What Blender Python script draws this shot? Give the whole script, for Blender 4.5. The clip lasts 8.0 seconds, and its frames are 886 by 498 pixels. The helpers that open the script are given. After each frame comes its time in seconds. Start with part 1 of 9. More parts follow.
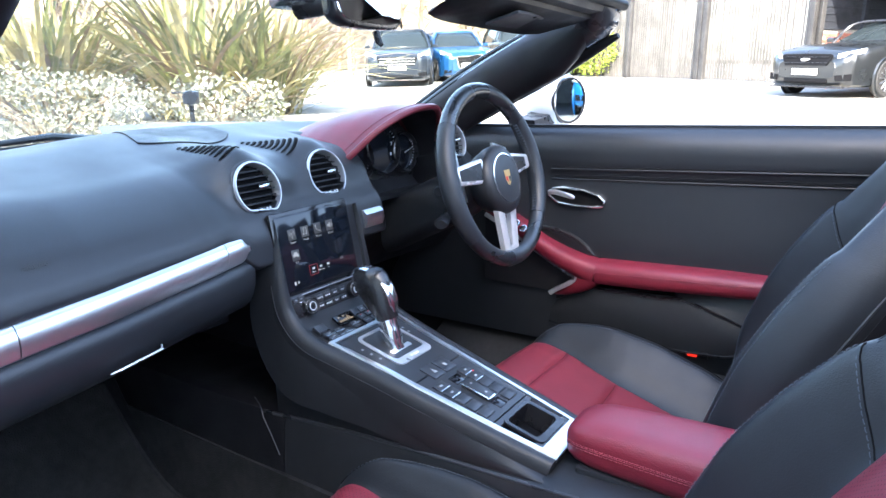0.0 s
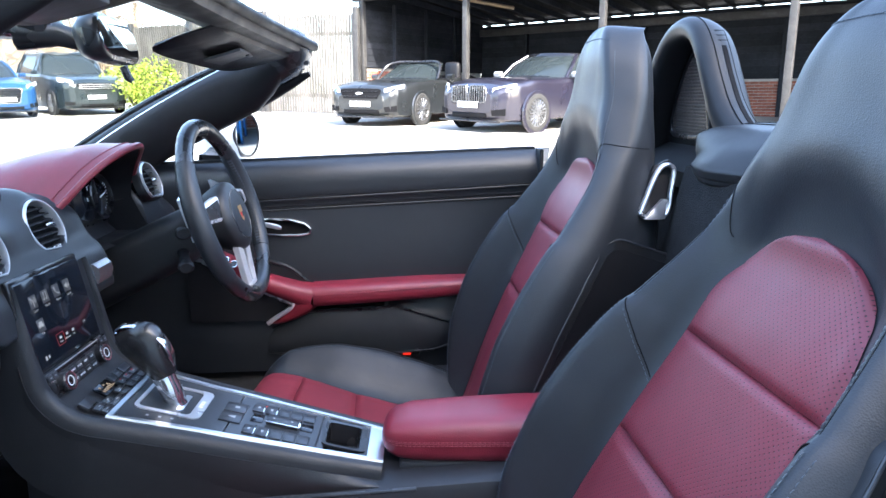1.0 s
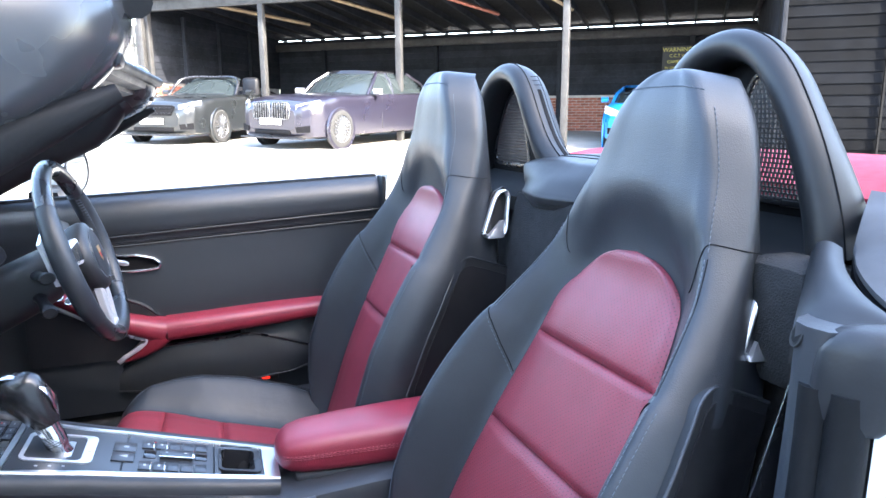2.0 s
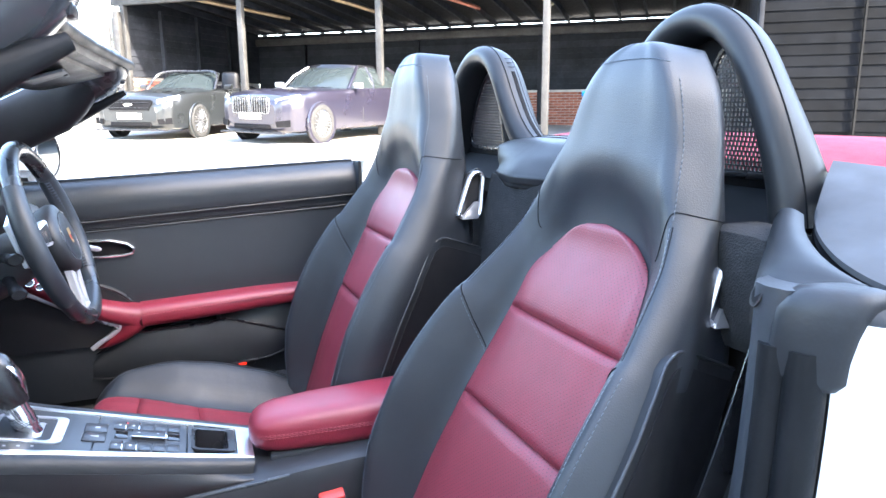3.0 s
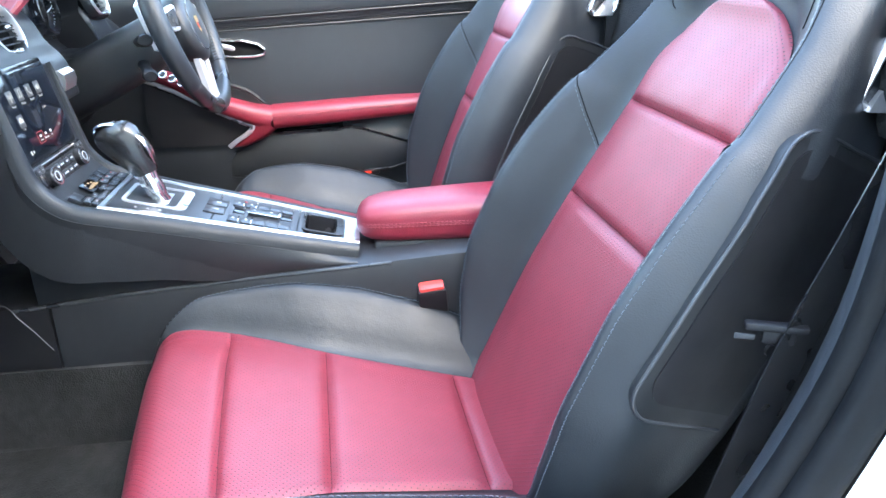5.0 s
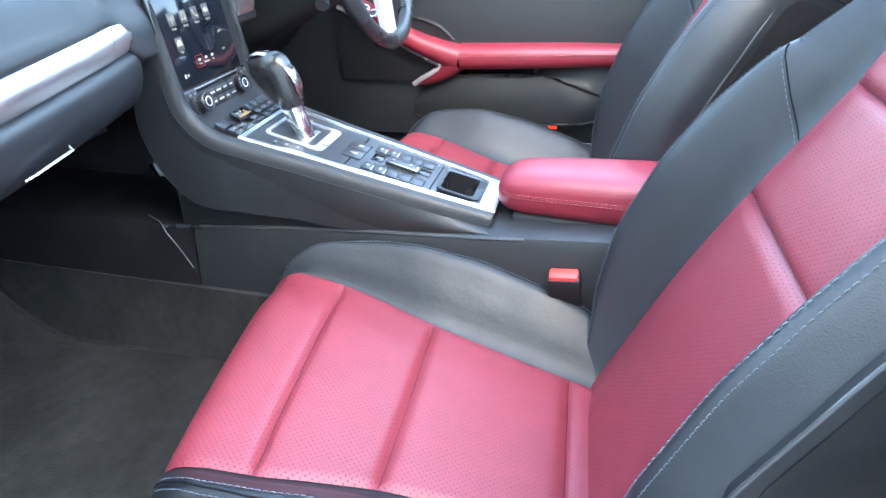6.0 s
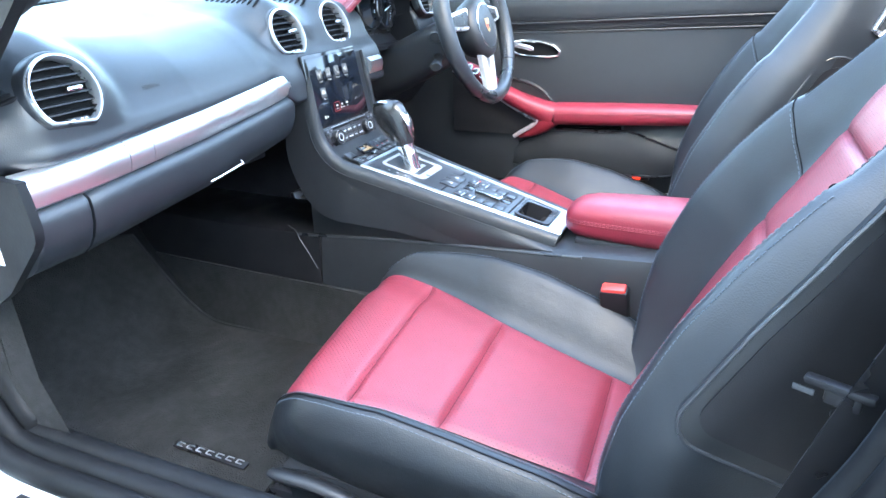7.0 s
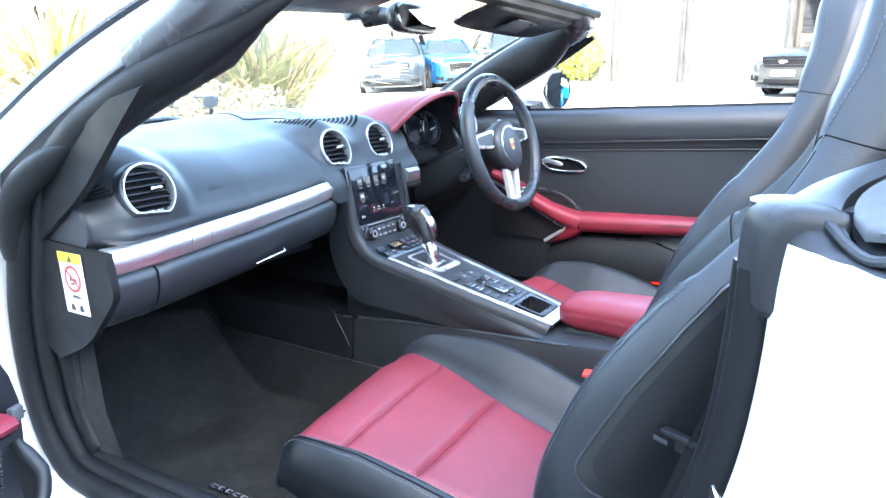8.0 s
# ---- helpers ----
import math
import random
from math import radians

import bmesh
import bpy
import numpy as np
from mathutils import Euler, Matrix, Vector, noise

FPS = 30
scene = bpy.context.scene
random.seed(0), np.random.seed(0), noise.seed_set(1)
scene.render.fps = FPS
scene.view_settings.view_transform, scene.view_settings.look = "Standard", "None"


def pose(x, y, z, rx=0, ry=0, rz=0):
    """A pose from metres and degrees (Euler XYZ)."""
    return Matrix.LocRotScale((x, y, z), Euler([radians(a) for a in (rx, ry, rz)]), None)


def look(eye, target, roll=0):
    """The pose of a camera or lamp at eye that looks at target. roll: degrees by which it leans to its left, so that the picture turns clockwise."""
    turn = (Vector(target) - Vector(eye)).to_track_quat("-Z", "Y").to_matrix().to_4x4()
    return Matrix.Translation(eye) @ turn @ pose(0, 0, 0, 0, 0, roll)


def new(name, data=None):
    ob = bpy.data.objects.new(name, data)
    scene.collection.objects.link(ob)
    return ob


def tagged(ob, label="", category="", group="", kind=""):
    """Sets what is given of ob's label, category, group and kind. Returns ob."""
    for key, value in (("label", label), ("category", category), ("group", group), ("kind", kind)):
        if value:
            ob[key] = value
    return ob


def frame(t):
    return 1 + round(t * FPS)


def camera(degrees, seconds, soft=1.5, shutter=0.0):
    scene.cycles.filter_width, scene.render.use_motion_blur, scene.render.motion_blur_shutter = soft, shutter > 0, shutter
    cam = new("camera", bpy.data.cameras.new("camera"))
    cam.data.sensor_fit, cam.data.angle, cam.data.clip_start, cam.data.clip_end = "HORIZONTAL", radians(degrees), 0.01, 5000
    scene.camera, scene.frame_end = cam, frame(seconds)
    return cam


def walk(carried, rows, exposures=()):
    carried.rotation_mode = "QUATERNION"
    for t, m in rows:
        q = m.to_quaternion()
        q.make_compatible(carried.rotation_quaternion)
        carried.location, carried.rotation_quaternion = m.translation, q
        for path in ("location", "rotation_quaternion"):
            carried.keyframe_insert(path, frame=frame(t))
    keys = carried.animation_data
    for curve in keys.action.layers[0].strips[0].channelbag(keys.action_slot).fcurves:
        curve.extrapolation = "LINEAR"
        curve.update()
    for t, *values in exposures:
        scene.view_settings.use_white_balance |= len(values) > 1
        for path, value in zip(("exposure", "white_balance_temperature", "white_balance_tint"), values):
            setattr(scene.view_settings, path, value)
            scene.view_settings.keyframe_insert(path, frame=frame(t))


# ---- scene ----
import functools

cam = camera(66.0, 8.0)
PATH = [
    (0, (-0.8424, -0.7871, 1.0291), (0.3694, 0.0091, 0.6448), 0.03),
    (0.5, (-0.8991, -0.6132, 1.0365), (0.4825, -0.1503, 0.6805), 0.33),
    (1, (-0.9918, -0.5184, 1.0360), (0.4733, -0.5624, 0.7174), -0.03),
    (1.5, (-1.0556, -0.4212, 1.0590), (0.3792, -0.7369, 0.7565), -0.16),
    (2, (-1.1008, -0.3906, 1.0827), (0.2972, -0.8498, 0.7920), -0.26),
    (2.2, (-1.1118, -0.3875, 1.0845), (0.2753, -0.8785, 0.7931), -0.30),
    (3.5, (-1.1146, -0.4219, 1.0198), (0.2682, -0.9128, 0.7083), -0.52),
    (4, (-1.1101, -0.4403, 0.9889), (0.2730, -0.8919, 0.6238), -0.48),
    (4.5, (-1.1094, -0.4597, 0.9621), (0.2772, -0.7848, 0.4914), -0.43),
    (5, (-1.1071, -0.4754, 0.9495), (0.2571, -0.6306, 0.3456), -0.79),
    (5.2, (-1.0897, -0.4857, 0.9403), (0.2639, -0.5428, 0.2963), -0.64),
    (6.3, (-0.9445, -0.6475, 0.9421), (0.3016, -0.2189, 0.2255), -0.78),
    (6.5, (-0.9736, -0.6669, 0.9548), (0.2623, -0.1865, 0.2534), -1.20),
    (7, (-1.1700, -0.7439, 0.9626), (0.0810, -0.1617, 0.3742), -1.09),
    (7.5, (-1.2772, -0.8212, 0.9735), (-0.0489, -0.0968, 0.5083), -0.74),
    (8, (-1.2746, -0.9766, 0.9974), (-0.0500, -0.1930, 0.6282), -0.66),
]
walk(cam, [(t, look(eye, target, roll)) for t, eye, target, roll in PATH],
     [(0, 3.84, 6500, 10), (0.5, 3.72, 6500, 10), (1, 3.68, 6450, 10), (1.5, 3.92, 6450, 10), (2, 4.30, 6600, 10), (2.2, 4.38, 6650, 10), (3.5, 4.65, 7050, 9), (4, 4.82, 7200, 8), (4.5, 4.93, 7200, 6), (5, 5.11, 7100, 4), (5.2, 5.14, 7100, 3), (6.3, 5.11, 7000, 2), (7, 5.25, 6800, 2), (7.5, 5.13, 6700, 3), (8, 4.78, 6600, 5)])

# ---- world, sun, exposure ----
SUN_FROM = Vector((-0.86, -0.50, 0.78)).normalized()
world = bpy.data.worlds.new("sky")
scene.world = world
world.use_nodes = True
wn, wl = world.node_tree.nodes, world.node_tree.links
sky = wn.new("ShaderNodeTexSky")
sky.sky_type, sky.sun_disc = "NISHITA", False
sky.sun_elevation = math.asin(SUN_FROM.z)
sky.sun_rotation = math.atan2(SUN_FROM.x, SUN_FROM.y)
sky.air_density, sky.dust_density = 1.0, 2.0
wl.new(sky.outputs[0], wn["Background"].inputs[0])
wn["Background"].inputs[1].default_value = 0.15
sun = new("sun", bpy.data.lights.new("sun", "SUN"))
sun.data.energy, sun.data.angle, sun.data.color = 2.0, radians(0.6), (1.0, 0.95, 0.87)
sun.matrix_world = look(SUN_FROM * 40, (0, 0, 0))

# ---- materials ----
def material(name, colour, rough=0.5, metal=0.0, vary=0.12, grain=0.0, grain_size=0.002, scale=6.0, coat=0.0, bump2=0.0, size2=0.02,
             spec=0.5, dots=0.0, island=0.0, stain=0.0, rough_vary=0.1):
    """A procedural surface: two scales of colour variation, roughness variation and fine relief, at real size in metres."""
    m = bpy.data.materials.new(name)
    m.use_nodes = True
    n, l = m.node_tree.nodes, m.node_tree.links
    b = n["Principled BSDF"]
    b.inputs["Metallic"].default_value = metal
    b.inputs["Specular IOR Level"].default_value = spec
    b.inputs["Coat Weight"].default_value = coat
    b.inputs["Coat Roughness"].default_value = 0.06
    at = n.new("ShaderNodeTexCoord").outputs["Object"]

    def noise_at(size, detail=3.0):
        t = n.new("ShaderNodeTexNoise")
        t.inputs["Scale"].default_value, t.inputs["Detail"].default_value = 1.0 / size, detail
        l.new(at, t.inputs["Vector"])
        return t.outputs["Fac"]

    def span(value, lo, hi, a=0.3, z=0.7):
        r = n.new("ShaderNodeMapRange")
        r.inputs["From Min"].default_value, r.inputs["From Max"].default_value = a, z
        r.inputs["To Min"].default_value, r.inputs["To Max"].default_value = lo, hi
        l.new(value, r.inputs["Value"])
        return r.outputs["Result"]

    def times(a, c):
        q = n.new("ShaderNodeMath")
        q.operation = "MULTIPLY"
        l.new(a, q.inputs[0])
        if isinstance(c, float):
            q.inputs[1].default_value = c
        else:
            l.new(c, q.inputs[1])
        return q.outputs[0]

    tone = times(span(noise_at(1.0 / scale), 1 - vary, 1 + vary), span(noise_at(0.12 / scale), 1 - vary * 0.5, 1 + vary * 0.5))
    if stain:
        tone = times(tone, span(noise_at(2.2 / scale, 5.0), 1 - stain, 1.0, 0.35, 0.6))
    if island:
        info = n.new("ShaderNodeObjectInfo").outputs["Random"]
        tone = times(tone, span(info, 1 - island, 1 + island, 0.0, 1.0))
    if dots:
        uv = n.new("ShaderNodeUVMap").outputs[0]
        sep = n.new("ShaderNodeSeparateXYZ")
        l.new(uv, sep.inputs[0])

        def wave(value, k):
            s = n.new("ShaderNodeMath")
            s.operation = "SINE"
            l.new(times(value, k), s.inputs[0])
            return s.outputs[0]
        k = 2 * math.pi / dots
        spot = times(wave(sep.outputs[0], k), wave(sep.outputs[1], k))
        hole = span(spot, 0.0, 1.0, 0.72, 0.90)
        tone = times(tone, span(spot, 1.0, 0.15, 0.72, 0.90))
    mix = n.new("ShaderNodeMix")
    mix.data_type, mix.blend_type = "RGBA", "MULTIPLY"
    mix.inputs["Factor"].default_value = 1.0
    mix.inputs["A"].default_value = (*colour, 1)
    l.new(tone, mix.inputs["B"])
    l.new(mix.outputs["Result"], b.inputs["Base Color"])
    l.new(span(noise_at(0.35 / scale), max(0.02, rough - rough_vary), min(1.0, rough + rough_vary)), b.inputs["Roughness"])
    last = None
    for depth, size, kind in ((bump2, size2, "noise"), (grain, grain_size, "cell")):
        if not depth:
            continue
        if kind == "cell":
            v = n.new("ShaderNodeTexVoronoi")
            v.inputs["Scale"].default_value = 1.0 / size
            l.new(at, v.inputs["Vector"])
            height = v.outputs["Distance"]
        else:
            height = noise_at(size)
        bump = n.new("ShaderNodeBump")
        bump.inputs["Strength"].default_value, bump.inputs["Distance"].default_value = 1.0, depth
        l.new(height, bump.inputs["Height"])
        if last:
            l.new(last, bump.inputs["Normal"])
        last = bump.outputs["Normal"]
    if dots:
        bump = n.new("ShaderNodeBump")
        bump.inputs["Strength"].default_value, bump.inputs["Distance"].default_value = 1.0, -0.0006
        l.new(hole, bump.inputs["Height"])
        if last:
            l.new(last, bump.inputs["Normal"])
        last = bump.outputs["Normal"]
    if last:
        l.new(last, b.inputs["Normal"])
    return m


def glass(name, colour=(0.9, 0.95, 0.93), rough=0.0):
    m = bpy.data.materials.new(name)
    m.use_nodes = True
    b = m.node_tree.nodes["Principled BSDF"]
    b.inputs["Base Color"].default_value = (*colour, 1)
    b.inputs["Roughness"].default_value = rough
    b.inputs["Transmission Weight"].default_value = 1.0
    b.inputs["IOR"].default_value = 1.45
    return m


def glowing(name, colour, strength):
    m = bpy.data.materials.new(name)
    m.use_nodes = True
    b = m.node_tree.nodes["Principled BSDF"]
    b.inputs["Base Color"].default_value = (*[c * 0.2 for c in colour], 1)
    b.inputs["Emission Color"].default_value = (*colour, 1)
    b.inputs["Emission Strength"].default_value = strength
    return m


BLACK_HIDE = material("black_leather", (0.0150, 0.0180, 0.0225), 0.45, grain=0.00016, grain_size=0.0017, vary=0.12, scale=5, spec=0.5, rough_vary=0.03)
CUSHION_HIDE = material("creased_black_leather", (0.0105, 0.0122, 0.0150), 0.42, grain=0.00016, grain_size=0.0017, vary=0.15, scale=5, spec=0.38, rough_vary=0.04, bump2=0.0012, size2=0.035)
DASH_HIDE = material("dash_leather", (0.0135, 0.0155, 0.019), 0.43, grain=0.00010, grain_size=0.0014, vary=0.10, scale=4, spec=0.55, rough_vary=0.03)
RED_HIDE = material("red_leather", (0.185, 0.016, 0.030), 0.40, grain=0.0002, grain_size=0.002, bump2=0.0003, size2=0.08, vary=0.1, scale=5, rough_vary=0.04)
RED_PERF = material("perforated_red_leather", (0.180, 0.0172, 0.030), 0.52, grain=0.0001, grain_size=0.0018, vary=0.08, scale=5, dots=0.0076, spec=0.64, rough_vary=0.03)
BLACK_PLASTIC = material("black_plastic", (0.009, 0.009, 0.011), 0.5, grain=0.00012, grain_size=0.0012, vary=0.15, spec=0.35)
SOFT_PLASTIC = material("soft_black_plastic", (0.0145, 0.0158, 0.0185), 0.47, grain=0.00015, grain_size=0.0015, vary=0.15, spec=0.4)
GLOSS_BLACK = material("gloss_black", (0.010, 0.010, 0.012), 0.12, vary=0.1, rough_vary=0.04)
SATIN_BLACK = material("satin_black", (0.014, 0.014, 0.016), 0.3, vary=0.1)
SHELL_PLASTIC = material("grey_black_shell", (0.0105, 0.0115, 0.0135), 0.46, grain=0.0001, grain_size=0.0012, vary=0.12)
# the seals' own rubber, lightened for the stronger light on the block
LIT_RUBBER = material("lit_block_rubber", (0.020, 0.0212, 0.024), 0.5, grain=0.0001, grain_size=0.004, vary=0.2, bump2=0.0003, size2=0.05, spec=0.35)
POST_TRIM = material("post_trim_plastic", (0.030, 0.033, 0.0385), 0.44, grain=0.0001, grain_size=0.0012, vary=0.12)
SATIN_TRIM = material("satin_trim", (0.030, 0.032, 0.037), 0.36, grain=0.00006, grain_size=0.001, vary=0.1, spec=0.6)
CORNER_GLOSS = material("glossy_corner", (0.035, 0.036, 0.040), 0.24, vary=0.15, spec=0.7)
HOOP_COVER = material("satin_hoop_cover", (0.0135, 0.0145, 0.0165), 0.44, grain=0.00005, grain_size=0.001, vary=0.1, spec=0.3, rough_vary=0.03)
ROOF_FLAP = material("grey_roof_flap", (0.046, 0.046, 0.049), 0.6, grain=0.00008, grain_size=0.0015, vary=0.06, spec=0.3)
# seal rubber, darkened for the weaker light on the front seals
RUBBER = material("rubber_seal", (0.0070, 0.0074, 0.0085), 0.55, grain=0.0001, grain_size=0.004, vary=0.2, bump2=0.0003, size2=0.05, spec=0.2)
BRUSHED = material("brushed_aluminium", (0.80, 0.81, 0.82), 0.33, metal=1.0, vary=0.02, rough_vary=0.03)
SATIN_METAL = material("satin_metal", (0.66, 0.66, 0.67), 0.30, metal=0.85, vary=0.05, rough_vary=0.04)
CHROME = material("satin_chrome", (0.82, 0.82, 0.83), 0.16, metal=1.0, vary=0.04, rough_vary=0.05)
SPOKE_METAL = material("spoke_metal", (0.62, 0.62, 0.63), 0.30, metal=0.55, vary=0.05, rough_vary=0.04)
SILVER = material("silver_paint", (0.55, 0.56, 0.58), 0.35, metal=0.7, vary=0.05)
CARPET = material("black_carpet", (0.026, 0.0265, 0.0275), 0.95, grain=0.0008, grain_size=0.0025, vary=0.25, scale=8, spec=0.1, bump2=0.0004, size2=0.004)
# carpet darkened in its colour for the shade deep in the footwells
SHADED_CARPET = material("shaded_footwell_carpet", (0.009, 0.0093, 0.0102), 0.9, grain=0.0006, grain_size=0.003, vary=0.25, scale=8, spec=0.1)
MAT_PILE = material("floor_mat_pile", (0.027, 0.027, 0.0265), 0.95, grain=0.0015, grain_size=0.003, vary=0.3, scale=6, spec=0.1, stain=0.2)
WHITE_PAINT = material("white_car_paint", (0.80, 0.81, 0.82), 0.25, coat=0.8, vary=0.02, rough_vary=0.03)
DEEP_BLACK = material("deep_black", (0.004, 0.004, 0.005), 0.75, vary=0.1, spec=0.15)
GLOSS_HIDE = material("polished_leather", (0.012, 0.0125, 0.014), 0.26, vary=0.08, spec=0.6, rough_vary=0.04)
WHEEL_HIDE = material("wheel_leather", (0.014, 0.016, 0.019), 0.30, grain=0.0001, grain_size=0.0015, vary=0.15, spec=0.7)
THREAD = material("grey_thread", (0.075, 0.092, 0.115), 0.7, vary=0.1)
RED_THREAD = material("red_thread", (0.20, 0.022, 0.036), 0.7, vary=0.1)
RED_CANVAS = material("red_canvas", (0.32, 0.02, 0.04), 0.85, grain=0.0004, grain_size=0.0015, vary=0.12)
GREY_TRIM = material("grey_trim_panel", (0.06, 0.063, 0.070), 0.5, grain=0.0002, grain_size=0.002, vary=0.12)
SCREEN = material("dark_screen", (0.006, 0.008, 0.012), 0.08, vary=0.1, rough_vary=0.03)
GLASS = glass("windscreen_glass")
# mirror coloured dark blue-grey in place of a darker reflection
DIMMED_MIRROR = material("dimmed_mirror_glass", (0.22, 0.27, 0.32), 0.02, metal=1.0, vary=0.01, rough_vary=0.0)
MIRROR = material("mirror_glass", (0.9, 0.9, 0.9), 0.01, metal=1.0, vary=0.01, rough_vary=0.0)
STICKER = material("sticker_white", (0.75, 0.75, 0.76), 0.5, vary=0.04)
STICKER_YELLOW = material("sticker_yellow", (0.80, 0.62, 0.03), 0.5, vary=0.04)
STICKER_RED = material("sticker_red", (0.65, 0.03, 0.03), 0.5, vary=0.04)
INK = material("dark_ink", (0.03, 0.03, 0.03), 0.6, vary=0.05)
KEY_FACE = material("key_face", (0.022, 0.024, 0.028), 0.36, vary=0.06, spec=0.6, rough_vary=0.03)
KEY_PRINT = material("key_print", (0.30, 0.31, 0.32), 0.5, vary=0.04)
PRINT = material("pale_print", (0.62, 0.64, 0.66), 0.5, vary=0.04)
RED_PLASTIC = material("red_plastic", (0.65, 0.05, 0.04), 0.35, vary=0.06)
GRAVEL = material("pale_gravel", (0.42, 0.40, 0.36), 0.9, grain=0.01, grain_size=0.03, vary=0.16, scale=0.6, stain=0.15)
# black boards like the carport's, darkened to stand for the barn's shade
DIMMED_BARN_BOARD = material("dimmed_barn_board", (0.0026, 0.0031, 0.0042), 0.8, spec=0.08, grain=0.001, grain_size=0.01, vary=0.35, scale=2, island=0.35)
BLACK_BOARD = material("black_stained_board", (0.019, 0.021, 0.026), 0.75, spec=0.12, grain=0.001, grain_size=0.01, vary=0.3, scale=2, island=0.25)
GREY_BOARD = material("weathered_board", (0.095, 0.088, 0.078), 0.85, grain=0.001, grain_size=0.01, vary=0.25, scale=2, stain=0.25, island=0.15)
BRICK = material("red_brick", (0.27, 0.095, 0.062), 0.85, grain=0.001, grain_size=0.01, vary=0.25, scale=6, island=0.25)
MORTAR = material("mortar", (0.42, 0.40, 0.36), 0.9, grain=0.001, grain_size=0.006, vary=0.15)
POST = material("painted_post", (0.036, 0.035, 0.0345), 0.7, grain=0.0008, grain_size=0.01, vary=0.3, scale=3, stain=0.3)
TIMBER = material("raw_timber", (0.42, 0.30, 0.18), 0.7, vary=0.2, grain=0.0005, grain_size=0.01)
ROOFING = material("roof_sheet", (0.012, 0.012, 0.012), 0.85, spec=0.1, vary=0.2, grain=0.001, grain_size=0.02)
RENDER = material("pale_render", (0.62, 0.60, 0.56), 0.85, grain=0.001, grain_size=0.01, vary=0.1, scale=1)
LEAF_GREEN = material("flax_leaf", (0.20, 0.21, 0.075), 0.55, vary=0.4, scale=1.5, spec=0.4)
LEAF_PALE = material("pale_flax_leaf", (0.36, 0.31, 0.145), 0.55, vary=0.4, scale=1.5, spec=0.4)
LEAF_BROWN = material("dry_flax_leaf", (0.22, 0.155, 0.09), 0.7, vary=0.35, scale=1.5)
LEAF_LIME = material("lime_leaf", (0.20, 0.26, 0.03), 0.5, vary=0.3, scale=2)
LEAF_WHITE = material("silver_leaf", (0.24, 0.235, 0.18), 0.7, vary=0.25, scale=2)
TWIG = material("bare_twig", (0.20, 0.15, 0.10), 0.85, vary=0.3, scale=1)
TYRE = material("tyre", (0.02, 0.02, 0.02), 0.85, vary=0.2)
ALLOY = material("alloy_wheel", (0.20, 0.205, 0.215), 0.3, metal=0.8, vary=0.05)
CAR_GLASS = material("car_window", (0.02, 0.026, 0.028), 0.06, vary=0.05, rough_vary=0.02, spec=0.3)
LAMP_GLASS = material("lamp_glass", (0.75, 0.78, 0.80), 0.08, metal=0.6, vary=0.1, rough_vary=0.03)
PLATE = material("number_plate", (0.72, 0.72, 0.70), 0.5, vary=0.04)


def paint(name, colour):
    return material(name, colour, 0.30, metal=0.20, coat=0.6, vary=0.05, rough_vary=0.04, scale=1)

# ---- building helpers ----
def soft_at(table, x, w=0.02):
    return (lerp_at(x - w, table) + 2 * lerp_at(x, table) + lerp_at(x + w, table)) / 4


def smooth(a, b, x):
    t = min(1.0, max(0.0, (x - a) / (b - a)))
    return t * t * (3 - 2 * t)


def lerp_at(x, table):
    """Piecewise smooth value at x from (x, value) pairs in rising order."""
    if x <= table[0][0]:
        return table[0][1]
    for (a, va), (b, vb) in zip(table, table[1:]):
        if x <= b:
            t = (x - a) / (b - a)
            return va + (vb - va) * t
    return table[-1][1]


def smooth_curve(keys, n):
    """n points to each stretch of a smooth plane curve through the keys, without overshoot."""
    d = [max(1e-6, math.hypot(b[0] - a[0], b[1] - a[1])) for a, b in zip(keys, keys[1:])]
    tan = []
    for k in range(len(keys)):
        if k == 0 or k == len(keys) - 1:
            a, b, e = (keys[0], keys[1], d[0]) if k == 0 else (keys[-2], keys[-1], d[-1])
            tan.append(((b[0] - a[0]) / e, (b[1] - a[1]) / e))
        else:
            e0, e1 = d[k - 1], d[k]
            tan.append(tuple(((keys[k][c] - keys[k - 1][c]) / e0 * e1 + (keys[k + 1][c] - keys[k][c]) / e1 * e0) / (e0 + e1) for c in (0, 1)))
    out = []
    for k in range(len(keys) - 1):
        for m in range(n):
            t = m / n
            h0, h1, h2, h3 = 2 * t ** 3 - 3 * t ** 2 + 1, t ** 3 - 2 * t ** 2 + t, -2 * t ** 3 + 3 * t ** 2, t ** 3 - t ** 2
            out.append(tuple(h0 * keys[k][c] + h1 * d[k] * tan[k][c] + h2 * keys[k + 1][c] + h3 * d[k] * tan[k + 1][c] for c in (0, 1)))
    out.append(tuple(keys[-1]))
    return out


def spline(points, count):
    """count points evenly spread along a Catmull-Rom curve through the given points."""
    p = [Vector(q) for q in points]
    p = [2 * p[0] - p[1], *p, 2 * p[-1] - p[-2]]
    fine = []
    for a, b, c, d in zip(p, p[1:], p[2:], p[3:]):
        for k in range(16):
            t = k / 16
            fine.append(0.5 * (2 * b + (c - a) * t + (2 * a - 5 * b + 4 * c - d) * t ** 2 + (3 * b - a - 3 * c + d) * t ** 3))
    fine.append(p[-2])
    return even(fine, count)


def even(points, count, closed=False):
    p = [Vector(q) for q in points]
    if closed:
        p.append(p[0])
    run = [0.0]
    for a, b in zip(p, p[1:]):
        run.append(run[-1] + (b - a).length)
    out, k = [], 0
    for n in range(count):
        s = run[-1] * n / (count if closed else count - 1)
        while k < len(run) - 2 and run[k + 1] < s:
            k += 1
        t = (s - run[k]) / max(1e-9, run[k + 1] - run[k])
        out.append(p[k].lerp(p[k + 1], min(1.0, t)))
    return out


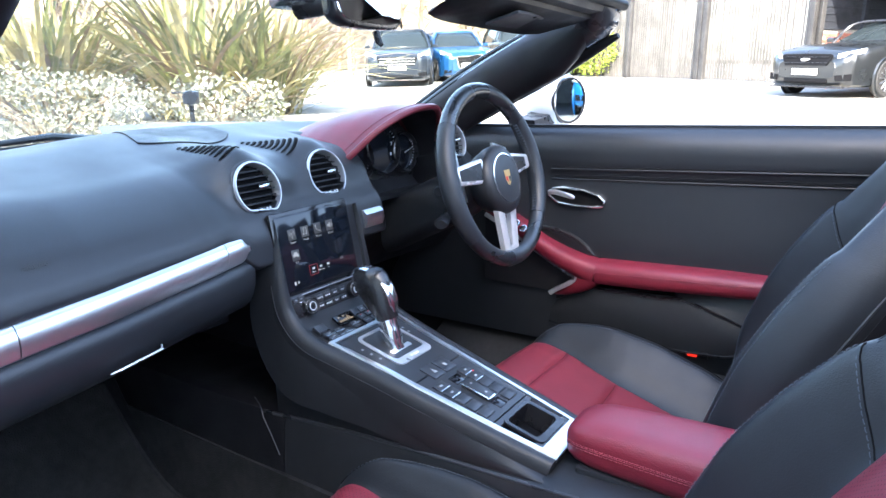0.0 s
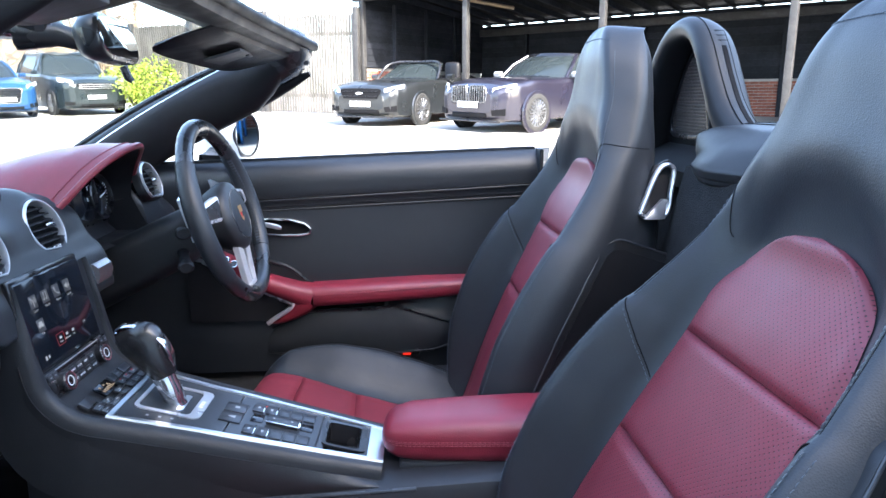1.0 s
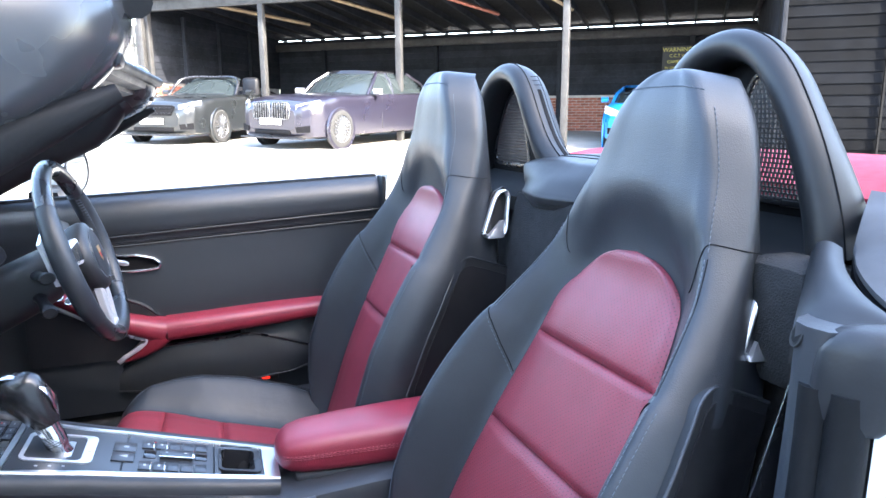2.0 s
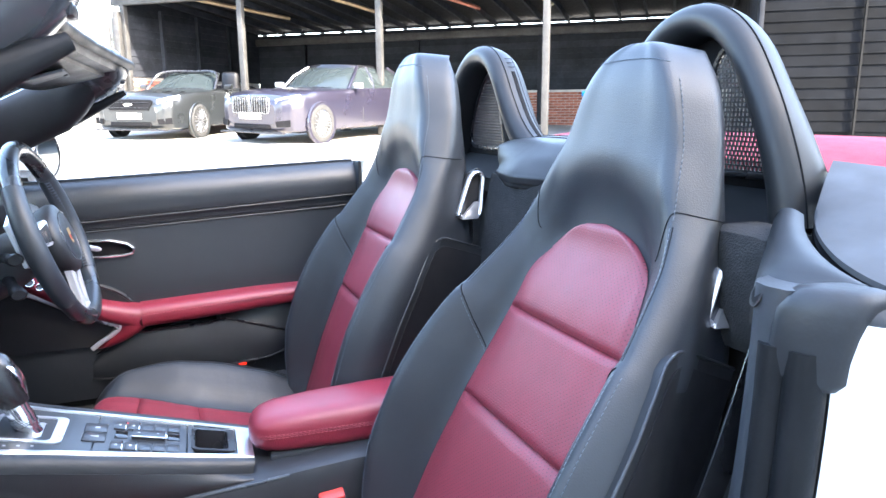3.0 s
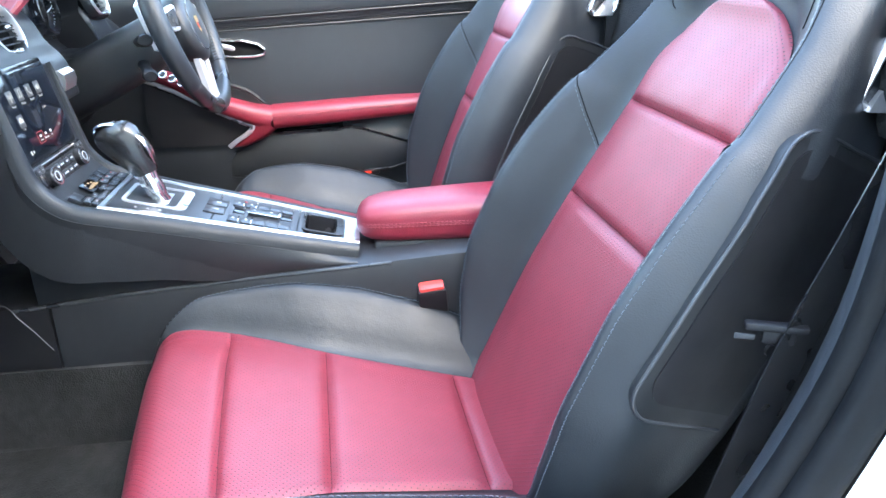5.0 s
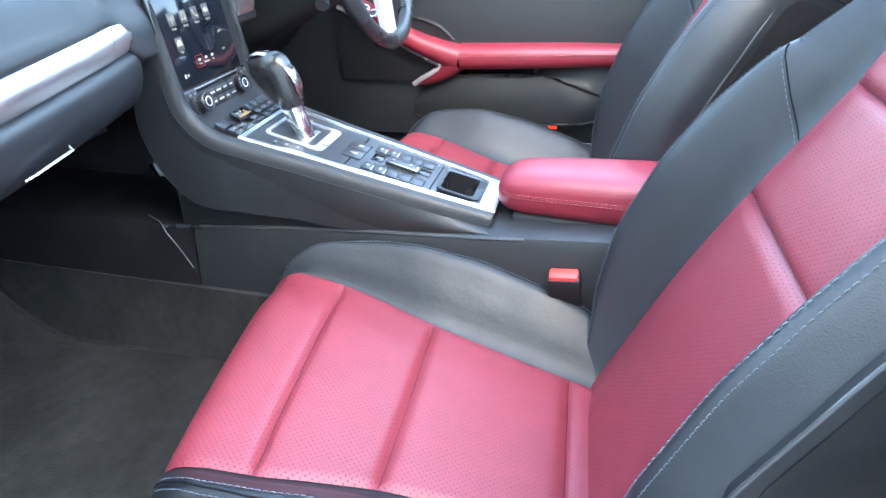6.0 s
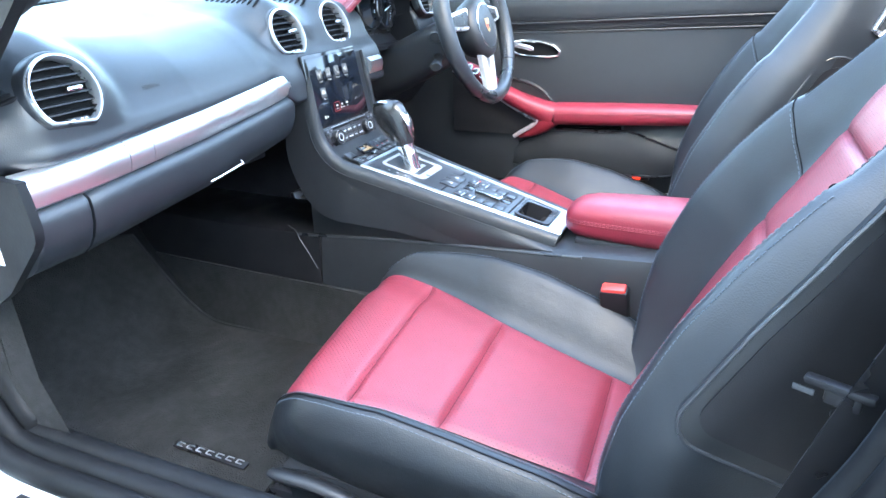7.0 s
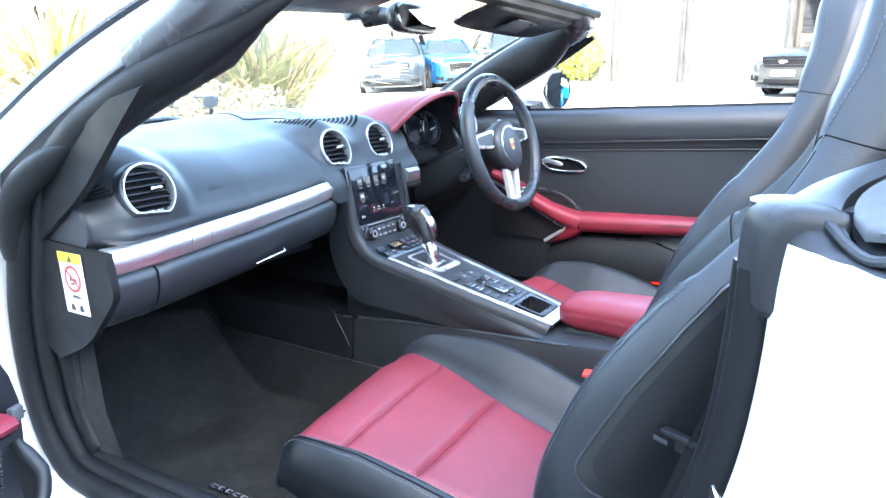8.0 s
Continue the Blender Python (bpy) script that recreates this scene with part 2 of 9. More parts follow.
class Shape:
    """Gathers vertices and faces for one mesh."""

    def __init__(self):
        self.v, self.f, self.uv = [], [], None

    def add(self, verts, faces):
        k = len(self.v)
        self.v += [tuple(q) for q in verts]
        self.f += [tuple(i + k for i in g) for g in faces]
        return self

    def box(self, centre, size, bevel=0.0, turn=None, segments=2):
        bm = bmesh.new()
        bmesh.ops.create_cube(bm, size=1.0)
        for q in bm.verts:
            q.co = Vector((q.co.x * size[0], q.co.y * size[1], q.co.z * size[2]))
        if bevel:
            bmesh.ops.bevel(bm, geom=bm.edges[:], offset=min(bevel, min(size) * 0.49), segments=segments, affect="EDGES", profile=0.5)
        m = Matrix.Translation(centre) @ (turn.to_4x4() if turn else Matrix())
        bm.verts.index_update()
        self.add([m @ q.co for q in bm.verts], [[q.index for q in g.verts] for g in bm.faces])
        bm.free()
        return self

    def grid(self, fn, nu, nv, closed_u=False):
        """A sheet fn(u, v), u and v from 0 to 1."""
        vs = [fn(i / (nu if closed_u else nu - 1), j / (nv - 1)) for j in range(nv) for i in range(nu)]
        fs = []
        for j in range(nv - 1):
            for i in range(nu if closed_u else nu - 1):
                a, b = j * nu + i, j * nu + (i + 1) % nu
                fs.append((a, b, b + nu, a + nu))
        return self.add(vs, fs)

    def slab(self, fn, nu, nv, offset):
        """A sheet fn(u, v) with a second skin moved by the vector offset, and closed rims."""
        off = Vector(offset)
        top = [Vector(fn(i / (nu - 1), j / (nv - 1))) for j in range(nv) for i in range(nu)]
        low = [q + off for q in top]
        k, fs = nu * nv, []
        for j in range(nv - 1):
            for i in range(nu - 1):
                a = j * nu + i
                fs.append((a, a + 1, a + 1 + nu, a + nu))
                fs.append((k + a + nu, k + a + 1 + nu, k + a + 1, k + a))
        rim = [i for i in range(nu)] + [j * nu + nu - 1 for j in range(1, nv)] + [(nv - 1) * nu + i for i in range(nu - 2, -1, -1)] + [j * nu for j in range(nv - 2, 0, -1)]
        for a, b in zip(rim, rim[1:] + rim[:1]):
            fs.append((b, a, k + a, k + b))
        return self.add(top + low, fs)

    def loft(self, rings, caps=True, closed=True):
        n = len(rings[0])
        vs = [q for r in rings for q in r]
        fs = []
        for j in range(len(rings) - 1):
            for i in range(n if closed else n - 1):
                a, b = j * n + i, j * n + (i + 1) % n
                fs.append((a, b, b + n, a + n))
        if caps:
            fs.append(tuple(range(n - 1, -1, -1)))
            fs.append(tuple((len(rings) - 1) * n + i for i in range(n)))
        return self.add(vs, fs)

    def tube(self, points, radius, n=10, closed=False, flat=1.0, up=(0, 0, 1), caps=True):
        """A round or flattened bar along points. radius: one number or one for each point."""
        p = [Vector(q) for q in points]
        rings, side = [], None
        for i, q in enumerate(p):
            a = p[i - 1] if (i or closed) else q
            b = p[(i + 1) % len(p)] if (i + 1 < len(p) or closed) else q
            d = (b - a).normalized()
            u = Vector(up)
            s = d.cross(u)
            if s.length < 0.05:
                s = side if side else d.cross(Vector((1, 0.3, 0)))
            s.normalize()
            side = s
            w = s.cross(d).normalized()
            r = radius[i] if isinstance(radius, (list, tuple)) else radius
            rings.append([q + s * (r * math.cos(t)) + w * (r * flat * math.sin(t)) for t in (2 * math.pi * k / n for k in range(n))])
        if closed:
            rings.append(rings[0])
        return self.loft(rings, caps=caps and not closed)

    def disc(self, centre, normal, radius, depth, n=32, bevel=0.0, up=(0, 0, 1), squash=1.0):
        """A solid round plate whose front lies at centre + normal * depth."""
        nn = Vector(normal).normalized()
        s = Vector(up).cross(nn).normalized()
        w = nn.cross(s)
        c = Vector(centre)
        steps = [(radius, 0.0), (radius, depth - bevel), (radius - bevel, depth)] if bevel else [(radius, 0.0), (radius, depth)]
        return self.loft([[c + nn * d + s * (r * math.cos(t)) + w * (r * squash * math.sin(t)) for t in (2 * math.pi * k / n for k in range(n))] for r, d in steps])

    def ring(self, centre, normal, radius, section, n=40, up=(0, 0, 1), squash=1.0):
        """A ring with a section of (out, forward) pairs round the normal."""
        nn = Vector(normal).normalized()
        s = Vector(up).cross(nn).normalized()
        w = nn.cross(s)
        c = Vector(centre)
        rings = []
        for k in range(n + 1):
            t = 2 * math.pi * k / n
            d = s * math.cos(t) + w * (math.sin(t) * squash)
            rings.append([c + d * (radius + o) + nn * f for o, f in section])
        return self.loft(rings, caps=False)

    def prism(self, outline, direction, bevel=0.0):
        """A flat outline of points pushed along direction."""
        d = Vector(direction)
        p = [Vector(q) for q in outline]
        return self.loft([p, [q + d for q in p]])

    def ob(self, name, mat, parent=None, label="", angle=40):
        me = bpy.data.meshes.new(name)
        me.from_pydata(self.v, [], self.f)
        bm = bmesh.new()
        bm.from_mesh(me)
        bmesh.ops.recalc_face_normals(bm, faces=bm.faces)
        bm.to_mesh(me)
        bm.free()
        if self.uv:
            layer = me.uv_layers.new(name="surface")
            for lp in me.loops:
                layer.data[lp.index].uv = self.uv[lp.vertex_index]
        me.shade_smooth()
        me.set_sharp_from_angle(angle=radians(angle))
        me.materials.append(mat)
        o = new(name, me)
        if parent:
            o.parent = parent
            o.matrix_parent_inverse = world_of(parent).inverted()
        if label:
            tagged(o, label)
        return o


def world_of(ob):
    m = ob.matrix_basis.copy()
    while ob.parent:
        m = ob.parent.matrix_basis @ ob.matrix_parent_inverse @ m
        ob = ob.parent
    return m


def thing(name, base, label, category, group="", kind=""):
    e = new(name)
    e.empty_display_size = 0.05
    e.matrix_basis = Matrix.Translation(base)
    return tagged(e, label, category, group, kind)


def whole(name, shape, mat, label, category, group="", kind="", angle=40):
    return tagged(shape.ob(name, mat, angle=angle), label, category, group, kind)


def stitches(path, pitch=0.007, length=0.005, radius=0.0008, normal=(0, 0, 1), lift=0.0008):
    """Short raised threads along a path."""
    p = [Vector(q) for q in path]
    total = sum((b - a).length for a, b in zip(p, p[1:]))
    count = max(2, int(total / pitch))
    q = even(p, count * 4 + 1)
    s = Shape()
    up = Vector(normal)
    for k in range(count):
        a, b = q[4 * k], q[min(len(q) - 1, 4 * k + 3)]
        m = (a + b) / 2
        d = (b - a).normalized() * (length / 2)
        s.tube([m - d - up * lift * 0.3, m - d * 0.6 + up * lift, m + d * 0.6 + up * lift, m + d - up * lift * 0.3], radius, n=4, up=up)
    return s


def words(text, size, mat, m, parent=None, name="lettering", depth=0.0003, align="CENTER"):
    """Raised letters in the built-in font, turned into a mesh, at the pose m (x along the line, z out of the face)."""
    c = bpy.data.curves.new(name, "FONT")
    c.body, c.size, c.extrude, c.align_x, c.align_y = text, size, depth, align, "CENTER"
    c.resolution_u = 2
    o = bpy.data.objects.new(name, c)
    scene.collection.objects.link(o)
    me = bpy.data.meshes.new_from_object(o.evaluated_get(bpy.context.evaluated_depsgraph_get()))
    bpy.data.objects.remove(o)
    bpy.data.curves.remove(c)
    me.transform(m)
    me.materials.clear()
    me.materials.append(mat)
    me.name = name
    t = new(name, me)
    if parent:
        t.parent = parent
        t.matrix_parent_inverse = world_of(parent).inverted()
    return t


def basis(x, y, origin):
    """A pose whose first two axes run along x and y."""
    x = Vector(x).normalized()
    z = x.cross(Vector(y)).normalized()
    y = z.cross(x)
    return Matrix.Translation(origin) @ Matrix((x, y, z)).transposed().to_4x4()


YAW = radians(3.4)      # the car stands turned by this much in the yard's axes


def square_up(obs, about=(0, 0, 0)):
    """Turns things built along the axes into the car's own direction."""
    for o in obs:
        o.matrix_basis = Matrix.Translation(about) @ Matrix.Rotation(YAW, 4, "Z") @ Matrix.Translation(-Vector(about)) @ o.matrix_basis

# ---- car shell: floor, sills, tunnel ----
def floor_height(y):
    return 0.185 + 0.33 * smooth(0.30, 0.72, y)


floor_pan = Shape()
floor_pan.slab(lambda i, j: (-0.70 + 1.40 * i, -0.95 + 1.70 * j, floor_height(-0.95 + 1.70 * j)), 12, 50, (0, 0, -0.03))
whole("floor", floor_pan, SHADED_CARPET, "black carpeted floor of the car", "floor", kind="structure")


def mat_top(i, j):
    y = -0.15 + 0.68 * j
    w0, w1 = -0.645, -0.118 - 0.02 * j
    y += 0.03 * math.sin(i * math.pi)
    return (w0 + (w1 - w0) * i, y, floor_height(y) + 0.012 + 0.002 * math.sin(7 * i + 5 * j))


floor_mat = thing("floor_mat", (-0.38, 0.1, 0.19), "dark pile floor mat with a small metal badge", "floor mat")
Shape().slab(mat_top, 24, 26, (0, 0, -0.008)).ob("mat_surface", MAT_PILE, floor_mat)
rim = [mat_top(k / 20, 0) for k in range(21)] + [mat_top(1, k / 20) for k in range(1, 21)] + [mat_top(1 - k / 20, 1) for k in range(1, 21)] + [mat_top(0, 1 - k / 20) for k in range(1, 20)]
Shape().tube(rim, 0.0045, n=6, closed=True).ob("binding", CARPET, floor_mat)
badge = Shape()
for k in range(7):      # a row of plain bars in place of the maker's lettering
    y = 0.074 - 0.0205 * k
    badge.box((-0.503 + 0.0008 * k, y, 0.2045), (0.009, 0.0018, 0.002), 0.0004)
    badge.box((-0.507 + 0.0008 * k, y - 0.0065, 0.2045), (0.0014, 0.011, 0.002), 0.0004)
    badge.box((-0.499 + 0.0008 * k, y - 0.0065, 0.2045), (0.0014, 0.011, 0.002), 0.0004)
badge.ob("badge", SILVER, floor_mat, "row of small bright metal bars")
Shape().box((-0.5005, 0.006, 0.2015), (0.017, 0.152, 0.004), 0.0015).ob("badge_plate", SATIN_BLACK, floor_mat)

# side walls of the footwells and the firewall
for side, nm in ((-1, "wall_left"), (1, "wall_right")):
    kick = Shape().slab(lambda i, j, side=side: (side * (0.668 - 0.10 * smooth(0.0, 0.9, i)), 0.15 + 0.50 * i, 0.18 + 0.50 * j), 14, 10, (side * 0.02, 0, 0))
    whole(nm, kick, SHADED_CARPET, "side wall of the footwell, coloured dark for shade", "side wall", kind="structure")
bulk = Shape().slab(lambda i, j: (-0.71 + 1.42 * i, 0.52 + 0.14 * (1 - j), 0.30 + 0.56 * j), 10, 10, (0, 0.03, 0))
whole("wall_front", bulk, SHADED_CARPET, "dark front wall of the footwell", "wall", kind="structure")
rear_wall = Shape()
REAR = [(-0.84, 0.19), (-0.90, 0.40), (-0.96, 0.62), (-1.03, 0.82), (-1.055, 0.90)]
rear_wall.slab(lambda i, j: (-0.66 + 1.32 * i, lerp_at(j, [(k / 4, REAR[k][0]) for k in range(5)]), lerp_at(j, [(k / 4, REAR[k][1]) for k in range(5)])), 10, 20, (0, -0.03, 0))
whole("wall_rear", rear_wall, CARPET, "black carpeted wall behind the seats", "wall", kind="structure")

# lower tunnel between the seats
tunnel = thing("tunnel", (0, -0.3, 0.19), "black plastic tunnel trim between the footwells", "tunnel", kind="structure")


def tunnel_top(y):
    return lerp_at(y, [(-0.92, 0.500), (-0.62, 0.496), (-0.45, 0.484), (-0.30, 0.476), (-0.10, 0.462), (0.08, 0.446), (0.30, 0.44)])


def tunnel_ring(y):
    t = tunnel_top(y)
    w = 0.088 + 0.008 * smooth(-0.2, 0.2, y)
    prof = [(-w - 0.016, 0.19), (-w - 0.012, t - 0.09), (-w - 0.006, t - 0.020), (-w, t - 0.006), (-w + 0.012, t), (0, t + 0.002), (w - 0.012, t), (w, t - 0.006), (w + 0.006, t - 0.020), (w + 0.012, t - 0.09), (w + 0.016, 0.19)]
    return [(x, y, z) for x, z in prof]


Shape().loft([tunnel_ring(-0.93 + 0.04 * k) for k in range(25)]).ob("tunnel_trim", SOFT_PLASTIC, tunnel)
Shape().loft([tunnel_ring(0.034 + 0.04 * k) for k in range(14)]).ob("tunnel_front", BLACK_PLASTIC, tunnel)
for side in (-1, 1):    # joint between the two pieces, painted pale for the highlight on it
    p = tunnel_ring(0.032)
    q = p[:4] if side < 0 else p[-4:]
    if side < 0:
        line = [(-0.1075, 0.038, 0.372), (-0.1050, 0.062, 0.408), (-0.1025, 0.080, 0.430), (-0.0970, 0.090, 0.4425), (-0.093, 0.098, 0.4465), (-0.080, 0.125, 0.4475)]
        Shape().tube([(x - 0.001, y, z) for x, y, z in line], 0.0011, n=5).ob("joint_line", GREY_TRIM, tunnel)
# bead in a lighter trim, added for the highlight on the tunnel's edge
ridge = []
for k in range(28):
    e = tunnel_ring(0.088 - 0.022 * k)[3]
    ridge.append(Vector(e) + Vector((-0.0005, 0, -0.002)))
Shape().tube(ridge, 0.0032, n=8).ob("tunnel_ridge", SATIN_TRIM, tunnel, "lighter bead for the highlight along the tunnel edge")
Shape().slab(lambda i, j: (-0.112 - 0.02 * (1 - j) ** 2, -0.12 + 0.62 * i, 0.186 + 0.15 * j), 12, 8, (0.02, 0, 0)).ob("tunnel_carpet", CARPET, tunnel)

# ---- dashboard ----
dash = thing("dashboard", (0, 0.25, 0.60), "black leather-covered dashboard with silver trim", "dashboard")


def face_y(x):
    return lerp_at(x, [(-0.72, 0.010), (-0.60, 0.002), (-0.40, 0.012), (-0.22, 0.034), (-0.12, 0.052), (0.12, 0.056), (0.2, 0.070), (0.72, 0.085)])


def pad_low(x):
    return lerp_at(x, [(-0.72, 0.742), (-0.60, 0.742), (-0.24, 0.758), (-0.17, 0.766), (0.17, 0.755), (0.20, 0.75), (0.72, 0.76)])


# The pad's section from its lower front edge over the top: beside the screen, and in the middle where it also holds the screen.
PAD = [(0.030, -0.006), (0.0, 0.0), (-0.006, 0.010), (-0.003, 0.026), (0.010, 0.048), (0.030, 0.074), (0.060, 0.100), (0.100, 0.119), (0.160, 0.131), (0.250, 0.140), (0.380, 0.142), (0.470, 0.134), (0.55, 0.120)]
PAD_MIDDLE = [(0.064, 0.722), (0.026, 0.724), (0.0275, 0.738), (0.034, 0.770), (0.042, 0.788), (0.062, 0.812), (0.080, 0.850), (0.110, 0.874), (0.178, 0.887), (0.304, 0.892)]
# middle, radius and facing of the vents, and how far the pad swells forward and up round them
VENTS = [((-0.611, 0.012, 0.822), 0.0455, (0.0, -0.92, 0.30), 0.027, 0.020, (0.4, 0.9, 1.4, 1.4, 0.6)),
         ((-0.091, 0.070, 0.838), 0.0455, (0.0, -0.90, 0.34), 0.007, 0.024, (0.0, 0.3, 1.0, 0.6, 0.0)),
         ((0.080, 0.078, 0.841), 0.0455, (0.0, -0.90, 0.34), 0.003, 0.024, (0.0, 0.3, 1.0, 0.6, 0.0)),
         ((0.520, 0.080, 0.862), 0.0430, (0.0, -0.92, 0.30), 0.022, 0.018, (0.4, 0.9, 1.4, 1.4, 0.6))]


@functools.lru_cache(maxsize=None)
def pad_section(x):
    low = pad_low(x)
    keys = [[face_y(x) + dy, low + dz * (0.892 - low) / 0.140] for dy, dz in PAD]
    w = 1 - smooth(0.130, 0.190, -x) - smooth(0.190, 0.212, x)
    for k, (y, z) in enumerate(PAD_MIDDLE):
        keys[k] = [keys[k][0] + (y - keys[k][0]) * w, keys[k][1] + (z - keys[k][1]) * w]
    for c, r, facing, ahead, lift, rows in VENTS:
        d = abs(x - c[0]) / (1.6 * r)
        swell = math.cos(d * math.pi / 2) ** 2 if d < 1 else 0.0
        for k in range(5):
            keys[4 + k][0] -= ahead * rows[k] * (1 - smooth(1.1, 2.1, abs(x - c[0]) / r))
            keys[5 + k][1] += lift * (0.2, 0.7, 1.0, 0.6, 0.15)[k] * swell
    # a deep recess under the binnacle
    for k in range(8):
        keys[k][0] += 0.17 * smooth(0.200, 0.216, x) * (1 - smooth(0.455, 0.475, x)) * (1 - k / 10)
    # the front turns back in a round corner at the doors
    corner = 0.045 * max(0.0, (abs(x) - 0.640) / 0.065) ** 2
    for k in range(9):
        keys[k][0] += corner * (1 - k / 9)
    return smooth_curve(keys, 10)


def pad_point(i, j):
    x = -0.705 + 1.41 * i
    sec = pad_section(round(x, 4))
    k = min(len(sec) - 2, int(j * (len(sec) - 1)))
    t = j * (len(sec) - 1) - k
    y, z = sec[k][0] + (sec[k + 1][0] - sec[k][0]) * t, sec[k][1] + (sec[k + 1][1] - sec[k][1]) * t
    up, back = z - 0.752, y - face_y(x)
    # the pad falls away towards the door and its far edge follows the curved windscreen
    z -= 0.028 * smooth(0.60, 0.705, abs(x)) * smooth(0.02, 0.10, up)
    y -= 0.16 * (abs(x) / 0.7) ** 2 * smooth(0.2, 0.55, back)
    z += 0.018 * smooth(0.14, 0.36, back) * (1 - smooth(0.40, 0.53, back)) * max(0.0, 1 - (x / 0.62) ** 2)
    z -= 0.010 * math.exp(-((x + 0.34) / 0.14) ** 2) * smooth(0.05, 0.11, up) * (1 - smooth(0.35, 0.5, back))
    q = Vector((x, y, z))
    for c, r, facing, ahead, lift, rows in VENTS:
        if abs(x - c[0]) < r:
            n = Vector(facing).normalized()
            e = q - Vector(c)
            b = Vector((0, -n.z, -n.y)).dot(e) if n.y > 0 else Vector((0, n.z, -n.y)).dot(e)
            rho = math.hypot(e.x, b if b > 0 else b / 0.84) / r
            if rho < 1.0 and abs(e.dot(n)) < 0.035:
                q -= n * (0.034 * (1 - smooth(0.88, 0.98, rho)))
    return q


Shape().slab(pad_point, 260, 121, (0, 0.012, -0.006)).ob("dash_pad", DASH_HIDE, dash, "grained dark leather dash pad", 60)
# end caps of the pad
for side in (-1, 1):
    ring = [Vector(pad_point((0 if side < 0 else 1), k / 60)) for k in range(61)]
    low = [Vector((side * 0.705, 0.40, 0.76)), Vector((side * 0.705, 0.10, 0.745))]
    Shape().loft([ring + low, [q + Vector((side * 0.002, 0.002, -0.001)) for q in ring + low]]).ob("pad_end", DASH_HIDE, dash)

# air vents let into the pad's swellings
def air_vent(c, r, facing, parent):
    c, nn = Vector(c), Vector(facing).normalized()
    side = Vector((0, 0, 1)).cross(nn).normalized()
    up = nn.cross(side)

    def outline(radius, n=48):
        pts = []
        for k in range(n):
            t = 2 * math.pi * k / n
            x, z = math.cos(t), math.sin(t)
            z = max(z, -0.80 - 0.10 * x)      # flattened at the foot
            pts.append((x * radius, z * radius))
        return pts

    def ring_at(radius, depth, drop=0.0):
        return [c + side * a + up * b + nn * depth + Vector((0, 0, -drop)) for a, b in outline(radius)]
    lip = [ring_at(r * 1.02, 0.003), ring_at(r * 1.05, 0.0035), ring_at(r * 1.09, 0.0015), ring_at(r * 1.13, -0.004), ring_at(r * 1.16, -0.014)]
    Shape().loft(lip, caps=False).ob("vent_cowl", DASH_HIDE, parent, "leather lip round an air vent", 70)
    vent = Shape().loft([ring_at(r * 0.935, -0.012), ring_at(r * 0.935, 0.0045), ring_at(r * 0.96, 0.0075), ring_at(r * 1.0, 0.0075), ring_at(r * 1.035, 0.004), ring_at(r * 1.035, -0.004), ring_at(r * 0.935, -0.012)], caps=False)
    vent = vent.ob("air_vent", SILVER, parent, "round air vent with a silver ring")
    Shape().loft([ring_at(r * 0.91, -0.012), ring_at(r * 0.88, -0.03)], caps=True).ob("vent_throat", DEEP_BLACK, vent)
    for k in range(6):
        z = r * (0.66 - 0.235 * k)
        half = math.sqrt(max(0.0, (r * 0.89) ** 2 - z * z)) * 0.985
        s = Shape()
        s.loft([[c + side * (half * a) + up * (z + b) + nn * (d - 0.004 * a * a) for b, d in ((-0.0008, 0.0035), (0.0012, 0.0035), (0.004, -0.008), (0.002, -0.008))] for a in (-1, -0.5, 0, 0.5, 1)])
        s.ob("vent_blade", BLACK_PLASTIC, vent)
    Shape().box(c + up * (r * 0.05) + nn * 0.006 + side * (r * 0.25), (0.022, 0.007, 0.008), 0.0025, turn=basis(side, up, (0, 0, 0)).to_3x3()).ob("vent_tab", CHROME, vent)
    Shape().box(c - up * (r * 0.74) + nn * 0.003, (0.030, 0.006, 0.008), 0.002, turn=basis(side, up, (0, 0, 0)).to_3x3()).ob("vent_wheel", SATIN_BLACK, vent)
    for a in (-0.008, 0.004, 0.010):
        Shape().box(c - up * (r * 0.74) + nn * 0.0072 + side * a, (0.005 if a < 0 else 0.003, 0.0022, 0.0006), 0, turn=basis(side, up, (0, 0, 0)).to_3x3()).ob("vent_mark", PRINT, vent)


def pad_height(x, y):
    """Height of the dash pad's top at a place."""
    i = (x + 0.705) / 1.41
    last = None
    for k in range(20, 121):
        q = pad_point(i, k / 120)
        if last and last[1] <= y <= q[1]:
            return last[2] + (q[2] - last[2]) * (y - last[1]) / max(1e-9, q[1] - last[1])
        last = q
    return last[2]


def demister(tip, right, foot):
    """A fan of dark slots let into the dash top behind a vent."""
    tip, right, foot = Vector(tip), Vector(right), Vector(foot)
    for k in range(10):
        t = 0.12 + 0.096 * k
        p, q = tip.lerp(right, t), tip.lerp(foot, t)
        line = []
        for m in range(9):
            c = p.lerp(q, m / 8) + Vector((0, -0.010 * math.sin(math.pi * m / 8) * t, 0))
            line.append(Vector((c.x, c.y, pad_height(c.x, c.y) + 0.0008)))
        w = [0.0012] + [0.0036] * 7 + [0.0016]
        Shape().tube(line, w, n=8, flat=0.3).ob("demister_slot", DEEP_BLACK, dash)


for c, r, facing, ahead, lift, rows in VENTS:
    air_vent(c, r, facing, dash)
demister((-0.124, 0.236, 0), (-0.052, 0.150, 0), (-0.128, 0.108, 0))
demister((0.020, 0.246, 0), (0.084, 0.150, 0), (0.022, 0.112, 0))
